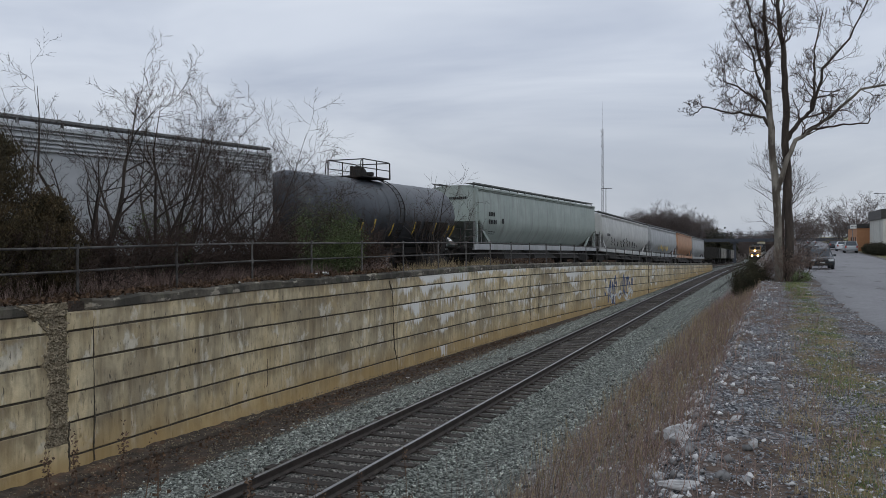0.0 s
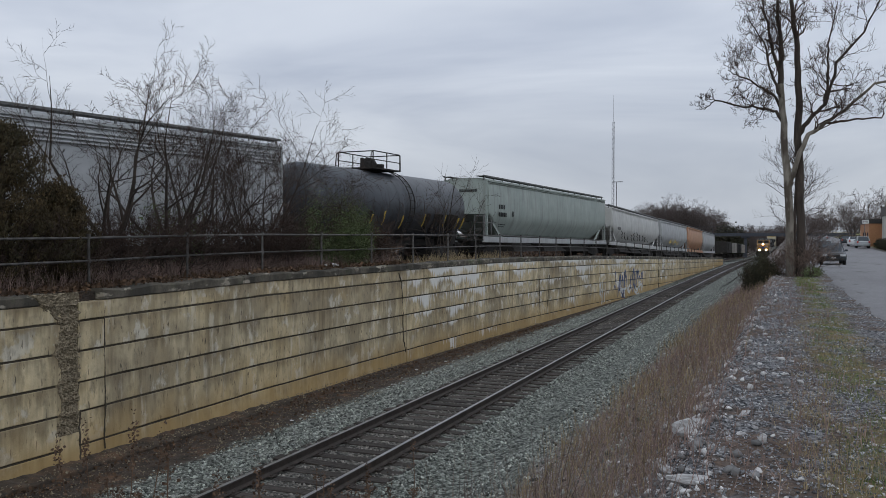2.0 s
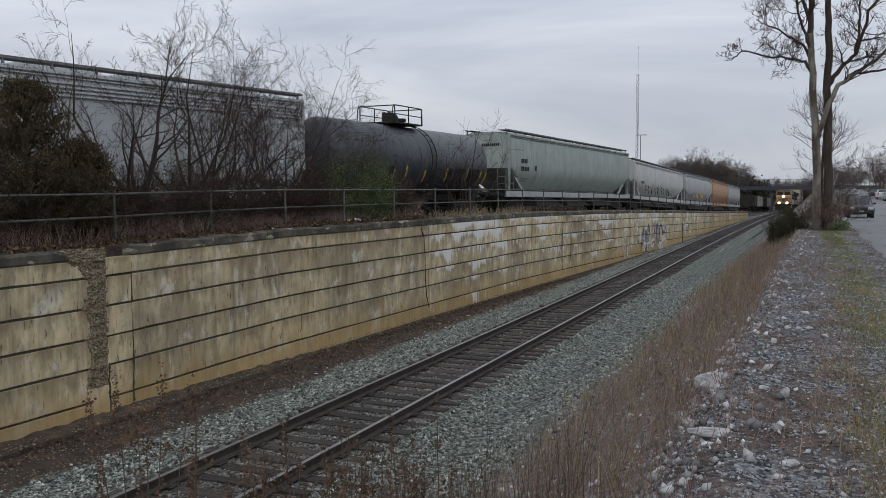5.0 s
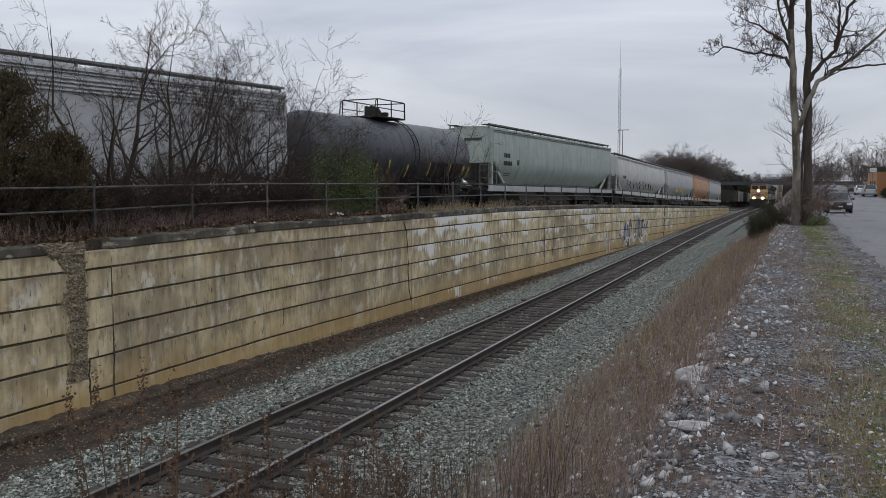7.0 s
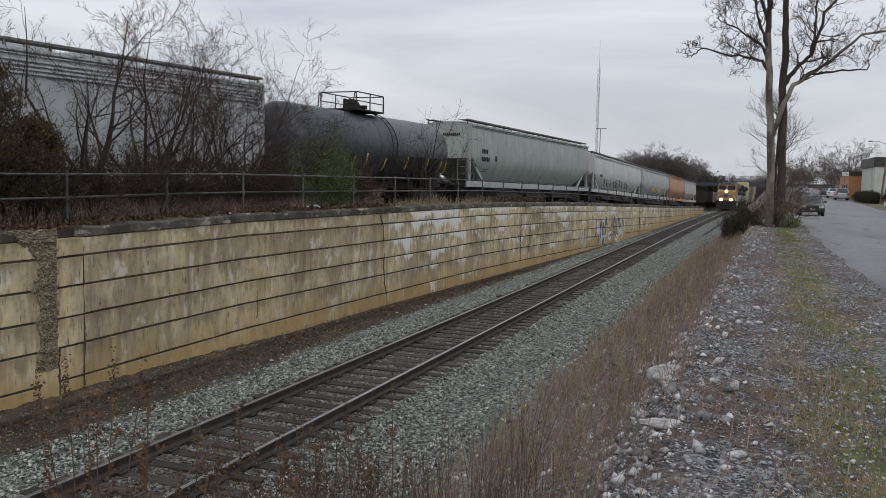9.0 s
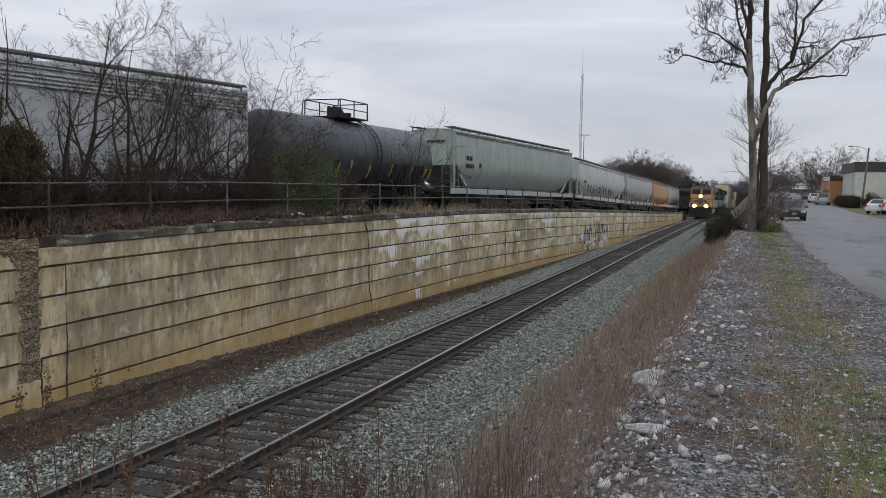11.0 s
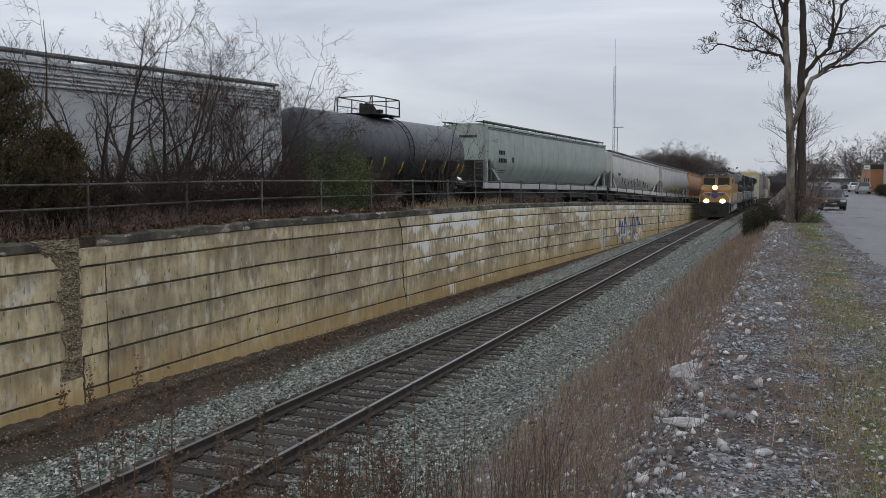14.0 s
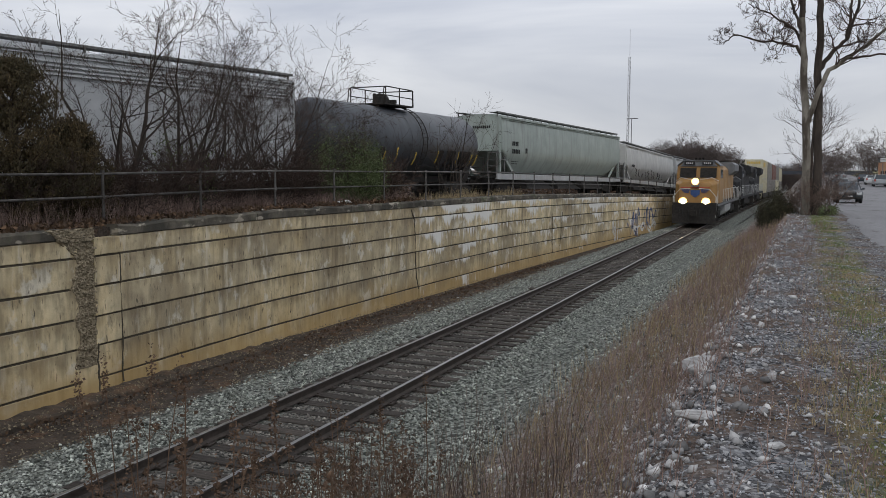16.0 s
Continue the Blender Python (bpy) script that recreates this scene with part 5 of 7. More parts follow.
    for k in range(11):
        for sx in (-1, 1):
            Geo().box((sx * 1.005, 5.6 + k * 1.4, 2.75), (0.03, 1.2, 1.9)).put("hood_door", paint, loco, bevel=0.01)
    Geo().prism([(-1.5, 3.95), (-1.5, 4.5), (-1.2, 4.72), (1.2, 4.72), (1.5, 4.5), (1.5, 3.95), (0.9, 3.5), (-0.9, 3.5)], 15.4, 20.4, "y").put("radiator", roof_paint, loco)
    Geo().box((0, 8.2, 4.5), (1.5, 2.4, 0.35)).box((0, 11.5, 4.5), (0.9, 1.3, 0.4)).put("exhaust_housing", roof_paint, loco, bevel=0.03)
    for y in (16.6, 19.0):
        Geo().tube([(0, y, 4.7), (0, y, 4.84)], [0.75, 0.75], 20).put("fan", "under", loco)
    g = Geo()
    for k in range(3):
        g.tube([(-0.25 + k * 0.25, 3.2, 4.72), (-0.25 + k * 0.25, 2.7, 4.82), (-0.25 + k * 0.25, 2.6, 4.82)], [0.03, 0.05, 0.09], 8)
    g.put("air_horn", "under", loco)
    # tank and three-axle trucks
    Geo().prism([(-1.4, 1.3), (-1.4, 0.75), (-1.05, 0.42), (1.05, 0.42), (1.4, 0.75), (1.4, 1.3)], 8.4, 13.6, "y").put("fuel_tank", "hopper_light" if lit else "under", loco, bevel=0.04)
    for yc in (4.2, 17.8):
        t = Geo()
        for sx in (-1, 1):
            t.prism([(-2.4, 0.5), (-2.4, 0.95), (2.4, 0.95), (2.4, 0.5), (1.4, 0.4), (0.9, 0.62), (0.4, 0.4), (-0.4, 0.4), (-0.9, 0.62), (-1.4, 0.4)], sx * 1.12 - 0.08, sx * 1.12 + 0.08)
        t.box((0, 0, 1.05), (2.2, 3.4, 0.3))
        t.v = [a + np.array((0, yc, 0)) for a in t.v]
        bogie = t.put("truck", "under", loco)
        for dy in (-1.9, 0, 1.9):
            w = Geo().rod((-0.9, yc + dy, 0.53), (0.9, yc + dy, 0.53), 0.09, 8)
            for sx in (-1, 1):
                w.wheel((sx * 0.77, yc + dy, 0.53), 0.53, 0.14, 24)
            w.put("wheelset", "under", bogie)
    for piece in loco.children:
        piece.matrix_basis = Matrix.Diagonal((1.06, 1.0, 1.04, 1.0)) @ piece.matrix_basis
    return loco


def container_car(upper, lower, panel):
    car = thing("stack_car", "well car loaded with two stacked shipping containers", "freight car", group="stack train cars")
    for z, paint, name in ((0.45, lower, "container"), (3.36, upper, "container")):
        Geo().box((0, 8.6, z + 1.44), (2.5, 14.6, 2.88)).put(name, paint, car, bevel=0.03)
        g = Geo()
        for sx in (-1, 1):
            for k in range(30):
                g.box((sx * 1.255, 1.6 + k * 0.48, z + 1.44), (0.04, 0.22, 2.6))
        for k in range(8):
            g.box((-1.05 + k * 0.3, 1.28, z + 1.44), (0.12, 0.04, 2.6))
        g.put("corrugation", paint, car)
        for sx in (-1, 1):
            Geo().box((sx * 1.2, 1.3, z + 1.44), (0.14, 0.14, 2.9)).put("corner_casting", paint, car)
    if panel:
        bars(Geo(), -0.95, 1.24, 5.75, 1.9, 0.32, 8, "y", 0.25).put("end_marking", "box_yellow", car, "yellow marking as plain bars")
        Geo().box((1.285, 6, 5.5), (0.01, 5.5, 0.7)).put("side_marking", "box_yellow", car)
    for sx in (-1, 1):
        Geo().box((sx * 1.4, 8.6, 0.85), (0.16, 15.6, 0.7)).put("well_side", "under", car)
    Geo().box((0, 0.4, 0.95), (2.4, 0.9, 0.3)).box((0, 16.9, 0.95), (2.4, 0.9, 0.3)).put("end_deck", "under", car)
    truck(car, 0.2)
    truck(car, 17.0)
    return car


train = [(0.0, locomotive("locomotive", "yellow and grey diesel locomotive with lit headlamps", "loco_yellow", "loco_grey", True, "loco_grey")),
         (22.6, locomotive("locomotive", "black diesel locomotive with white cab stripes", "loco_black", "loco_black", False, "loco_black")),
         (45.2, locomotive("locomotive", "sooty black diesel locomotive trailing the consist", "loco_black", "loco_black", False, "loco_black"))]
paints = [("box_cream", "box_cream", True), ("box_grey", "box_grey", False), ("box_red", "box_grey", False), ("box_grey", "box_cream", False), ("box_cream", "box_grey", False)]
for k, (up_paint, low_paint, marked) in enumerate(paints):
    train.append((68.6 + k * 18.0, container_car(up_paint, low_paint, marked)))


# ---- road vehicles: front towards -y, ground at z = 0 ----
def motor_car(name, label, paint, length=4.5, width=1.78, height=1.62, wagon=True):
    car = thing(name, label, "car", group="parked cars")
    hl, hw = length / 2, width / 2
    side = [(-hl, 0.35), (-hl, 0.62), (-hl + 0.08, 0.86), (-hl + 0.55, 0.98), (-hl + 1.15, 1.06), (hl - 0.35, 1.08), (hl - 0.04, 0.95), (hl, 0.55), (hl - 0.05, 0.33)]
    rings = []
    for x, s, dz in ((-hw, 0.93, 0.06), (-hw + 0.06, 0.98, 0.0), (-hw * 0.6, 1.0, -0.02), (hw * 0.6, 1.0, -0.02), (hw - 0.06, 0.98, 0.0), (hw, 0.93, 0.06)):
        rings.append([(x, y * s, z - (dz if z > 0.8 else -dz)) for y, z in side])
    Geo().loft(rings).put("body", paint, car, bevel=0.035, smooth=False)
    rear = hl - 0.25 if wagon else hl - 0.75
    roof = [(-hl + 1.05, 1.02), (-hl + 1.75, height - 0.05), (-hl + 2.1, height), (rear - 0.55, height - 0.02), (rear, 1.05)]
    rings = []
    for x, lift in ((-hw + 0.05, 0.0), (-hw + 0.24, 1.0), (hw - 0.24, 1.0), (hw - 0.05, 0.0)):
        rings.append([(x, y, 1.02 + (z - 1.02) * lift) for y, z in roof])
    Geo().loft(rings).put("greenhouse", "dark_glass", car, bevel=0.03)
    Geo().box((0, (-hl + 2.1 + rear - 0.55) / 2, height + 0.0), (width - 0.5, rear - 0.55 + hl - 2.1, 0.05)).put("roof", paint, car, bevel=0.02)
    g = Geo()
    for sx in (-1, 1):
        a, c = sx * (hw - 0.07), sx * (hw - 0.24)
        g.tube([(a, -hl + 1.07, 1.03), (c, -hl + 1.78, height - 0.03)], [0.045, 0.045], 6)
        g.tube([(a, -hl + 2.6, 1.04), (c, -hl + 2.6, height - 0.02)], [0.04, 0.04], 6)
        g.tube([(a, rear - 0.02, 1.05), (c, rear - 0.56, height - 0.03)], [0.07, 0.06], 6)
        g.tube([(c, -hl + 1.78, height - 0.02), (c, rear - 0.55, height - 0.02)], [0.04, 0.04], 6)
    g.put("pillar_frame", paint, car)
    Geo().box((0, -hl + 0.01, 0.70), (0.85, 0.08, 0.16)).put("grille", "under", car)
    Geo().box((0, -hl - 0.01, 0.45), (width - 0.35, 0.1, 0.14)).put("lower_intake", "under", car)
    Geo().box((0, -hl - 0.03, 0.52), (0.32, 0.02, 0.14)).put("plate", "paper", car, "pale blank plate")
    for sx in (-1, 1):
        Geo().box((sx * (hw - 0.27), -hl + 0.07, 0.76), (0.42, 0.16, 0.17), None, (0.85, 0.7)).put("headlight", "lens", car, bevel=0.02)
        Geo().box((sx * (hw - 0.16), hl - 0.03, 0.9), (0.2, 0.1, 0.28)).put("tail_light", "red_paint", car)
        Geo().box((sx * (hw + 0.1), -hl + 1.5, 1.1), (0.2, 0.12, 0.15)).put("mirror", paint, car, bevel=0.03)
        for y in (-hl + 0.85, hl - 0.85):
            w = Geo().wheel((sx * (hw - 0.1), y, 0.33), 0.33, 0.21, 22).put("wheel", "rubber", car)
            Geo().wheel((sx * (hw + 0.0), y, 0.33), 0.2, 0.03, 14).put("rim", "alloy", w)
    return car


def park(car, x, y, turn=0, lift=0.0):
    car.matrix_basis = pose(x, y, float(road_z(y)) + lift, 0, 0, turn)


park(motor_car("suv", "dark slate wagon parked nose-on at the road edge", "car_dark"), 3.05, 72.5, 2, 0.045)
park(motor_car("suv", "silver utility vehicle parked behind the dark wagon", "car_silver", 4.6, 1.85, 1.8), 2.75, 83.0, 1, 0.045)
park(motor_car("sedan", "pale sedan far up the road", "car_silver", 4.5, 1.75, 1.45, False), 6.3, 188, 180, 0.06)
park(motor_car("sedan", "dark sedan parked along the far verge", "car_dark", 4.5, 1.75, 1.5, False), 9.0, 160, 180, 0.05)
park(motor_car("sedan", "white compact parked along the far verge", "car_white", 4.2, 1.75, 1.5, False), 9.5, 149, 180, 0.05)
park(motor_car("suv", "silver wagon parked along the far verge", "car_silver", 4.6, 1.8, 1.7), 9.9, 138, 180, 0.05)
park(motor_car("sedan", "white hatchback in the side lot", "car_white", 4.2, 1.75, 1.5, False), 13.0, 101, 150, 0.1)
park(motor_car("suv", "white utility vehicle in the side lot", "car_white", 4.6, 1.85, 1.8), 14.6, 99.5, 150, 0.2)
park(motor_car("suv", "silver wagon in the side lot", "car_silver", 4.6, 1.85, 1.7), 16.4, 98, 150, 0.3)
park(motor_car("suv", "dark wagon in the side lot", "car_dark", 4.6, 1.85, 1.7), 18.3, 104, 150, 0.36)


# ---- building, lamps, bridge and mast ----
def building():
    b = thing("commercial_building", "white stucco and orange brick building with dark fascia", "building", pose(13.3, 131.5, 1.15))
    Geo().box((10, 9, 3.2), (19.6, 18, 6.4)).put("wall", "stucco", b)
    Geo().box((2.6, 9, 6.35), (5.2, 18.2, 1.35)).put("fascia", "fascia", b)
    Geo().box((12.4, 8.9, 6.7), (14.6, 18.1, 0.18)).put("roof_edge", "fascia", b)
    Geo().box((-0.4, 27, 2.4), (2.4, 18, 4.8)).put("brick_wing", "brick", b)
    Geo().box((-0.4, 27, 4.95), (2.6, 18.2, 0.7)).put("wing_fascia", "fascia", b)
    for y in (21, 25, 29):
        Geo().box((-1.62, y, 2.0), (0.08, 1.4, 2.4)).put("window", "dark_glass", b)
    Geo().box((11.5, -0.05, 1.7), (4.2, 0.1, 3.4)).put("entrance", "dark_glass", b)
    for k in range(5):
        Geo().box((9.4 + k * 1.05, -0.12, 1.7), (0.1, 0.1, 3.4)).put("mullion", "stucco", b)
    Geo().box((11.5, -0.8, 3.5), (5.2, 1.7, 0.25)).put("canopy", "fascia", b)
    for k in range(3):
        Geo().box((1.2 + k * 2.1, -0.03, 3.1), (0.05, 0.03, 6.2)).put("wall_joint", "stucco", b)
    return b


building()
sign = thing("hanging_sign", "small white projecting sign on a post", "sign", pose(10.8, 146, float(road_z(146)) - 0.7))
Geo().rod((0, 0, 0), (0, 0, 4.2), 0.05, 8).put("post", "mast", sign)
Geo().box((0.1, 0, 4.6), (0.9, 0.12, 0.6)).put("board", "white_paint", sign, bevel=0.01)
bars(Geo(), -0.25, -0.07, 4.6, 0.7, 0.15, 4, "y").put("board_bars", "loco_grey", sign)

lamp_post = thing("street_lamp", "leaning timber pole with a cobra-head street lamp", "street lamp", pose(13.3, 121.4, 1.95))
Geo().tube([(0, 0, -0.2), (0.55, 0, 7.7)], [0.15, 0.10], 10).put("pole", "pole_wood", lamp_post)
Geo().tube([(0.5, 0, 7.0), (0.1, -0.1, 7.6), (-0.6, -0.2, 7.85), (-1.4, -0.2, 7.9)], [0.035] * 4, 6).put("arm", "mast", lamp_post)
Geo().box((-1.6, -0.2, 7.88), (0.6, 0.28, 0.16), None, (0.7, 0.7)).put("lamp_head", "mast", lamp_post, bevel=0.03)

bridge = thing("footbridge", "dark steel footbridge with mesh rails over the tracks", "bridge", pose(0, 246, 0))
Geo().box((-6, 0, 3.75), (44, 3.0, 0.5)).box((-6, -1.5, 3.95), (44, 0.15, 0.9)).box((-6, 1.5, 3.95), (44, 0.15, 0.9)).put("deck", "steel_dark", bridge)
for k in range(23):
    Geo().box((-27.5 + k * 2, -1.52, 5.3), (0.09, 0.09, 1.9)).put("rail_post", "steel_dark", bridge)
for z in (4.9, 5.5, 6.2):
    Geo().box((-6, -1.52, z), (44, 0.06, 0.06)).put("rail_bar", "steel_dark", bridge)
for x in (-11.0, 0.6, -24):
    Geo().box((x, 0, 0.4), (0.9, 1.6, 6.2), None, (0.8, 0.9)).box((x, 0, 3.3), (2.2, 2.4, 0.5)).put("pier", "steel_dark", bridge)
for sx in (14.5, -27):
    Geo().box((sx, 0, 1.2), (5, 4, 5.4)).put("abutment", "cap", bridge)

mast = thing("radio_mast", "tall thin guyed lattice radio mast", "mast", pose(-67, 350, 4))
for dx, dy in ((-0.45, -0.3), (0.45, -0.3), (0, 0.5)):
    Geo().tube([(dx, dy, 0), (dx, dy, 46)], [0.07, 0.06], 5).put("leg", "mast", mast)
g = Geo()
for k in range(46):
    a, c = ((-0.45, -0.3), (0.45, -0.3)) if k % 2 else ((0.45, -0.3), (-0.45, -0.3))
    g.rod((*a, k), (*c, k + 1), 0.04, 4)
    g.rod((0, 0.5, k), (*c, k + 1), 0.04, 4)
g.put("lattice", "mast", mast)
Geo().tube([(0, 0, 46), (0, 0, 57)], [0.06, 0.04], 5).put("whip", "mast", mast)
yard_lamp = thing("yard_lamp", "thin yard lamp post with a crossbar", "lamp post", pose(-45, 240, 1.2))
Geo().tube([(0, 0, 0), (0, 0, 17.6)], [0.16, 0.1], 6).put("post", "mast", yard_lamp)
Geo().box((0.2, 0, 17.5), (3.0, 0.2, 0.2)).put("crossbar", "mast", yard_lamp)


# ---- plants ----
def grow(wood, fine, p, d, length, r, level, deepest, rng, lift=0.25, wander=0.22, kids=5, spread=0.8, shrink=0.58, start=0.3, tip=0.25, thin=0.0055):
    """One branch and its side branches; thick ones go into wood, the last two levels into fine."""
    steps = 7 if level == 0 else (5 if level < deepest else 3)
    jig = rng.normal(0, wander, (steps, 3)).tolist()
    px, py, pz = (float(c) for c in p)
    dx, dy, dz = (float(c) for c in d)
    m = math.sqrt(dx * dx + dy * dy + dz * dz) or 1.0
    dx, dy, dz = dx / m, dy / m, dz / m
    path, dirs, s = [(px, py, pz)], [], length / steps
    for k in range(steps):
        dirs.append((dx, dy, dz))
        px, py, pz = px + dx * s, py + dy * s, pz + dz * s
        path.append((px, py, pz))
        dx, dy, dz = dx + jig[k][0], dy + jig[k][1], dz + jig[k][2] + lift * 0.3
        m = math.sqrt(dx * dx + dy * dy + dz * dz) or 1.0
        dx, dy, dz = dx / m, dy / m, dz / m
    radii = [r * (1 + (tip - 1) * k / steps) for k in range(steps + 1)]
    (wood if level < deepest - 1 else fine).twig(path, radii, 7 if level == 0 else (5 if level < deepest - 1 else 3))
    if level >= deepest:
        return
    n = max(1, int(kids * rng.uniform(0.7, 1.3)))
    for k in range(n):
        q = start + (1 - start) * (k + rng.uniform(0.2, 0.8)) / n
        i = min(steps - 1, int(q * steps))
        g = q * steps - i
        pos = [path[i][c] + (path[i + 1][c] - path[i][c]) * g for c in range(3)]
        ax = rng.normal(0, 1, 3).tolist()
        di = dirs[i]
        dot = ax[0] * di[0] + ax[1] * di[1] + ax[2] * di[2]
        out = [ax[c] - di[c] * dot for c in range(3)]
        m = math.sqrt(sum(c * c for c in out)) or 1.0
        u1, u2 = rng.uniform(0.5, 0.9), spread * rng.uniform(0.6, 1.1) / m
        nd = [di[c] * u1 + out[c] * u2 + (lift if c == 2 else 0) for c in range(3)]
        grow(wood, fine, pos, nd, length * shrink * rng.uniform(0.7, 1.2) * (1.15 - 0.4 * q), max(radii[i] * 0.62, thin), level + 1, deepest, rng, lift, wander, kids, spread, shrink, start, tip, thin)


def leaves(centres, size, rng, name, mat, droop=0.0):
    """Small leaves as bent kites, one island each."""
    n = len(centres)
    a = rng.normal(0, 1, (n, 3))
    a /= np.linalg.norm(a, axis=1, keepdims=True)
    a[:, 2] -= droop
    b = np.cross(a, rng.normal(0, 1, (n, 3)))
    b /= np.linalg.norm(b, axis=1, keepdims=True) + 1e-9
    c = np.cross(a, b)
    s = size * rng.uniform(0.6, 1.4, (n, 1))
    v = np.stack([centres, centres + (a * 0.5 + b * 0.35 + c * 0.12) * s, centres + a * s, centres + (a * 0.5 - b * 0.35 + c * 0.12) * s], 1)
    return batch(v, [(0, 1, 2), (0, 2, 3)], name, mat)


def plant(name, label, category, at, wood, fine, bark, twig="twig", group=""):
    t = thing(name, label, category, at, group)
    wood.put("trunk", bark, t, smooth=True)
    tagged(fine.put("crown", twig, t), kind="stuff")
    return t


def bare_shrub(at, stems, height, seed, lean=(0, 0), deepest=4, kids=5, r=0.035, label="bare brown multi-stemmed shrub beside the railing", fan=0.35, group="leafless shrubs", thin=0.006, twig="twig"):
    rng = np.random.default_rng(seed)
    fine, woods = Geo(), []
    for k in range(stems):
        a = rng.uniform(0, 6.28)
        wood = Geo()
        d = (math.cos(a) * fan + lean[0] * rng.uniform(0.4, 1.4), math.sin(a) * fan + lean[1] * rng.uniform(0.3, 1.5), 1.0)
        grow(wood, fine, (rng.normal(0, 0.12), rng.normal(0, 0.15), 0), d, height * rng.uniform(0.6, 1.05), r * rng.uniform(0.6, 1.2), 0, deepest, rng, lift=0.13, wander=0.12, kids=kids, spread=0.85, shrink=0.54, start=0.3, tip=0.35, thin=thin)
        woods.append(wood)
    t = thing("bare_shrub", label, "shrub", at, group)
    for wood in woods:
        wood.put("stem", "bark_dark" if twig == "twig" else twig, t, smooth=True)
    tagged(fine.put("crown", twig, t), kind="stuff")
    return t


def small_tree(at, height, lean, seed, limbs, r, fork=0.8, fan=0.5, kids=5):
    """A short dark trunk that forks low into arching limbs."""
    rng = np.random.default_rng(seed)
    wood, fine = Geo(), Geo()
    top = np.array((lean[0] * fork * 0.4, lean[1] * fork * 0.4, fork))
    t = thing("bare_shrub", "bare dark tree-like shrub with arching limbs beside the railing", "shrub", at, "shrubs on the wall")
    wood.tube([(0, 0, -0.25), top * 0.5 + rng.normal(0, 0.03, 3), top], [r * 1.25, r, r * 0.9], 8)
    wood.put("trunk", "bark_dark", t, smooth=True)
    for k in range(limbs):
        wood = Geo()
        a = 6.283 * (k + rng.uniform(-0.25, 0.25)) / limbs
        d = (math.cos(a) * fan + lean[0], math.sin(a) * fan + lean[1] * rng.uniform(0.6, 1.3), rng.uniform(0.8, 1.15))
        grow(wood, fine, top - np.array((0, 0, rng.uniform(0, 0.4) * fork)), d, (height - fork * 0.7) * rng.uniform(0.72, 1.05), r * rng.uniform(0.45, 0.75), 0, 4, rng,
             lift=0.10, wander=0.115, kids=kids, spread=0.9, shrink=0.52, start=0.2, tip=0.09, thin=0.0048)
        wood.put("limb", "bark_dark", t, smooth=True)
    tagged(fine.put("crown", "twig", t), kind="stuff")
    return t


small_tree(pose(-14.2, 15.2, 2.75), 4.8, (0.05, -0.45), 31, 6, 0.095, fan=0.75)
small_tree(pose(-14.2, 16.8, 2.75), 4.8, (0.05, 0.05), 32, 5, 0.08, 0.9, 0.7)
small_tree(pose(-14.3, 17.9, 2.75), 4.4, (0.0, 0.6), 33, 6, 0.085, 0.6, 0.8)
small_tree(pose(-14.3, 20.9, 2.75), 4.7, (0.0, 0.1), 34, 9, 0.065, 0.45, 0.65)
small_tree(pose(-14.6, 19.5, 2.75), 4.1, (0.0, 0.1), 37, 5, 0.055, 0.5, 0.8)
small_tree(pose(-14.0, 22.2, 2.75), 4.2, (0.0, 0.85), 39, 5, 0.042, 0.35, 0.5, 4)
small_tree(pose(-14.1, 25.2, 2.6), 3.6, (0.0, 0.7), 43, 4, 0.03, 0.3, 0.4, 3)
small_tree(pose(-14.2, 28.6, 2.5), 3.4, (0.0, 0.5), 44, 4, 0.03, 0.3, 0.4, 3)
small_tree(pose(-14.2, 34.2, 2.3), 4.3, (0.0, 0.3), 45, 4, 0.04, 0.4, 0.4, 3)
bare_shrub(pose(-13.9, 14.0, 2.6), 5, 3.0, 35, (0, -0.5), 4, 4, 0.035, fan=0.6)
bare_shrub(pose(-14.2, 32.9, 2.3), 2, 4.2, 41, (0, -0.3), 3, 4, 0.035, "thin leafless sapling beside the railing")
bare_shrub(pose(-14.2, 35.7, 2.2), 4, 4.4, 42, (0, 0.0), 3, 4, 0.035, "thin leafless sapling beside the railing")
for k, y in enumerate((13.6, 14.9, 16.0, 17.3, 18.4, 19.6, 20.6, 21.6, 22.7, 24.9)):
    bare_shrub(pose(-15.2 + 0.5 * (k % 3), y, 2.75), 6, 1.7, 600 + k, (0.05, 0), 3, 5, 0.012, "tall brown undergrowth thicket behind the railing", 0.6)
for k, (x, y) in enumerate(((-13.7, 14.6), (-13.6, 16.4), (-13.8, 18.2), (-13.6, 19.9), (-13.7, 21.3), (-13.5, 26.0), (-13.8, 12.0), (-13.9, 10.2))):
    bare_shrub(pose(x, y, 2.82), 14, 1.45, 50 + k, (0.1, 0), 3, 6, 0.012, "low brown bramble tangle on the embankment", 0.8)


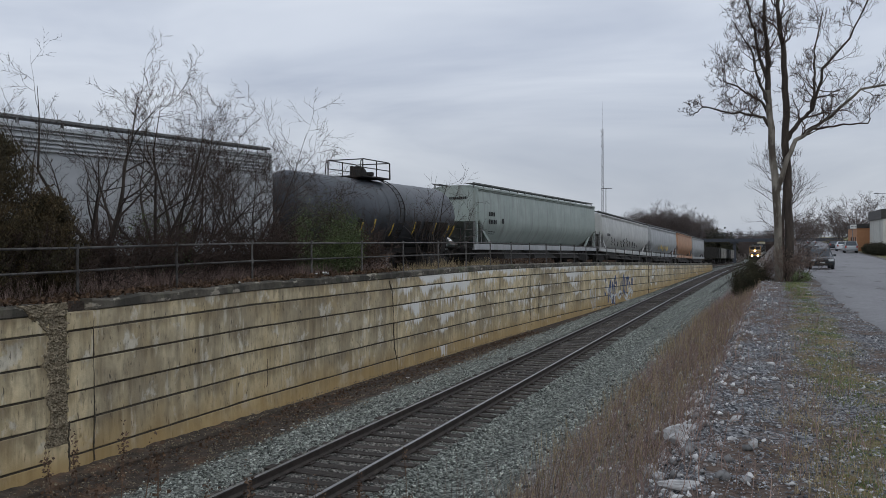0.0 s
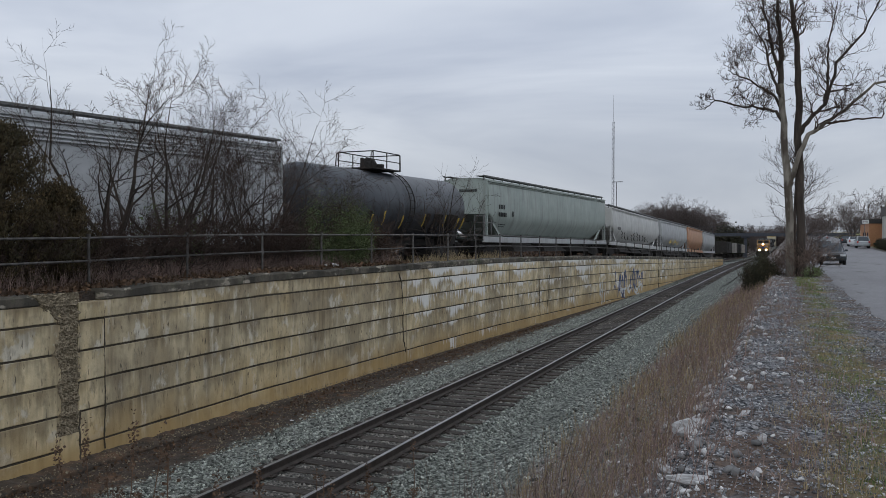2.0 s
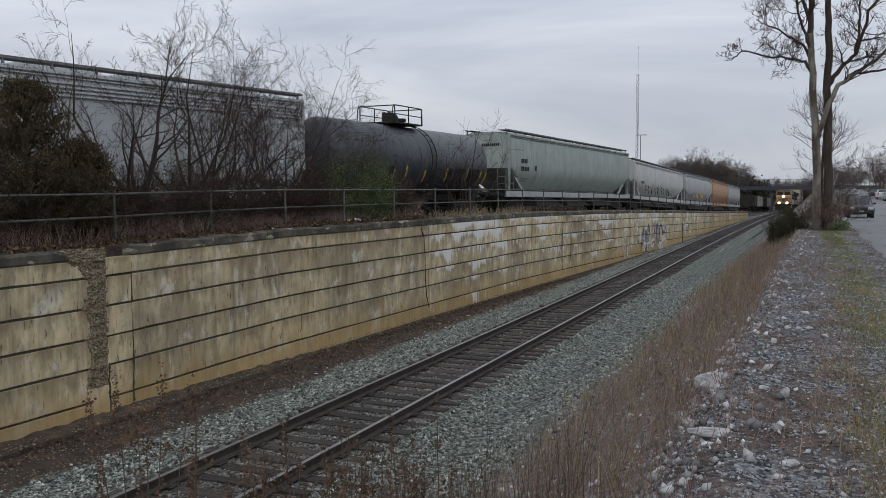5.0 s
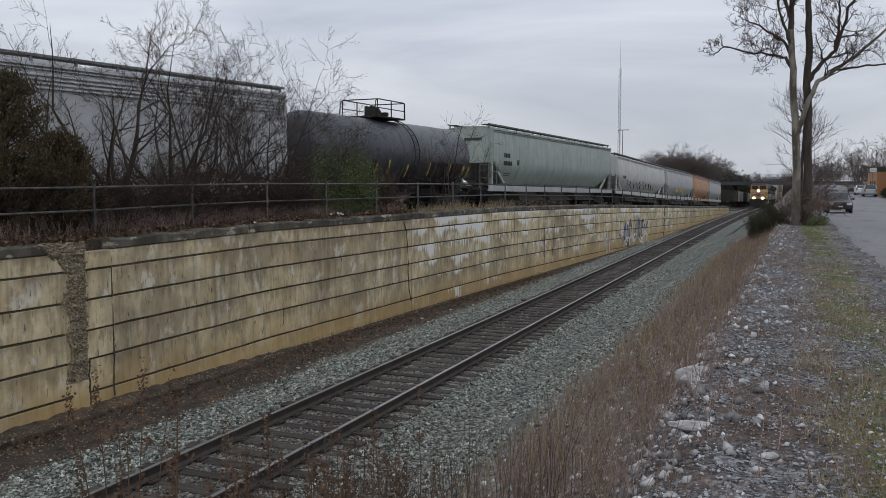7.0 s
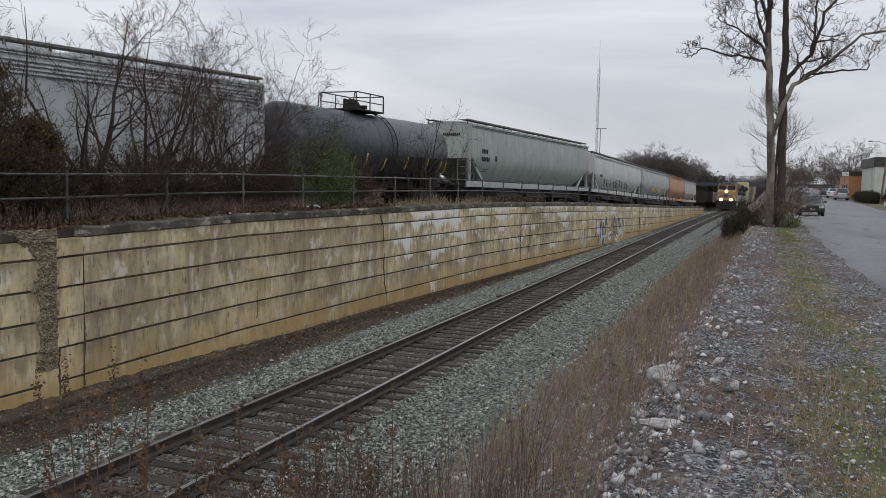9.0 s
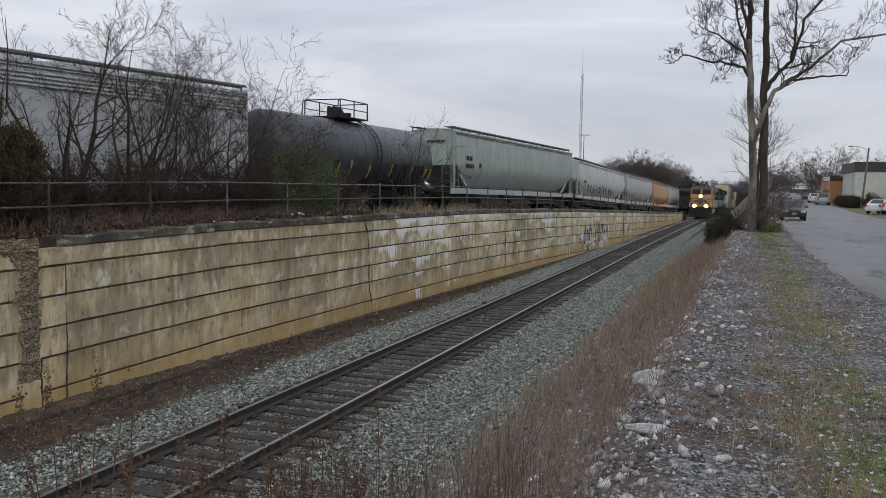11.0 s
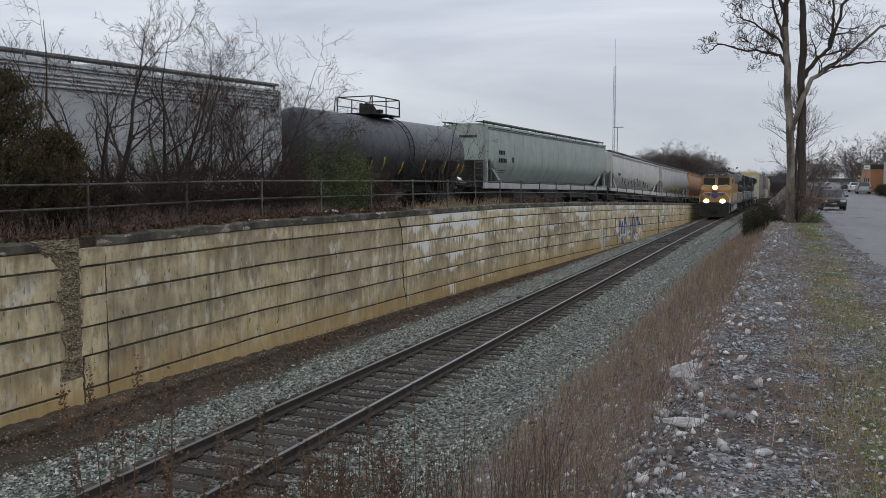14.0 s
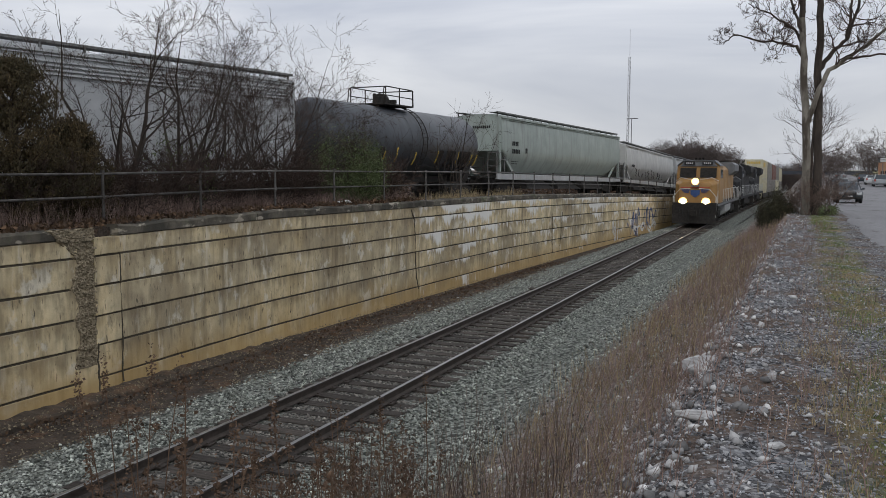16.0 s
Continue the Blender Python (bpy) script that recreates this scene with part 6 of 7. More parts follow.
def leafy_shrub(at, size, count, leaf, mat, seed, name, label, group="", twig_mat="bark_dark", ragged=0.35):
    rng = np.random.default_rng(seed)
    wood, fine = Geo(), Geo()
    for k in range(14):
        a = rng.uniform(0, 6.28)
        grow(wood, fine, (rng.normal(0, 0.1), rng.normal(0, 0.1), 0), (math.cos(a) * size[0], math.sin(a) * size[1], size[2] * rng.uniform(0.6, 1.3)), size[2] * rng.uniform(0.5, 1.0), 0.02, 0, 2, rng, kids=6)
    t = plant(name, label, "shrub", at, wood, fine, twig_mat, group=group)
    clumps = rng.normal(0, 1, (90, 3))
    clumps /= np.linalg.norm(clumps, axis=1, keepdims=True)
    clumps *= rng.uniform(0.35, 1.0, (90, 1)) ** 0.5
    clumps[:, 2] = clumps[:, 2] * 0.5 + 0.5
    pts = clumps[rng.integers(0, 90, count)] + rng.normal(0, ragged * 0.35, (count, 3))
    pts = pts * np.array(size)
    ob = leaves(pts[pts[:, 2] > 0.02], leaf, rng, "foliage", mat)
    ob.parent = t
    tagged(ob, kind="stuff")
    return t


leafy_shrub(pose(-13.5, 24.1, 2.6), (1.0, 1.55, 2.45), 30000, 0.045, "leaf_green", 61, "green_shrub", "fresh green small-leaved shrub spilling over the wall")
leafy_shrub(pose(-14.6, 17.6, 2.6), (0.9, 1.6, 2.2), 1500, 0.06, "leaf_green", 62, "green_shrub", "thin greenish shrub among bare stems")
leafy_shrub(pose(-13.5, 26.6, 2.6), (0.5, 0.8, 1.7), 2600, 0.06, "seed", 63, "dry_shrub", "dry reddish-brown shrub on the wall")
leafy_shrub(pose(-1.15, 43.0, 0.75), (0.85, 1.1, 2.05), 60000, 0.04, "evergreen", 64, "evergreen_bush", "dark drooping evergreen bush on the bank")
for k, (x, y, h) in enumerate(((-0.3, 43.4, 0.9), (0.7, 43.0, 1.5), (1.0, 44.2, 1.5), (0.3, 41.9, 1.3), (-0.1, 42.6, 1.0), (0.5, 44.0, 1.8))):
    bare_shrub(pose(x, y, float(ground_z(x, y))), 9, h, 160 + k, (0, 0), 3, 5, 0.014, "brown leafless brush round the tree foot", 0.5, "brush round the tree", 0.006, "stem_dark")
leafy_shrub(pose(1.0, 41.5, 2.05), (0.45, 1.2, 0.5), 1500, 0.045, "leaf_green", 67, "green_shrub", "low green weeds beside the tree")


def cedar(at, height, radius, seed, label):
    rng = np.random.default_rng(seed)
    wood, fine = Geo(), Geo()
    wood.tube([(0, 0, -0.2), (0.05, 0, height * 0.5), (0, 0.05, height)], [0.11, 0.07, 0.02], 8)
    pts = []
    for k in range(260):
        h = rng.uniform(0.03, 1.0)
        reach = radius * (1 - h) ** 0.6 * rng.uniform(0.55, 1.1) + 0.12
        a = rng.uniform(0, 6.28)
        base = np.array((0, 0, h * height))
        tip = base + np.array((math.cos(a) * reach, math.sin(a) * reach, reach * rng.uniform(0.3, 0.9)))
        fine.tube([base, (base + tip) / 2 + (0, 0, -0.05), tip], [0.014, 0.009, 0.004], 3, caps=False)
        q = rng.uniform(0.35, 1.05, (210, 1))
        pts.append(base + (tip - base) * q + rng.normal(0, 0.055, (210, 3)))
    t = plant("cedar_tree", label, "tree", at, wood, fine, "bark_dark")
    sprays = leaves(np.concatenate(pts), 0.034, rng, "sprays", "cedar", -0.8)
    sprays.parent = t
    tagged(sprays, kind="stuff")


cedar(pose(-14.1, 12.0, 2.5), 3.45, 1.5, 71, "dark brownish-green cedar behind the railing")
cedar(pose(-14.4, 10.3, 2.5), 3.0, 1.5, 72, "dark brownish-green cedar behind the railing")


cedar(pose(-13.8, 13.1, 2.5), 2.3, 0.95, 73, "low brownish-green cedar behind the railing")


# ---- brush behind the parked cars ----
rng = np.random.default_rng(170)
wood, fine = Geo(), Geo()
for k in range(420):
    y = rng.uniform(6, 150)
    x = float(siding_x(y)) - 4.5 - rng.uniform(0, 3.5)
    a = rng.uniform(0, 6.28)
    grow(fine, fine, (x, y, float(siding_z(y)) - 0.5), (math.cos(a) * 0.5, math.sin(a) * 0.5, 1), rng.uniform(1.2, 2.2), 0.03, 1, 3, rng, kids=6, spread=0.9, thin=0.014)
tagged(fine.put("far_brush", "twig"), "dark leafless brush behind the parked cars", "brush", kind="stuff")
y = rng.uniform(6, 150, 26000)
x = siding_x(y) - 4.3 - rng.uniform(0, 4, len(y))
z = siding_z(y) - 0.4 + rng.uniform(0, 1, len(y)) ** 1.3 * 1.5
tagged(leaves(np.stack([x, y, z], 1), 0.16, rng, "far_brush_leaves", "seed"), "dead brown leaves on the brush", "brush", kind="stuff")


# ---- the twin-stemmed tree by the road ----
def limb_tree():
    rng = np.random.default_rng(81)
    wood, fine, pale = Geo(), Geo(), Geo()

    def limb(points, r0, r1, kids, length, level_geo, twig_depth=3, lift=0.3):
        p = np.array([(x, y, z) for x, y, z in points], float)
        q = np.linspace(0, len(p) - 1, (len(p) - 1) * 4 + 1)
        path = np.stack([np.interp(q, range(len(p)), p[:, k]) for k in range(3)], 1)
        path[1:-1] += rng.normal(0, 0.03, (len(path) - 2, 3))
        rad = np.linspace(r0, r1, len(path))
        level_geo.tube(path, rad, 10 if r0 > 0.12 else 6, caps=False)
        for k in range(kids):
            i = int(rng.uniform(0.25, 0.99) * (len(path) - 1))
            d = path[min(i + 1, len(path) - 1)] - path[max(i - 1, 0)]
            d /= np.linalg.norm(d) + 1e-9
            o = rng.normal(0, 1, 3)
            grow(fine, fine, path[i], d * 0.5 + o * 0.75 + np.array((0, 0, 0.35)), length * rng.uniform(0.5, 1.2), max(0.014, rad[i] * 0.4), 1, twig_depth + 1, rng, lift=lift, wander=0.3, kids=4, spread=0.9, shrink=0.66, thin=0.009)

    limb([(-0.30, 0, -0.2), (-0.40, 0, 3.4), (-0.58, 0, 6.4), (-0.78, 0, 8.9)], 0.20, 0.14, 0, 1, pale)
    limb([(0.16, 0.1, -0.2), (0.10, 0.1, 3.5), (0.03, 0.1, 6.4), (-0.05, 0, 8.9)], 0.21, 0.15, 0, 1, wood)
    limb([(-0.05, 0, 8.9), (-0.12, 0.1, 11), (-0.4, 0.1, 13.2), (-0.3, 0, 16)], 0.15, 0.05, 16, 1.6, wood)
    limb([(-0.78, 0, 8.9), (-0.75, 0, 10.2), (-0.95, 0.1, 12), (-0.9, 0.2, 14.5)], 0.14, 0.045, 16, 1.6, wood)
    limb([(-0.7, 0, 9.1), (-1.1, 0.1, 10.4), (-1.5, 0.1, 12.2), (-1.9, 0, 14)], 0.10, 0.03, 14, 1.4, wood)
    limb([(-0.35, 0, 4.2), (-0.05, -0.25, 5.4), (0.4, -0.2, 6.5), (1.15, 0, 7.0), (2.1, 0.1, 7.7), (3.1, 0.1, 8.7), (4.9, 0.2, 8.9), (6.0, 0.1, 8.5)], 0.13, 0.025, 20, 1.5, pale)
    limb([(1.15, 0, 7.0), (2.0, -0.2, 7.05), (3.4, -0.3, 7.1), (3.55, -0.3, 7.9)], 0.06, 0.02, 4, 0.8, fine)
    limb([(0.0, 0.1, 6.5), (0.5, 0.2, 7.3), (1.1, 0.2, 7.9), (1.6, 0.1, 9.7), (2.7, 0, 11.0), (3.4, 0, 12.6)], 0.12, 0.03, 18, 1.5, wood)
    limb([(1.1, 0.2, 7.9), (1.25, 0.2, 9.2), (1.2, 0.1, 10.6), (1.6, 0.2, 12.5)], 0.08, 0.02, 12, 1.3, wood)
    limb([(-0.6, 0, 7.0), (-0.95, -0.1, 7.6), (-1.5, -0.1, 7.8), (-2.6, 0, 8.0), (-3.7, 0.1, 8.3), (-4.15, 0.1, 7.9)], 0.085, 0.02, 20, 0.95, wood)
    limb([(-0.6, 0, 7.5), (-1.1, 0.1, 8.4), (-1.7, 0.2, 8.9), (-2.6, 0.1, 9.4), (-3.1, 0.1, 9.7)], 0.075, 0.02, 20, 1.0, wood)
    limb([(-0.7, 0, 8.2), (-1.2, -0.2, 9.4), (-1.5, -0.2, 10.8), (-2.3, -0.2, 12.2)], 0.08, 0.02, 16, 1.3, wood)
    t = thing("twin_trunk_tree", "tall leafless twin-trunked tree with mottled bark", "tree", pose(0.36, 42.4, 2.05))
    pale.put("trunk", "bark_pale", t, smooth=True)
    wood.put("trunk", "bark_dark", t, smooth=True)
    fine.put("crown", "twig", t)
    return t


limb_tree()
rng = np.random.default_rng(83)
wood, fine = Geo(), Geo()
wood.tube([(0, 0, -0.2), (0, 0, 3), (0.1, 0, 6.5)], [0.09, 0.07, 0.02], 7)
for k in range(46):
    a = rng.uniform(0, 6.28)
    z = rng.uniform(0.7, 6.0)
    grow(fine, fine, (0, 0, z), (math.cos(a), math.sin(a), 0.75), (2.5 - 0.2 * z) * rng.uniform(0.6, 1.1), 0.02, 1, 3, rng, lift=0.3, wander=0.2, kids=5, spread=0.7)
plant("young_tree", "slender leafless young tree with upswept twigs", "tree", pose(0.25, 45.6, 2.0), wood, fine, "bark_dark")


# ---- distant woods ----
def wood_tree(seed, height):
    rng = np.random.default_rng(seed)
    w, f = Geo(), Geo()
    for k in range(3):
        grow(w, f, (rng.normal(0, 0.2), rng.normal(0, 0.2), 0), (rng.normal(0, 0.28), rng.normal(0, 0.28), 1), height * rng.uniform(0.75, 1.0), height * 0.022, 0, 4, rng, lift=0.10, wander=0.16, kids=6, spread=1.0, shrink=0.60, start=0.3, tip=0.2, thin=0.02)
    t = thing("woodland_tree", "bare grey-brown woodland tree", "tree", pose(0, 0, -50), "distant woods")
    # trunk and crown both wear the colour lightened for haze
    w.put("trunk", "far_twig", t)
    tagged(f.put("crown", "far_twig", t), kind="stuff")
    return t


kinds = [wood_tree(90 + k, 12.0) for k in range(4)]
rng = np.random.default_rng(95)


def wood_at(k, x, y, z, s):
    c = copy_thing(kinds[k % 4], pose(x, y, z, 0, 0, rng.uniform(0, 360)))
    c.scale = (s, s, s)
    return c


for k in range(34):
    q = k / 33
    wood_at(k, -45 + 24 * q + rng.normal(0, 1.2), 290 + 20 * q + rng.normal(0, 8), 1.5 - 3 * q, float(np.interp(q, [0, 0.35, 0.8, 1], [0.85, 0.98, 0.9, 0.62])) * rng.uniform(0.85, 1.08))
for k in range(44):
    wood_at(k, rng.uniform(-22, 3), 330 + rng.uniform(0, 60), -3, rng.uniform(0.45, 0.75))
for k in range(40):
    wood_at(k, 6 + rng.uniform(0, 38), 300 + rng.uniform(0, 70), 3, rng.uniform(0.4, 0.6))
for k, (x, y, s) in enumerate(((13.4, 176, 0.7), (11.4, 181, 0.58), (15.8, 184, 0.68), (24, 200, 0.6), (33, 192, 0.65), (40, 190, 0.7), (8, 225, 0.5), (3.5, 215, 0.42), (1.0, 64, 0.3))):
    wood_at(k, x, y, float(road_z(y)) - 0.1, s)
for t in kinds:
    for o in (*t.children_recursive, t):
        bpy.data.objects.remove(o)
for k, (x, y, s) in enumerate(((10.3, 128, 1.0), (10.5, 126.5, 0.9), (10.4, 125, 1.0), (10.7, 123.6, 1.05), (10.9, 122.3, 0.95), (12.6, 121, 1.25), (10.2, 130, 0.9), (10.0, 133, 0.9))):
    leafy_shrub(pose(x + 1.9, y, float(road_z(y)) + 0.05), (0.95 * s, 1.0 * s, 1.45 * s), 5000, 0.09, "needle", 200 + k, "hedge_bush", "clipped dark green hedge bush by the building", "hedge")
leafy_shrub(pose(-17.5, 262, -2.6), (3.5, 3.0, 8.5), 2500, 0.6, "needle", 220, "evergreen_tree", "dark evergreen tree beyond the footbridge")
leafy_shrub(pose(-14.2, 266, -2.6), (3.0, 3.0, 7.5), 2000, 0.6, "needle", 221, "evergreen_tree", "dark evergreen tree beyond the footbridge")


# ---- loose stones ----
STONE_V = np.array([(1, 0, 0), (-1, 0, 0), (0, 1, 0), (0, -1, 0), (0, 0, 1), (0, 0, -1)], float)
STONE_F = np.array([(0, 2, 4), (2, 1, 4), (1, 3, 4), (3, 0, 4), (2, 0, 5), (1, 2, 5), (3, 1, 5), (0, 3, 5)])


def stones(xy, z, size, rng, name, mat, label, flat=0.7, category="stones", kind="stuff"):
    n = len(xy)
    v = STONE_V[None] * rng.uniform(0.55, 1.25, (n, 6, 1)) + rng.normal(0, 0.13, (n, 6, 3))
    a = rng.uniform(0, 6.28, n)
    tilt = rng.normal(0, 0.5, n)
    c, s = np.cos(a)[:, None], np.sin(a)[:, None]
    ct, st = np.cos(tilt)[:, None], np.sin(tilt)[:, None]
    v[:, :, 2] *= flat
    y2, z2 = v[:, :, 1] * ct - v[:, :, 2] * st, v[:, :, 1] * st + v[:, :, 2] * ct
    x3, y3 = v[:, :, 0] * c - y2 * s, v[:, :, 0] * s + y2 * c
    v = np.stack([x3, y3, z2], 2) * (size[:, None, None] / 2)
    v += np.concatenate([xy, (z + size * 0.12)[:, None]], 1)[:, None]
    ob = batch(v, STONE_F, name, mat)
    return tagged(ob, label, category, kind=kind)


def bumpy(x, y):
    z = ground_z(x, y)
    k = (x > -5.2) & (x < 1.7)
    if np.any(k):
        extra = np.array([relief(a, b) for a, b in zip(x, y)])
        z = z + np.where(k, extra, 0)
    return z


rng = np.random.default_rng(301)


def near_y(n, lo, hi, power=2.0):
    """More pieces towards the near end."""
    return lo + (hi - lo) * rng.uniform(0, 1, n) ** power


y = near_y(105000, 5.5, 66, 1.6)
x = rng.uniform(-10.3, -3.6, len(y)) + rng.normal(0, 0.15, len(y))
d = np.abs(x - track_x(y))
keep = ~((d > 0.66) & (d < 0.86)) & ~((d < 1.25) & (np.abs(((y + 3) / 0.53 + 0.5) % 1 - 0.5) < 0.24) & (rng.uniform(0, 1, len(y)) < 0.96))
keep &= (x < -4.4) | (rng.uniform(0, 1, len(y)) < 0.5)
x, y = x[keep], y[keep]
inside = np.abs(x - track_x(y)) < 1.3
for part_of, mat, label in ((~inside, "stone", "loose grey-green crushed ballast stones"), (inside, "stone_dark", "oily brown ballast stones between the rails")):
    a, c = x[part_of], y[part_of]
    stones(np.stack([a, c], 1), ground_z(a, c) + (-0.008 if mat == "stone_dark" else 0.0), 0.028 + 0.06 * rng.uniform(0, 1, len(a)) ** 1.6, rng, "ballast_stones", mat, label)

y = near_y(7000, 7, 40, 1.4)
x = wall_u(y) + 0.1 + rng.uniform(0, 2.0, len(y))
stones(np.stack([x, y], 1), ground_z(x, y) + np.where(x < wall_u(y) + 0.6, 0.1, 0.0), 0.015 + 0.05 * rng.uniform(0, 1, len(x)) ** 2, rng, "wall_foot_debris", "rubble", "broken concrete crumbs along the wall's foot")
# shoulder gravel and limestone lumps
y = near_y(60000, 2.2, 34, 1.9)
x = rng.uniform(-1.3, 2.3, len(y))
stones(np.stack([x, y], 1), bumpy(x, y), 0.01 + 0.028 * rng.uniform(0, 1, len(x)) ** 1.5, rng, "shoulder_gravel", "blue_gravel", "loose blue-grey gravel on the road shoulder", 0.55)
y = near_y(9000, 3.0, 45, 1.6)
x = rng.uniform(-1.0, 1.8, len(y))
stones(np.stack([x, y], 1), bumpy(x, y), 0.012 + 0.05 * rng.uniform(0, 1, len(x)) ** 3, rng, "pale_gravel", "white_stone", "scattered pale limestone chips", 0.5)
y = near_y(7500, 3.5, 46, 1.3)
x = -1.0 + rng.normal(0, 0.42, len(y))
stones(np.stack([x, y], 1), bumpy(x, y), 0.015 + 0.11 * rng.uniform(0, 1, len(y)) ** 4, rng, "bank_riprap", "white_stone", "pale limestone rubble along the bank's crest", 0.7)
y = near_y(2400, 4.0, 30, 1.3)
x = -5.2 + 3.4 * rng.uniform(0, 1, len(y))
stones(np.stack([x, y], 1), bumpy(x, y), 0.03 + 0.10 * rng.uniform(0, 1, len(y)) ** 2, rng, "bank_stones", "stone", "grey stones strewn down the bank", 0.7)


def boulder(x, y, size, seed, squash=(1, 1, 0.7), mat="white_stone", label="pale angular limestone boulder"):
    bm = bmesh.new()
    bmesh.ops.create_icosphere(bm, subdivisions=3, radius=0.5)
    for v in bm.verts:
        k = 1 + 0.35 * noise.noise(v.co * 2.2 + Vector((seed, 0, 0))) + 0.12 * noise.noise(v.co * 6 + Vector((0, seed, 0)))
        v.co = Vector([(round(c * k * 5 + 0.5) - 0.5) / 5 * 0.5 + c * k * 0.5 for c in v.co])
        v.co = Vector((v.co.x * squash[0], v.co.y * squash[1], v.co.z * squash[2])) * size
    me = bpy.data.meshes.new("boulder")
    bm.to_mesh(me)
    bm.free()
    me.materials.append(M[mat])
    ob = new("boulder", me)
    ob.matrix_basis = pose(x, y, float(ground_z(x, y)) + relief(x, y) + size * 0.12, 0, 0, seed * 37)
    return tagged(ob, label, "rock", "boulders")


for k, (x, y, s) in enumerate(((-0.78, 7.7, 0.30), (-0.95, 9.1, 0.26), (-0.82, 9.6, 0.3), (-0.8, 6.4, 0.22), (-0.86, 10.6, 0.24), (-1.1, 8.4, 0.2), (-1.3, 5.2, 0.24), (-1.5, 4.6, 0.22), (-1.0, 12.4, 0.3), (-0.9, 14.5, 0.26),
                               (-1.2, 18.0, 0.34), (-1.0, 22.0, 0.3), (-0.9, 27.0, 0.36), (-1.1, 33.0, 0.4), (-0.9, 38.0, 0.4), (-1.6, 6.6, 0.16), (-0.35, 7.4, 0.12), (-0.1, 5.3, 0.12), (-0.55, 4.4, 0.12))):
    boulder(x, y, s * (0.95 if k == 0 else 0.5), k + 1, (1.2, 0.8 + 0.5 * (k % 3), 0.6))
boulder(-1.95, 4.0, 0.42, 60, (1, 1, 0.7), "rubble", "brown weathered stump-like rock in the weeds")
boulder(-0.58, 5.8, 0.2, 61, (0.45, 1.7, 0.35), "white_stone", "long pale slab half buried at the bank's edge")


# ---- dry stems, grass and weeds ----
def stems(xy, z, height, lean, r, rng, name, mat, label, bend=0.25, category="dry weeds", wind=(0, 0)):
    n = len(xy)
    r = np.broadcast_to(np.asarray(r, float), (n,))
    a = rng.uniform(0, 6.28, n)
    tilt = rng.normal(0, lean, n)
    top = np.stack([np.cos(a) * tilt + wind[0], np.sin(a) * tilt + wind[1], np.ones(n)], 1)
    top /= np.linalg.norm(top, axis=1, keepdims=True)
    base = np.concatenate([xy, (z - 0.03)[:, None]], 1)
    rings = []
    for q, w in ((0, 1.0), (0.5, 0.75), (1.0, 0.3)):
        c = base + top * (height * q)[:, None]
        c[:, :2] += (rng.normal(0, 1, (n, 2)) * bend * 0.3 * (height * q * q)[:, None])
        for k in range(3):
            t = k * 2.094 + a
            rings.append(c + np.stack([np.cos(t), np.sin(t), np.zeros(n)], 1) * (r * w)[:, None])
    v = np.stack(rings, 1)
    f = [(i * 3 + k, i * 3 + (k + 1) % 3, i * 3 + 3 + (k + 1) % 3, i * 3 + 3 + k) for i in range(2) for k in range(3)]
    return tagged(batch(v, f, name, mat), label, category, kind="stuff"), base, top


def clumped(n, box, clumps, sigma, power=1.4):
    cy = near_y(clumps, box[2], box[3], power)
    cx = rng.uniform(box[0], box[1], clumps)
    i = rng.integers(0, clumps, n)
    return cx[i] + rng.normal(0, sigma, n), cy[i] + rng.normal(0, sigma * 1.3, n)


x, y = clumped(10000, (-3.0, -0.85, 4.0, 52), 620, 0.22)
k = (x < -0.55) & (y > 3.6) & ((x > np.where(y < 8, -2.4, -2.7)) | (rng.uniform(0, 1, len(x)) < 0.45))
x, y = x[k], y[k]
far = 1 + y / 25
stems(np.stack([x, y], 1), bumpy(x, y), rng.uniform(0.12, 0.62, len(x)), 0.75, 0.0022 * far * rng.uniform(0.7, 1.2, len(x)), rng, "dry_stems", "stem", "dense reddish-brown dry stems on the bank", wind=(0.28, 0.1))
x, y = clumped(2600, (-3.2, -1.0, 3.6, 40), 320, 0.22, 1.4)
stems(np.stack([x, y], 1), bumpy(x, y), rng.uniform(0.2, 0.6, len(x)), 0.4, 0.003 * (1 + y / 25), rng, "pale_stems", "straw", "pale broken straw among the weeds")
x, y = clumped(700, (-0.9, 0.9, 4.0, 34), 130, 0.12, 1.5)
stems(np.stack([x, y], 1), bumpy(x, y), rng.uniform(0.06, 0.28, len(x)), 0.3, 0.003 * (1 + y / 25), rng, "shoulder_weeds", "stem", "sparse dry weeds on the gravel shoulder")
x, y = clumped(16000, (0.42, 0.95, 4.2, 46), 300, 0.12, 1.3)
stems(np.stack([x, y], 1), bumpy(x, y), rng.uniform(0.02, 0.07, len(x)), 0.6, 0.0035 * (1 + y / 18), rng, "verge_grass", "grass", "tufts of fresh green grass along the road edge", category="grass")
x, y = clumped(6000, (0.1, 1.0, 3.5, 22), 120, 0.13, 1.2)
stems(np.stack([x, y], 1), bumpy(x, y), rng.uniform(0.04, 0.10, len(x)), 0.6, 0.004, rng, "verge_grass", "straw", "tufts of dry grass on the shoulder", category="grass")
x, y = clumped(900, (-3.6, -1.5, 3.2, 6.6), 120, 0.10, 1.0)
stems(np.stack([x, y], 1), bumpy(x, y), rng.uniform(0.5, 1.25, len(x)), 0.16, np.full(len(x), 0.0032), rng, "dead_stems", "stem_dark", "thin tall dead stems on the lower bank")
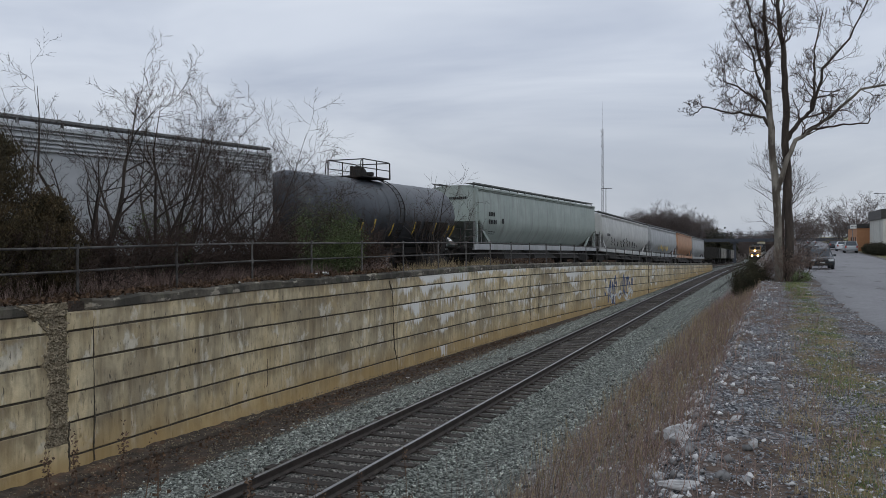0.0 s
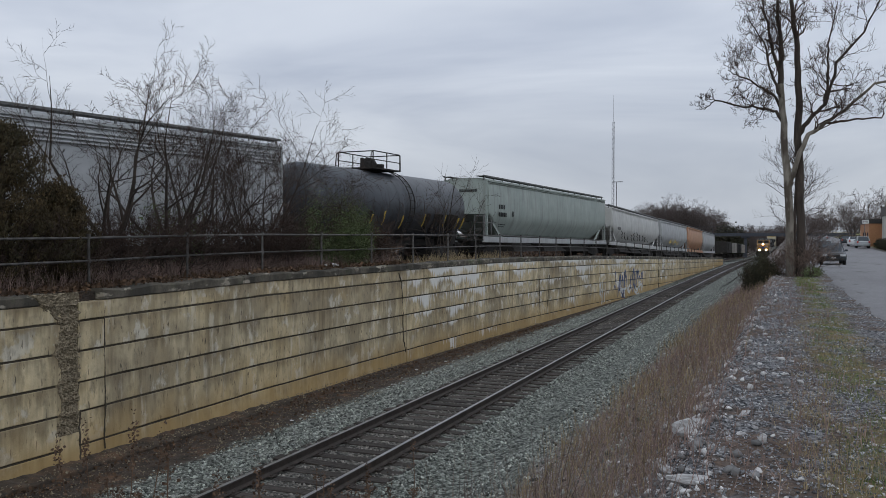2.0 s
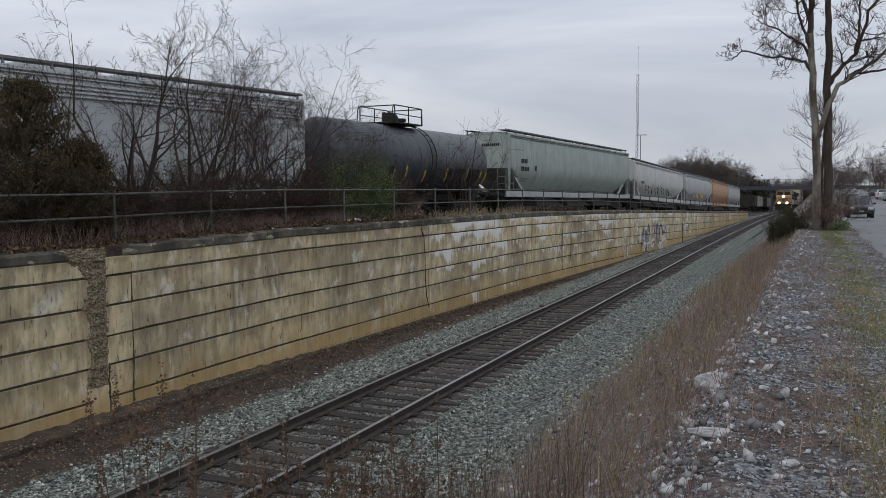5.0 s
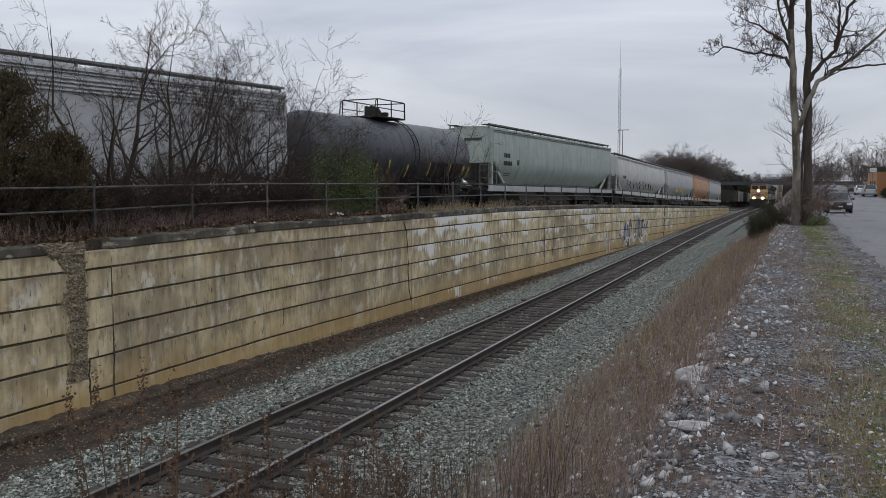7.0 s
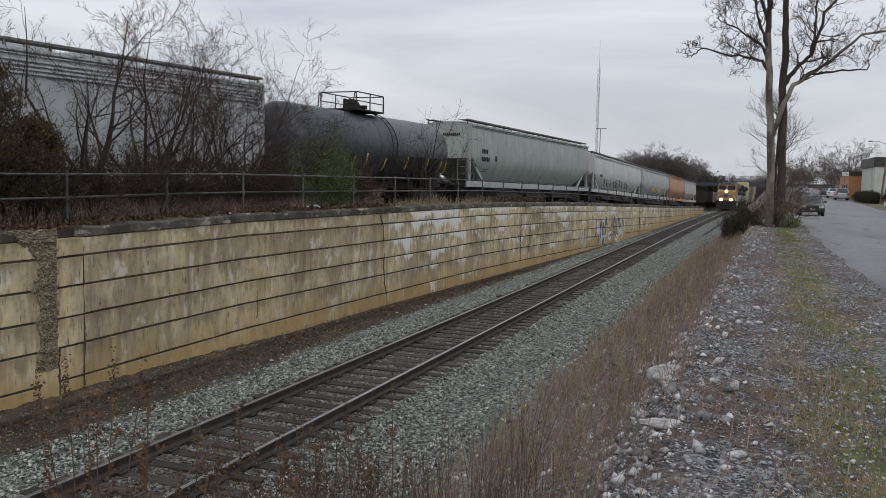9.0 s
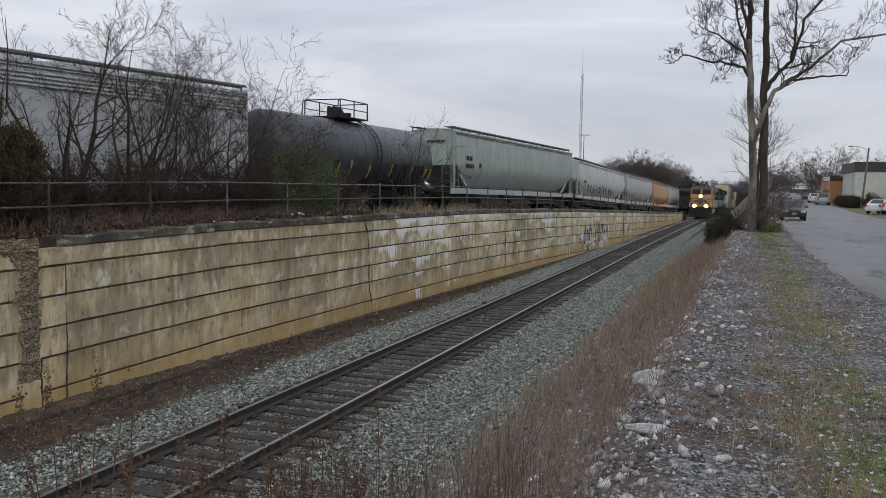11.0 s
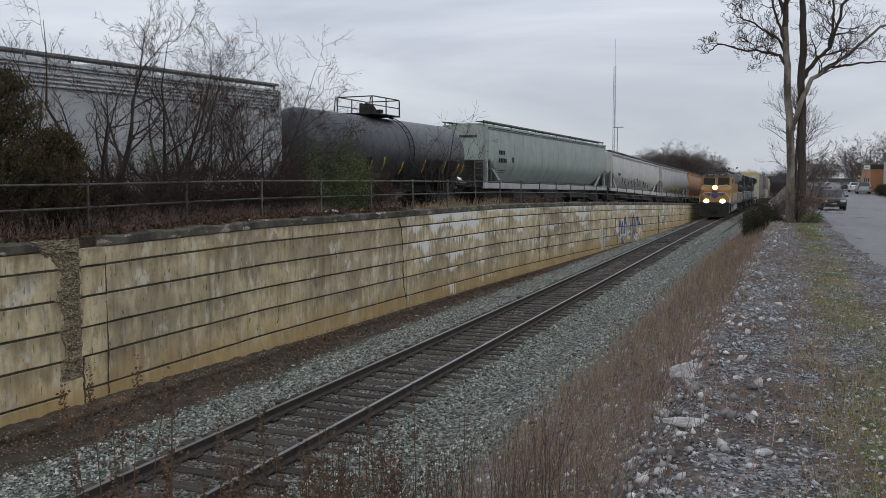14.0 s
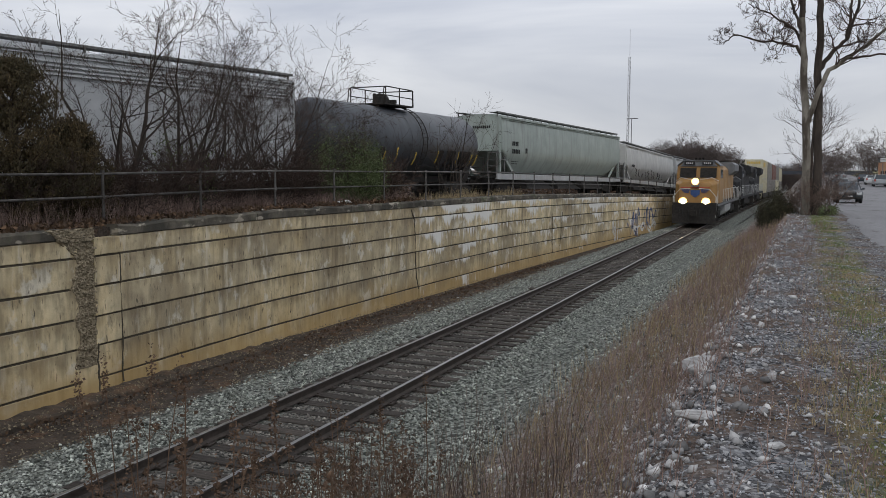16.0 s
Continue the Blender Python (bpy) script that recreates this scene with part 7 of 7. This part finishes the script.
# straw grass on the wall below the parked cars
tuft = rng.uniform(26.5, 38, 60)
i = rng.integers(0, 60, 2600)
y = tuft[i] + rng.normal(0, 0.16, len(i))
x = np.minimum(wall_u(y) - 1.0 + rng.normal(0, 0.3, len(y)), wall_u(y) - 0.55)
stems(np.stack([x, y], 1), wall_top(y) - 0.05, rng.uniform(0.15, 0.5, 60)[i] * rng.uniform(0.6, 1.5, len(y)), 0.5, np.full(len(y), 0.009), rng, "straw_grass", "straw", "tall dry straw grass behind the railing", category="grass")
y = rng.uniform(7, 27, 13000)
x = wall_u(y) - 0.7 - rng.uniform(0, 2.4, len(y))
stems(np.stack([x, y], 1), np.full(len(y), 2.86), rng.uniform(0.12, 0.6, len(y)), 0.4, np.full(len(y), 0.007), rng, "wall_weeds", "stem", "brown dead weeds behind the railing")
y = rng.uniform(7, 27, 12000)
x = wall_u(y) - 0.16 - rng.uniform(0, 2.2, len(y))
ob = leaves(np.stack([x, y, wall_top(y) + 0.19 + rng.uniform(0, 0.09, len(y))], 1), 0.09, rng, "leaf_litter", "dead_leaf")
tagged(ob, "brown leaf litter on the embankment top", "leaf litter", kind="stuff")
y = rng.uniform(7, 40, 3200)
x = wall_u(y) + 0.25 + np.abs(rng.normal(0, 0.55, len(y)))
ob = leaves(np.stack([x, y, ground_z(x, y) + 0.02], 1), 0.07, rng, "leaf_litter", "dead_leaf")
tagged(ob, "fallen brown leaves along the wall's foot", "leaf litter", kind="stuff")


def stalk(x, y, height, seed, heads=1.0):
    """A dead tall weed with side twigs and ragged seed heads."""
    rng = np.random.default_rng(seed)
    z = float(ground_z(x, y))
    t = thing("dead_weed", "tall dead weed stalk with ragged brown seed heads", "weed", pose(x, y, z - 0.03), "foreground weeds")
    lean = rng.normal(0, 0.07, 2)
    q = np.linspace(0, 1, 7)
    path = np.stack([lean[0] * height * q ** 1.5, lean[1] * height * q ** 1.5, height * q], 1) + rng.normal(0, 0.006, (7, 3))
    g = Geo().tube(path, np.linspace(0.0075, 0.0032, 7), 5)
    pts = []
    for k in range(int(9 * heads) + 2):
        a, h = rng.uniform(0, 6.28), rng.uniform(0.55, 0.97)
        b = path[int(h * 6)]
        tip = b + np.array((math.cos(a) * 0.06, math.sin(a) * 0.06, 0.10)) * rng.uniform(0.6, 1.4)
        g.tube([b, tip], [0.0022, 0.0012], 3)
        pts.append(tip + rng.normal(0, 0.012, (10, 3)))
    tagged(g.put("stem", "seed", t), kind="stuff")
    pts.append(path[-1] + rng.normal(0, 1, (int(70 * heads) + 8, 3)) * (0.014, 0.014, 0.05 + 0.03 * heads))
    head = leaves(np.concatenate(pts), 0.022, rng, "seed_head", "seed")
    head.parent = t
    tagged(head, kind="stuff")
    return t


for k in range(46):
    q = np.random.default_rng(900 + k)
    y = 3.8 + 24 * q.uniform(0, 1) ** 1.7
    x = q.uniform(-1.5, -0.5) if k % 3 else q.uniform(-0.4, 0.7)
    bare_shrub(pose(x, y, float(ground_z(x, y)) + relief(x, y)), 3, q.uniform(0.22, 0.5), 900 + k, (0, 0), 2, 4, 0.004, "small leafless reddish weed on the stony bank", 0.3, "bank weeds", 0.0016, "stem")

rng2 = np.random.default_rng(401)
made = 0
while made < 120:
    y = rng2.uniform(3.2, 7.2)
    x = -y * rng2.uniform(0.42, 1.1)
    if x > -1.45 or x < -4.7:
        continue
    stalk(x, y, rng2.uniform(0.5, 1.05) * (0.75 + 0.3 * (-1.4 - x)), 500 + made, rng2.uniform(0.25, 0.9))
    made += 1
for k in range(34):
    y = rng2.uniform(2.5, 4.6)
    x = -y * rng2.uniform(0.45, 1.0)
    stalk(x, y, rng2.uniform(2.0, 2.6) - float(ground_z(x, y)), 800 + k, rng2.uniform(0.8, 1.7))
stalk(-2.6, 3.0, 2.05, 998, 0.35)

# ---- litter ----
def scrap(x, y, z, s, mat, label, seed):
    rng = np.random.default_rng(seed)
    n = 7
    v = [(s * (i / (n - 1) - 0.5) * 1.4, s * (j / (n - 1) - 0.5), s * 0.35 * noise.noise((i * 0.8 + seed, j * 0.8, 0)) + rng.normal(0, s * 0.03)) for i in range(n) for j in range(n)]
    g = Geo().add(v, [(i * n + j, i * n + j + 1, (i + 1) * n + j + 1, (i + 1) * n + j) for i in range(n - 1) for j in range(n - 1)])
    ob = g.put("litter", mat, at=pose(x, y, z + s * 0.15, 0, 0, seed * 50))
    mod = ob.modifiers.new("thickness", "SOLIDIFY")
    mod.thickness = 0.004
    return tagged(ob, label, "litter")


scrap(-6.05, 16.4, -0.42, 0.24, "blue_litter", "crumpled blue plastic on the ballast", 1)
scrap(-6.1, 21.7, -0.38, 0.28, "blue_litter", "crumpled blue plastic on the ballast", 2)
scrap(-12.6, 18.0, 2.95, 0.2, "paper", "white crumpled litter on the coping", 3)
scrap(-12.75, 22.4, 3.0, 0.32, "paper", "white bag caught in the shrub", 4)
for k in range(9):
    scrap(float(rng2.uniform(-11.6, -8.6)), float(rng2.uniform(12, 34)), -0.3, 0.07, "paper", "small pale scrap beside the track", 10 + k)

# ---- old paint and graffiti on the wall ----
def spray(y0, z0, w, h, mat, label, seed, strokes=9, r=0.045):
    rng = np.random.default_rng(seed)
    t = thing("graffiti", label, "graffiti")
    for k in range(strokes):
        y, z = y0 + rng.uniform(0, w), z0 + rng.uniform(0.1, 0.6) * h
        pts = []
        a = rng.uniform(0, 6.28)
        for q in range(10):
            a += rng.uniform(-0.2, 0.9)
            pts.append((float(wall_u(y)) + 0.012, y + 0.2 * w / 3 * math.cos(a), z + 0.30 * h * math.sin(a)))
        g = Geo()
        p = np.array(pts)
        g.tube(p, [r] * 10, 4)
        v = np.concatenate(g.v)
        v[:, 0] = np.clip(v[:, 0], None, wall_u(v[:, 1]) + 0.016)
        g.v = [v]
        g.put("spray_stroke", mat, t)
    return t


spray(53.2, -0.3, 1.6, 1.6, "white_paint", "white looping spray tag on the wall", 1, 7, 0.05)
spray(57.2, -0.2, 3.6, 1.9, "blue_paint", "dark blue spray-painted lettering on the wall", 2, 12, 0.075)
spray(62.4, -0.2, 4.2, 1.9, "blue_paint", "dark blue spray-painted lettering on the wall", 3, 12, 0.075)
spray(57.0, -0.4, 9.5, 0.9, "white_paint", "white sprayed underline along the wall", 4, 12, 0.09)


# ---- what moves ----
def motions():
    """The train rolls towards the viewer at about 12 m/s, a little faster at the end."""
    seconds = [0, 4, 8, 12, 14, 15, 16]
    fronts = [263.0, 216.5, 169.0, 120.5, 95.0, 80.8, 65.5]
    for lag, vehicle in train:
        rows = []
        for k in range(17):
            t = float(k)
            y = float(np.interp(t, seconds, fronts)) + lag
            a, c = y + 3.0, y + 18.0
            dx, dz = float(track_x(c) - track_x(a)) / 15, float(track_z(c) - track_z(a)) / 15
            x = float(track_x(a)) - dx * 3
            z = float(track_z(a)) - dz * 3
            rows.append((t, pose(x, y, z, math.degrees(math.atan(dz)), 0, -math.degrees(math.atan(dx)))))
        walk(vehicle, rows)


motions()
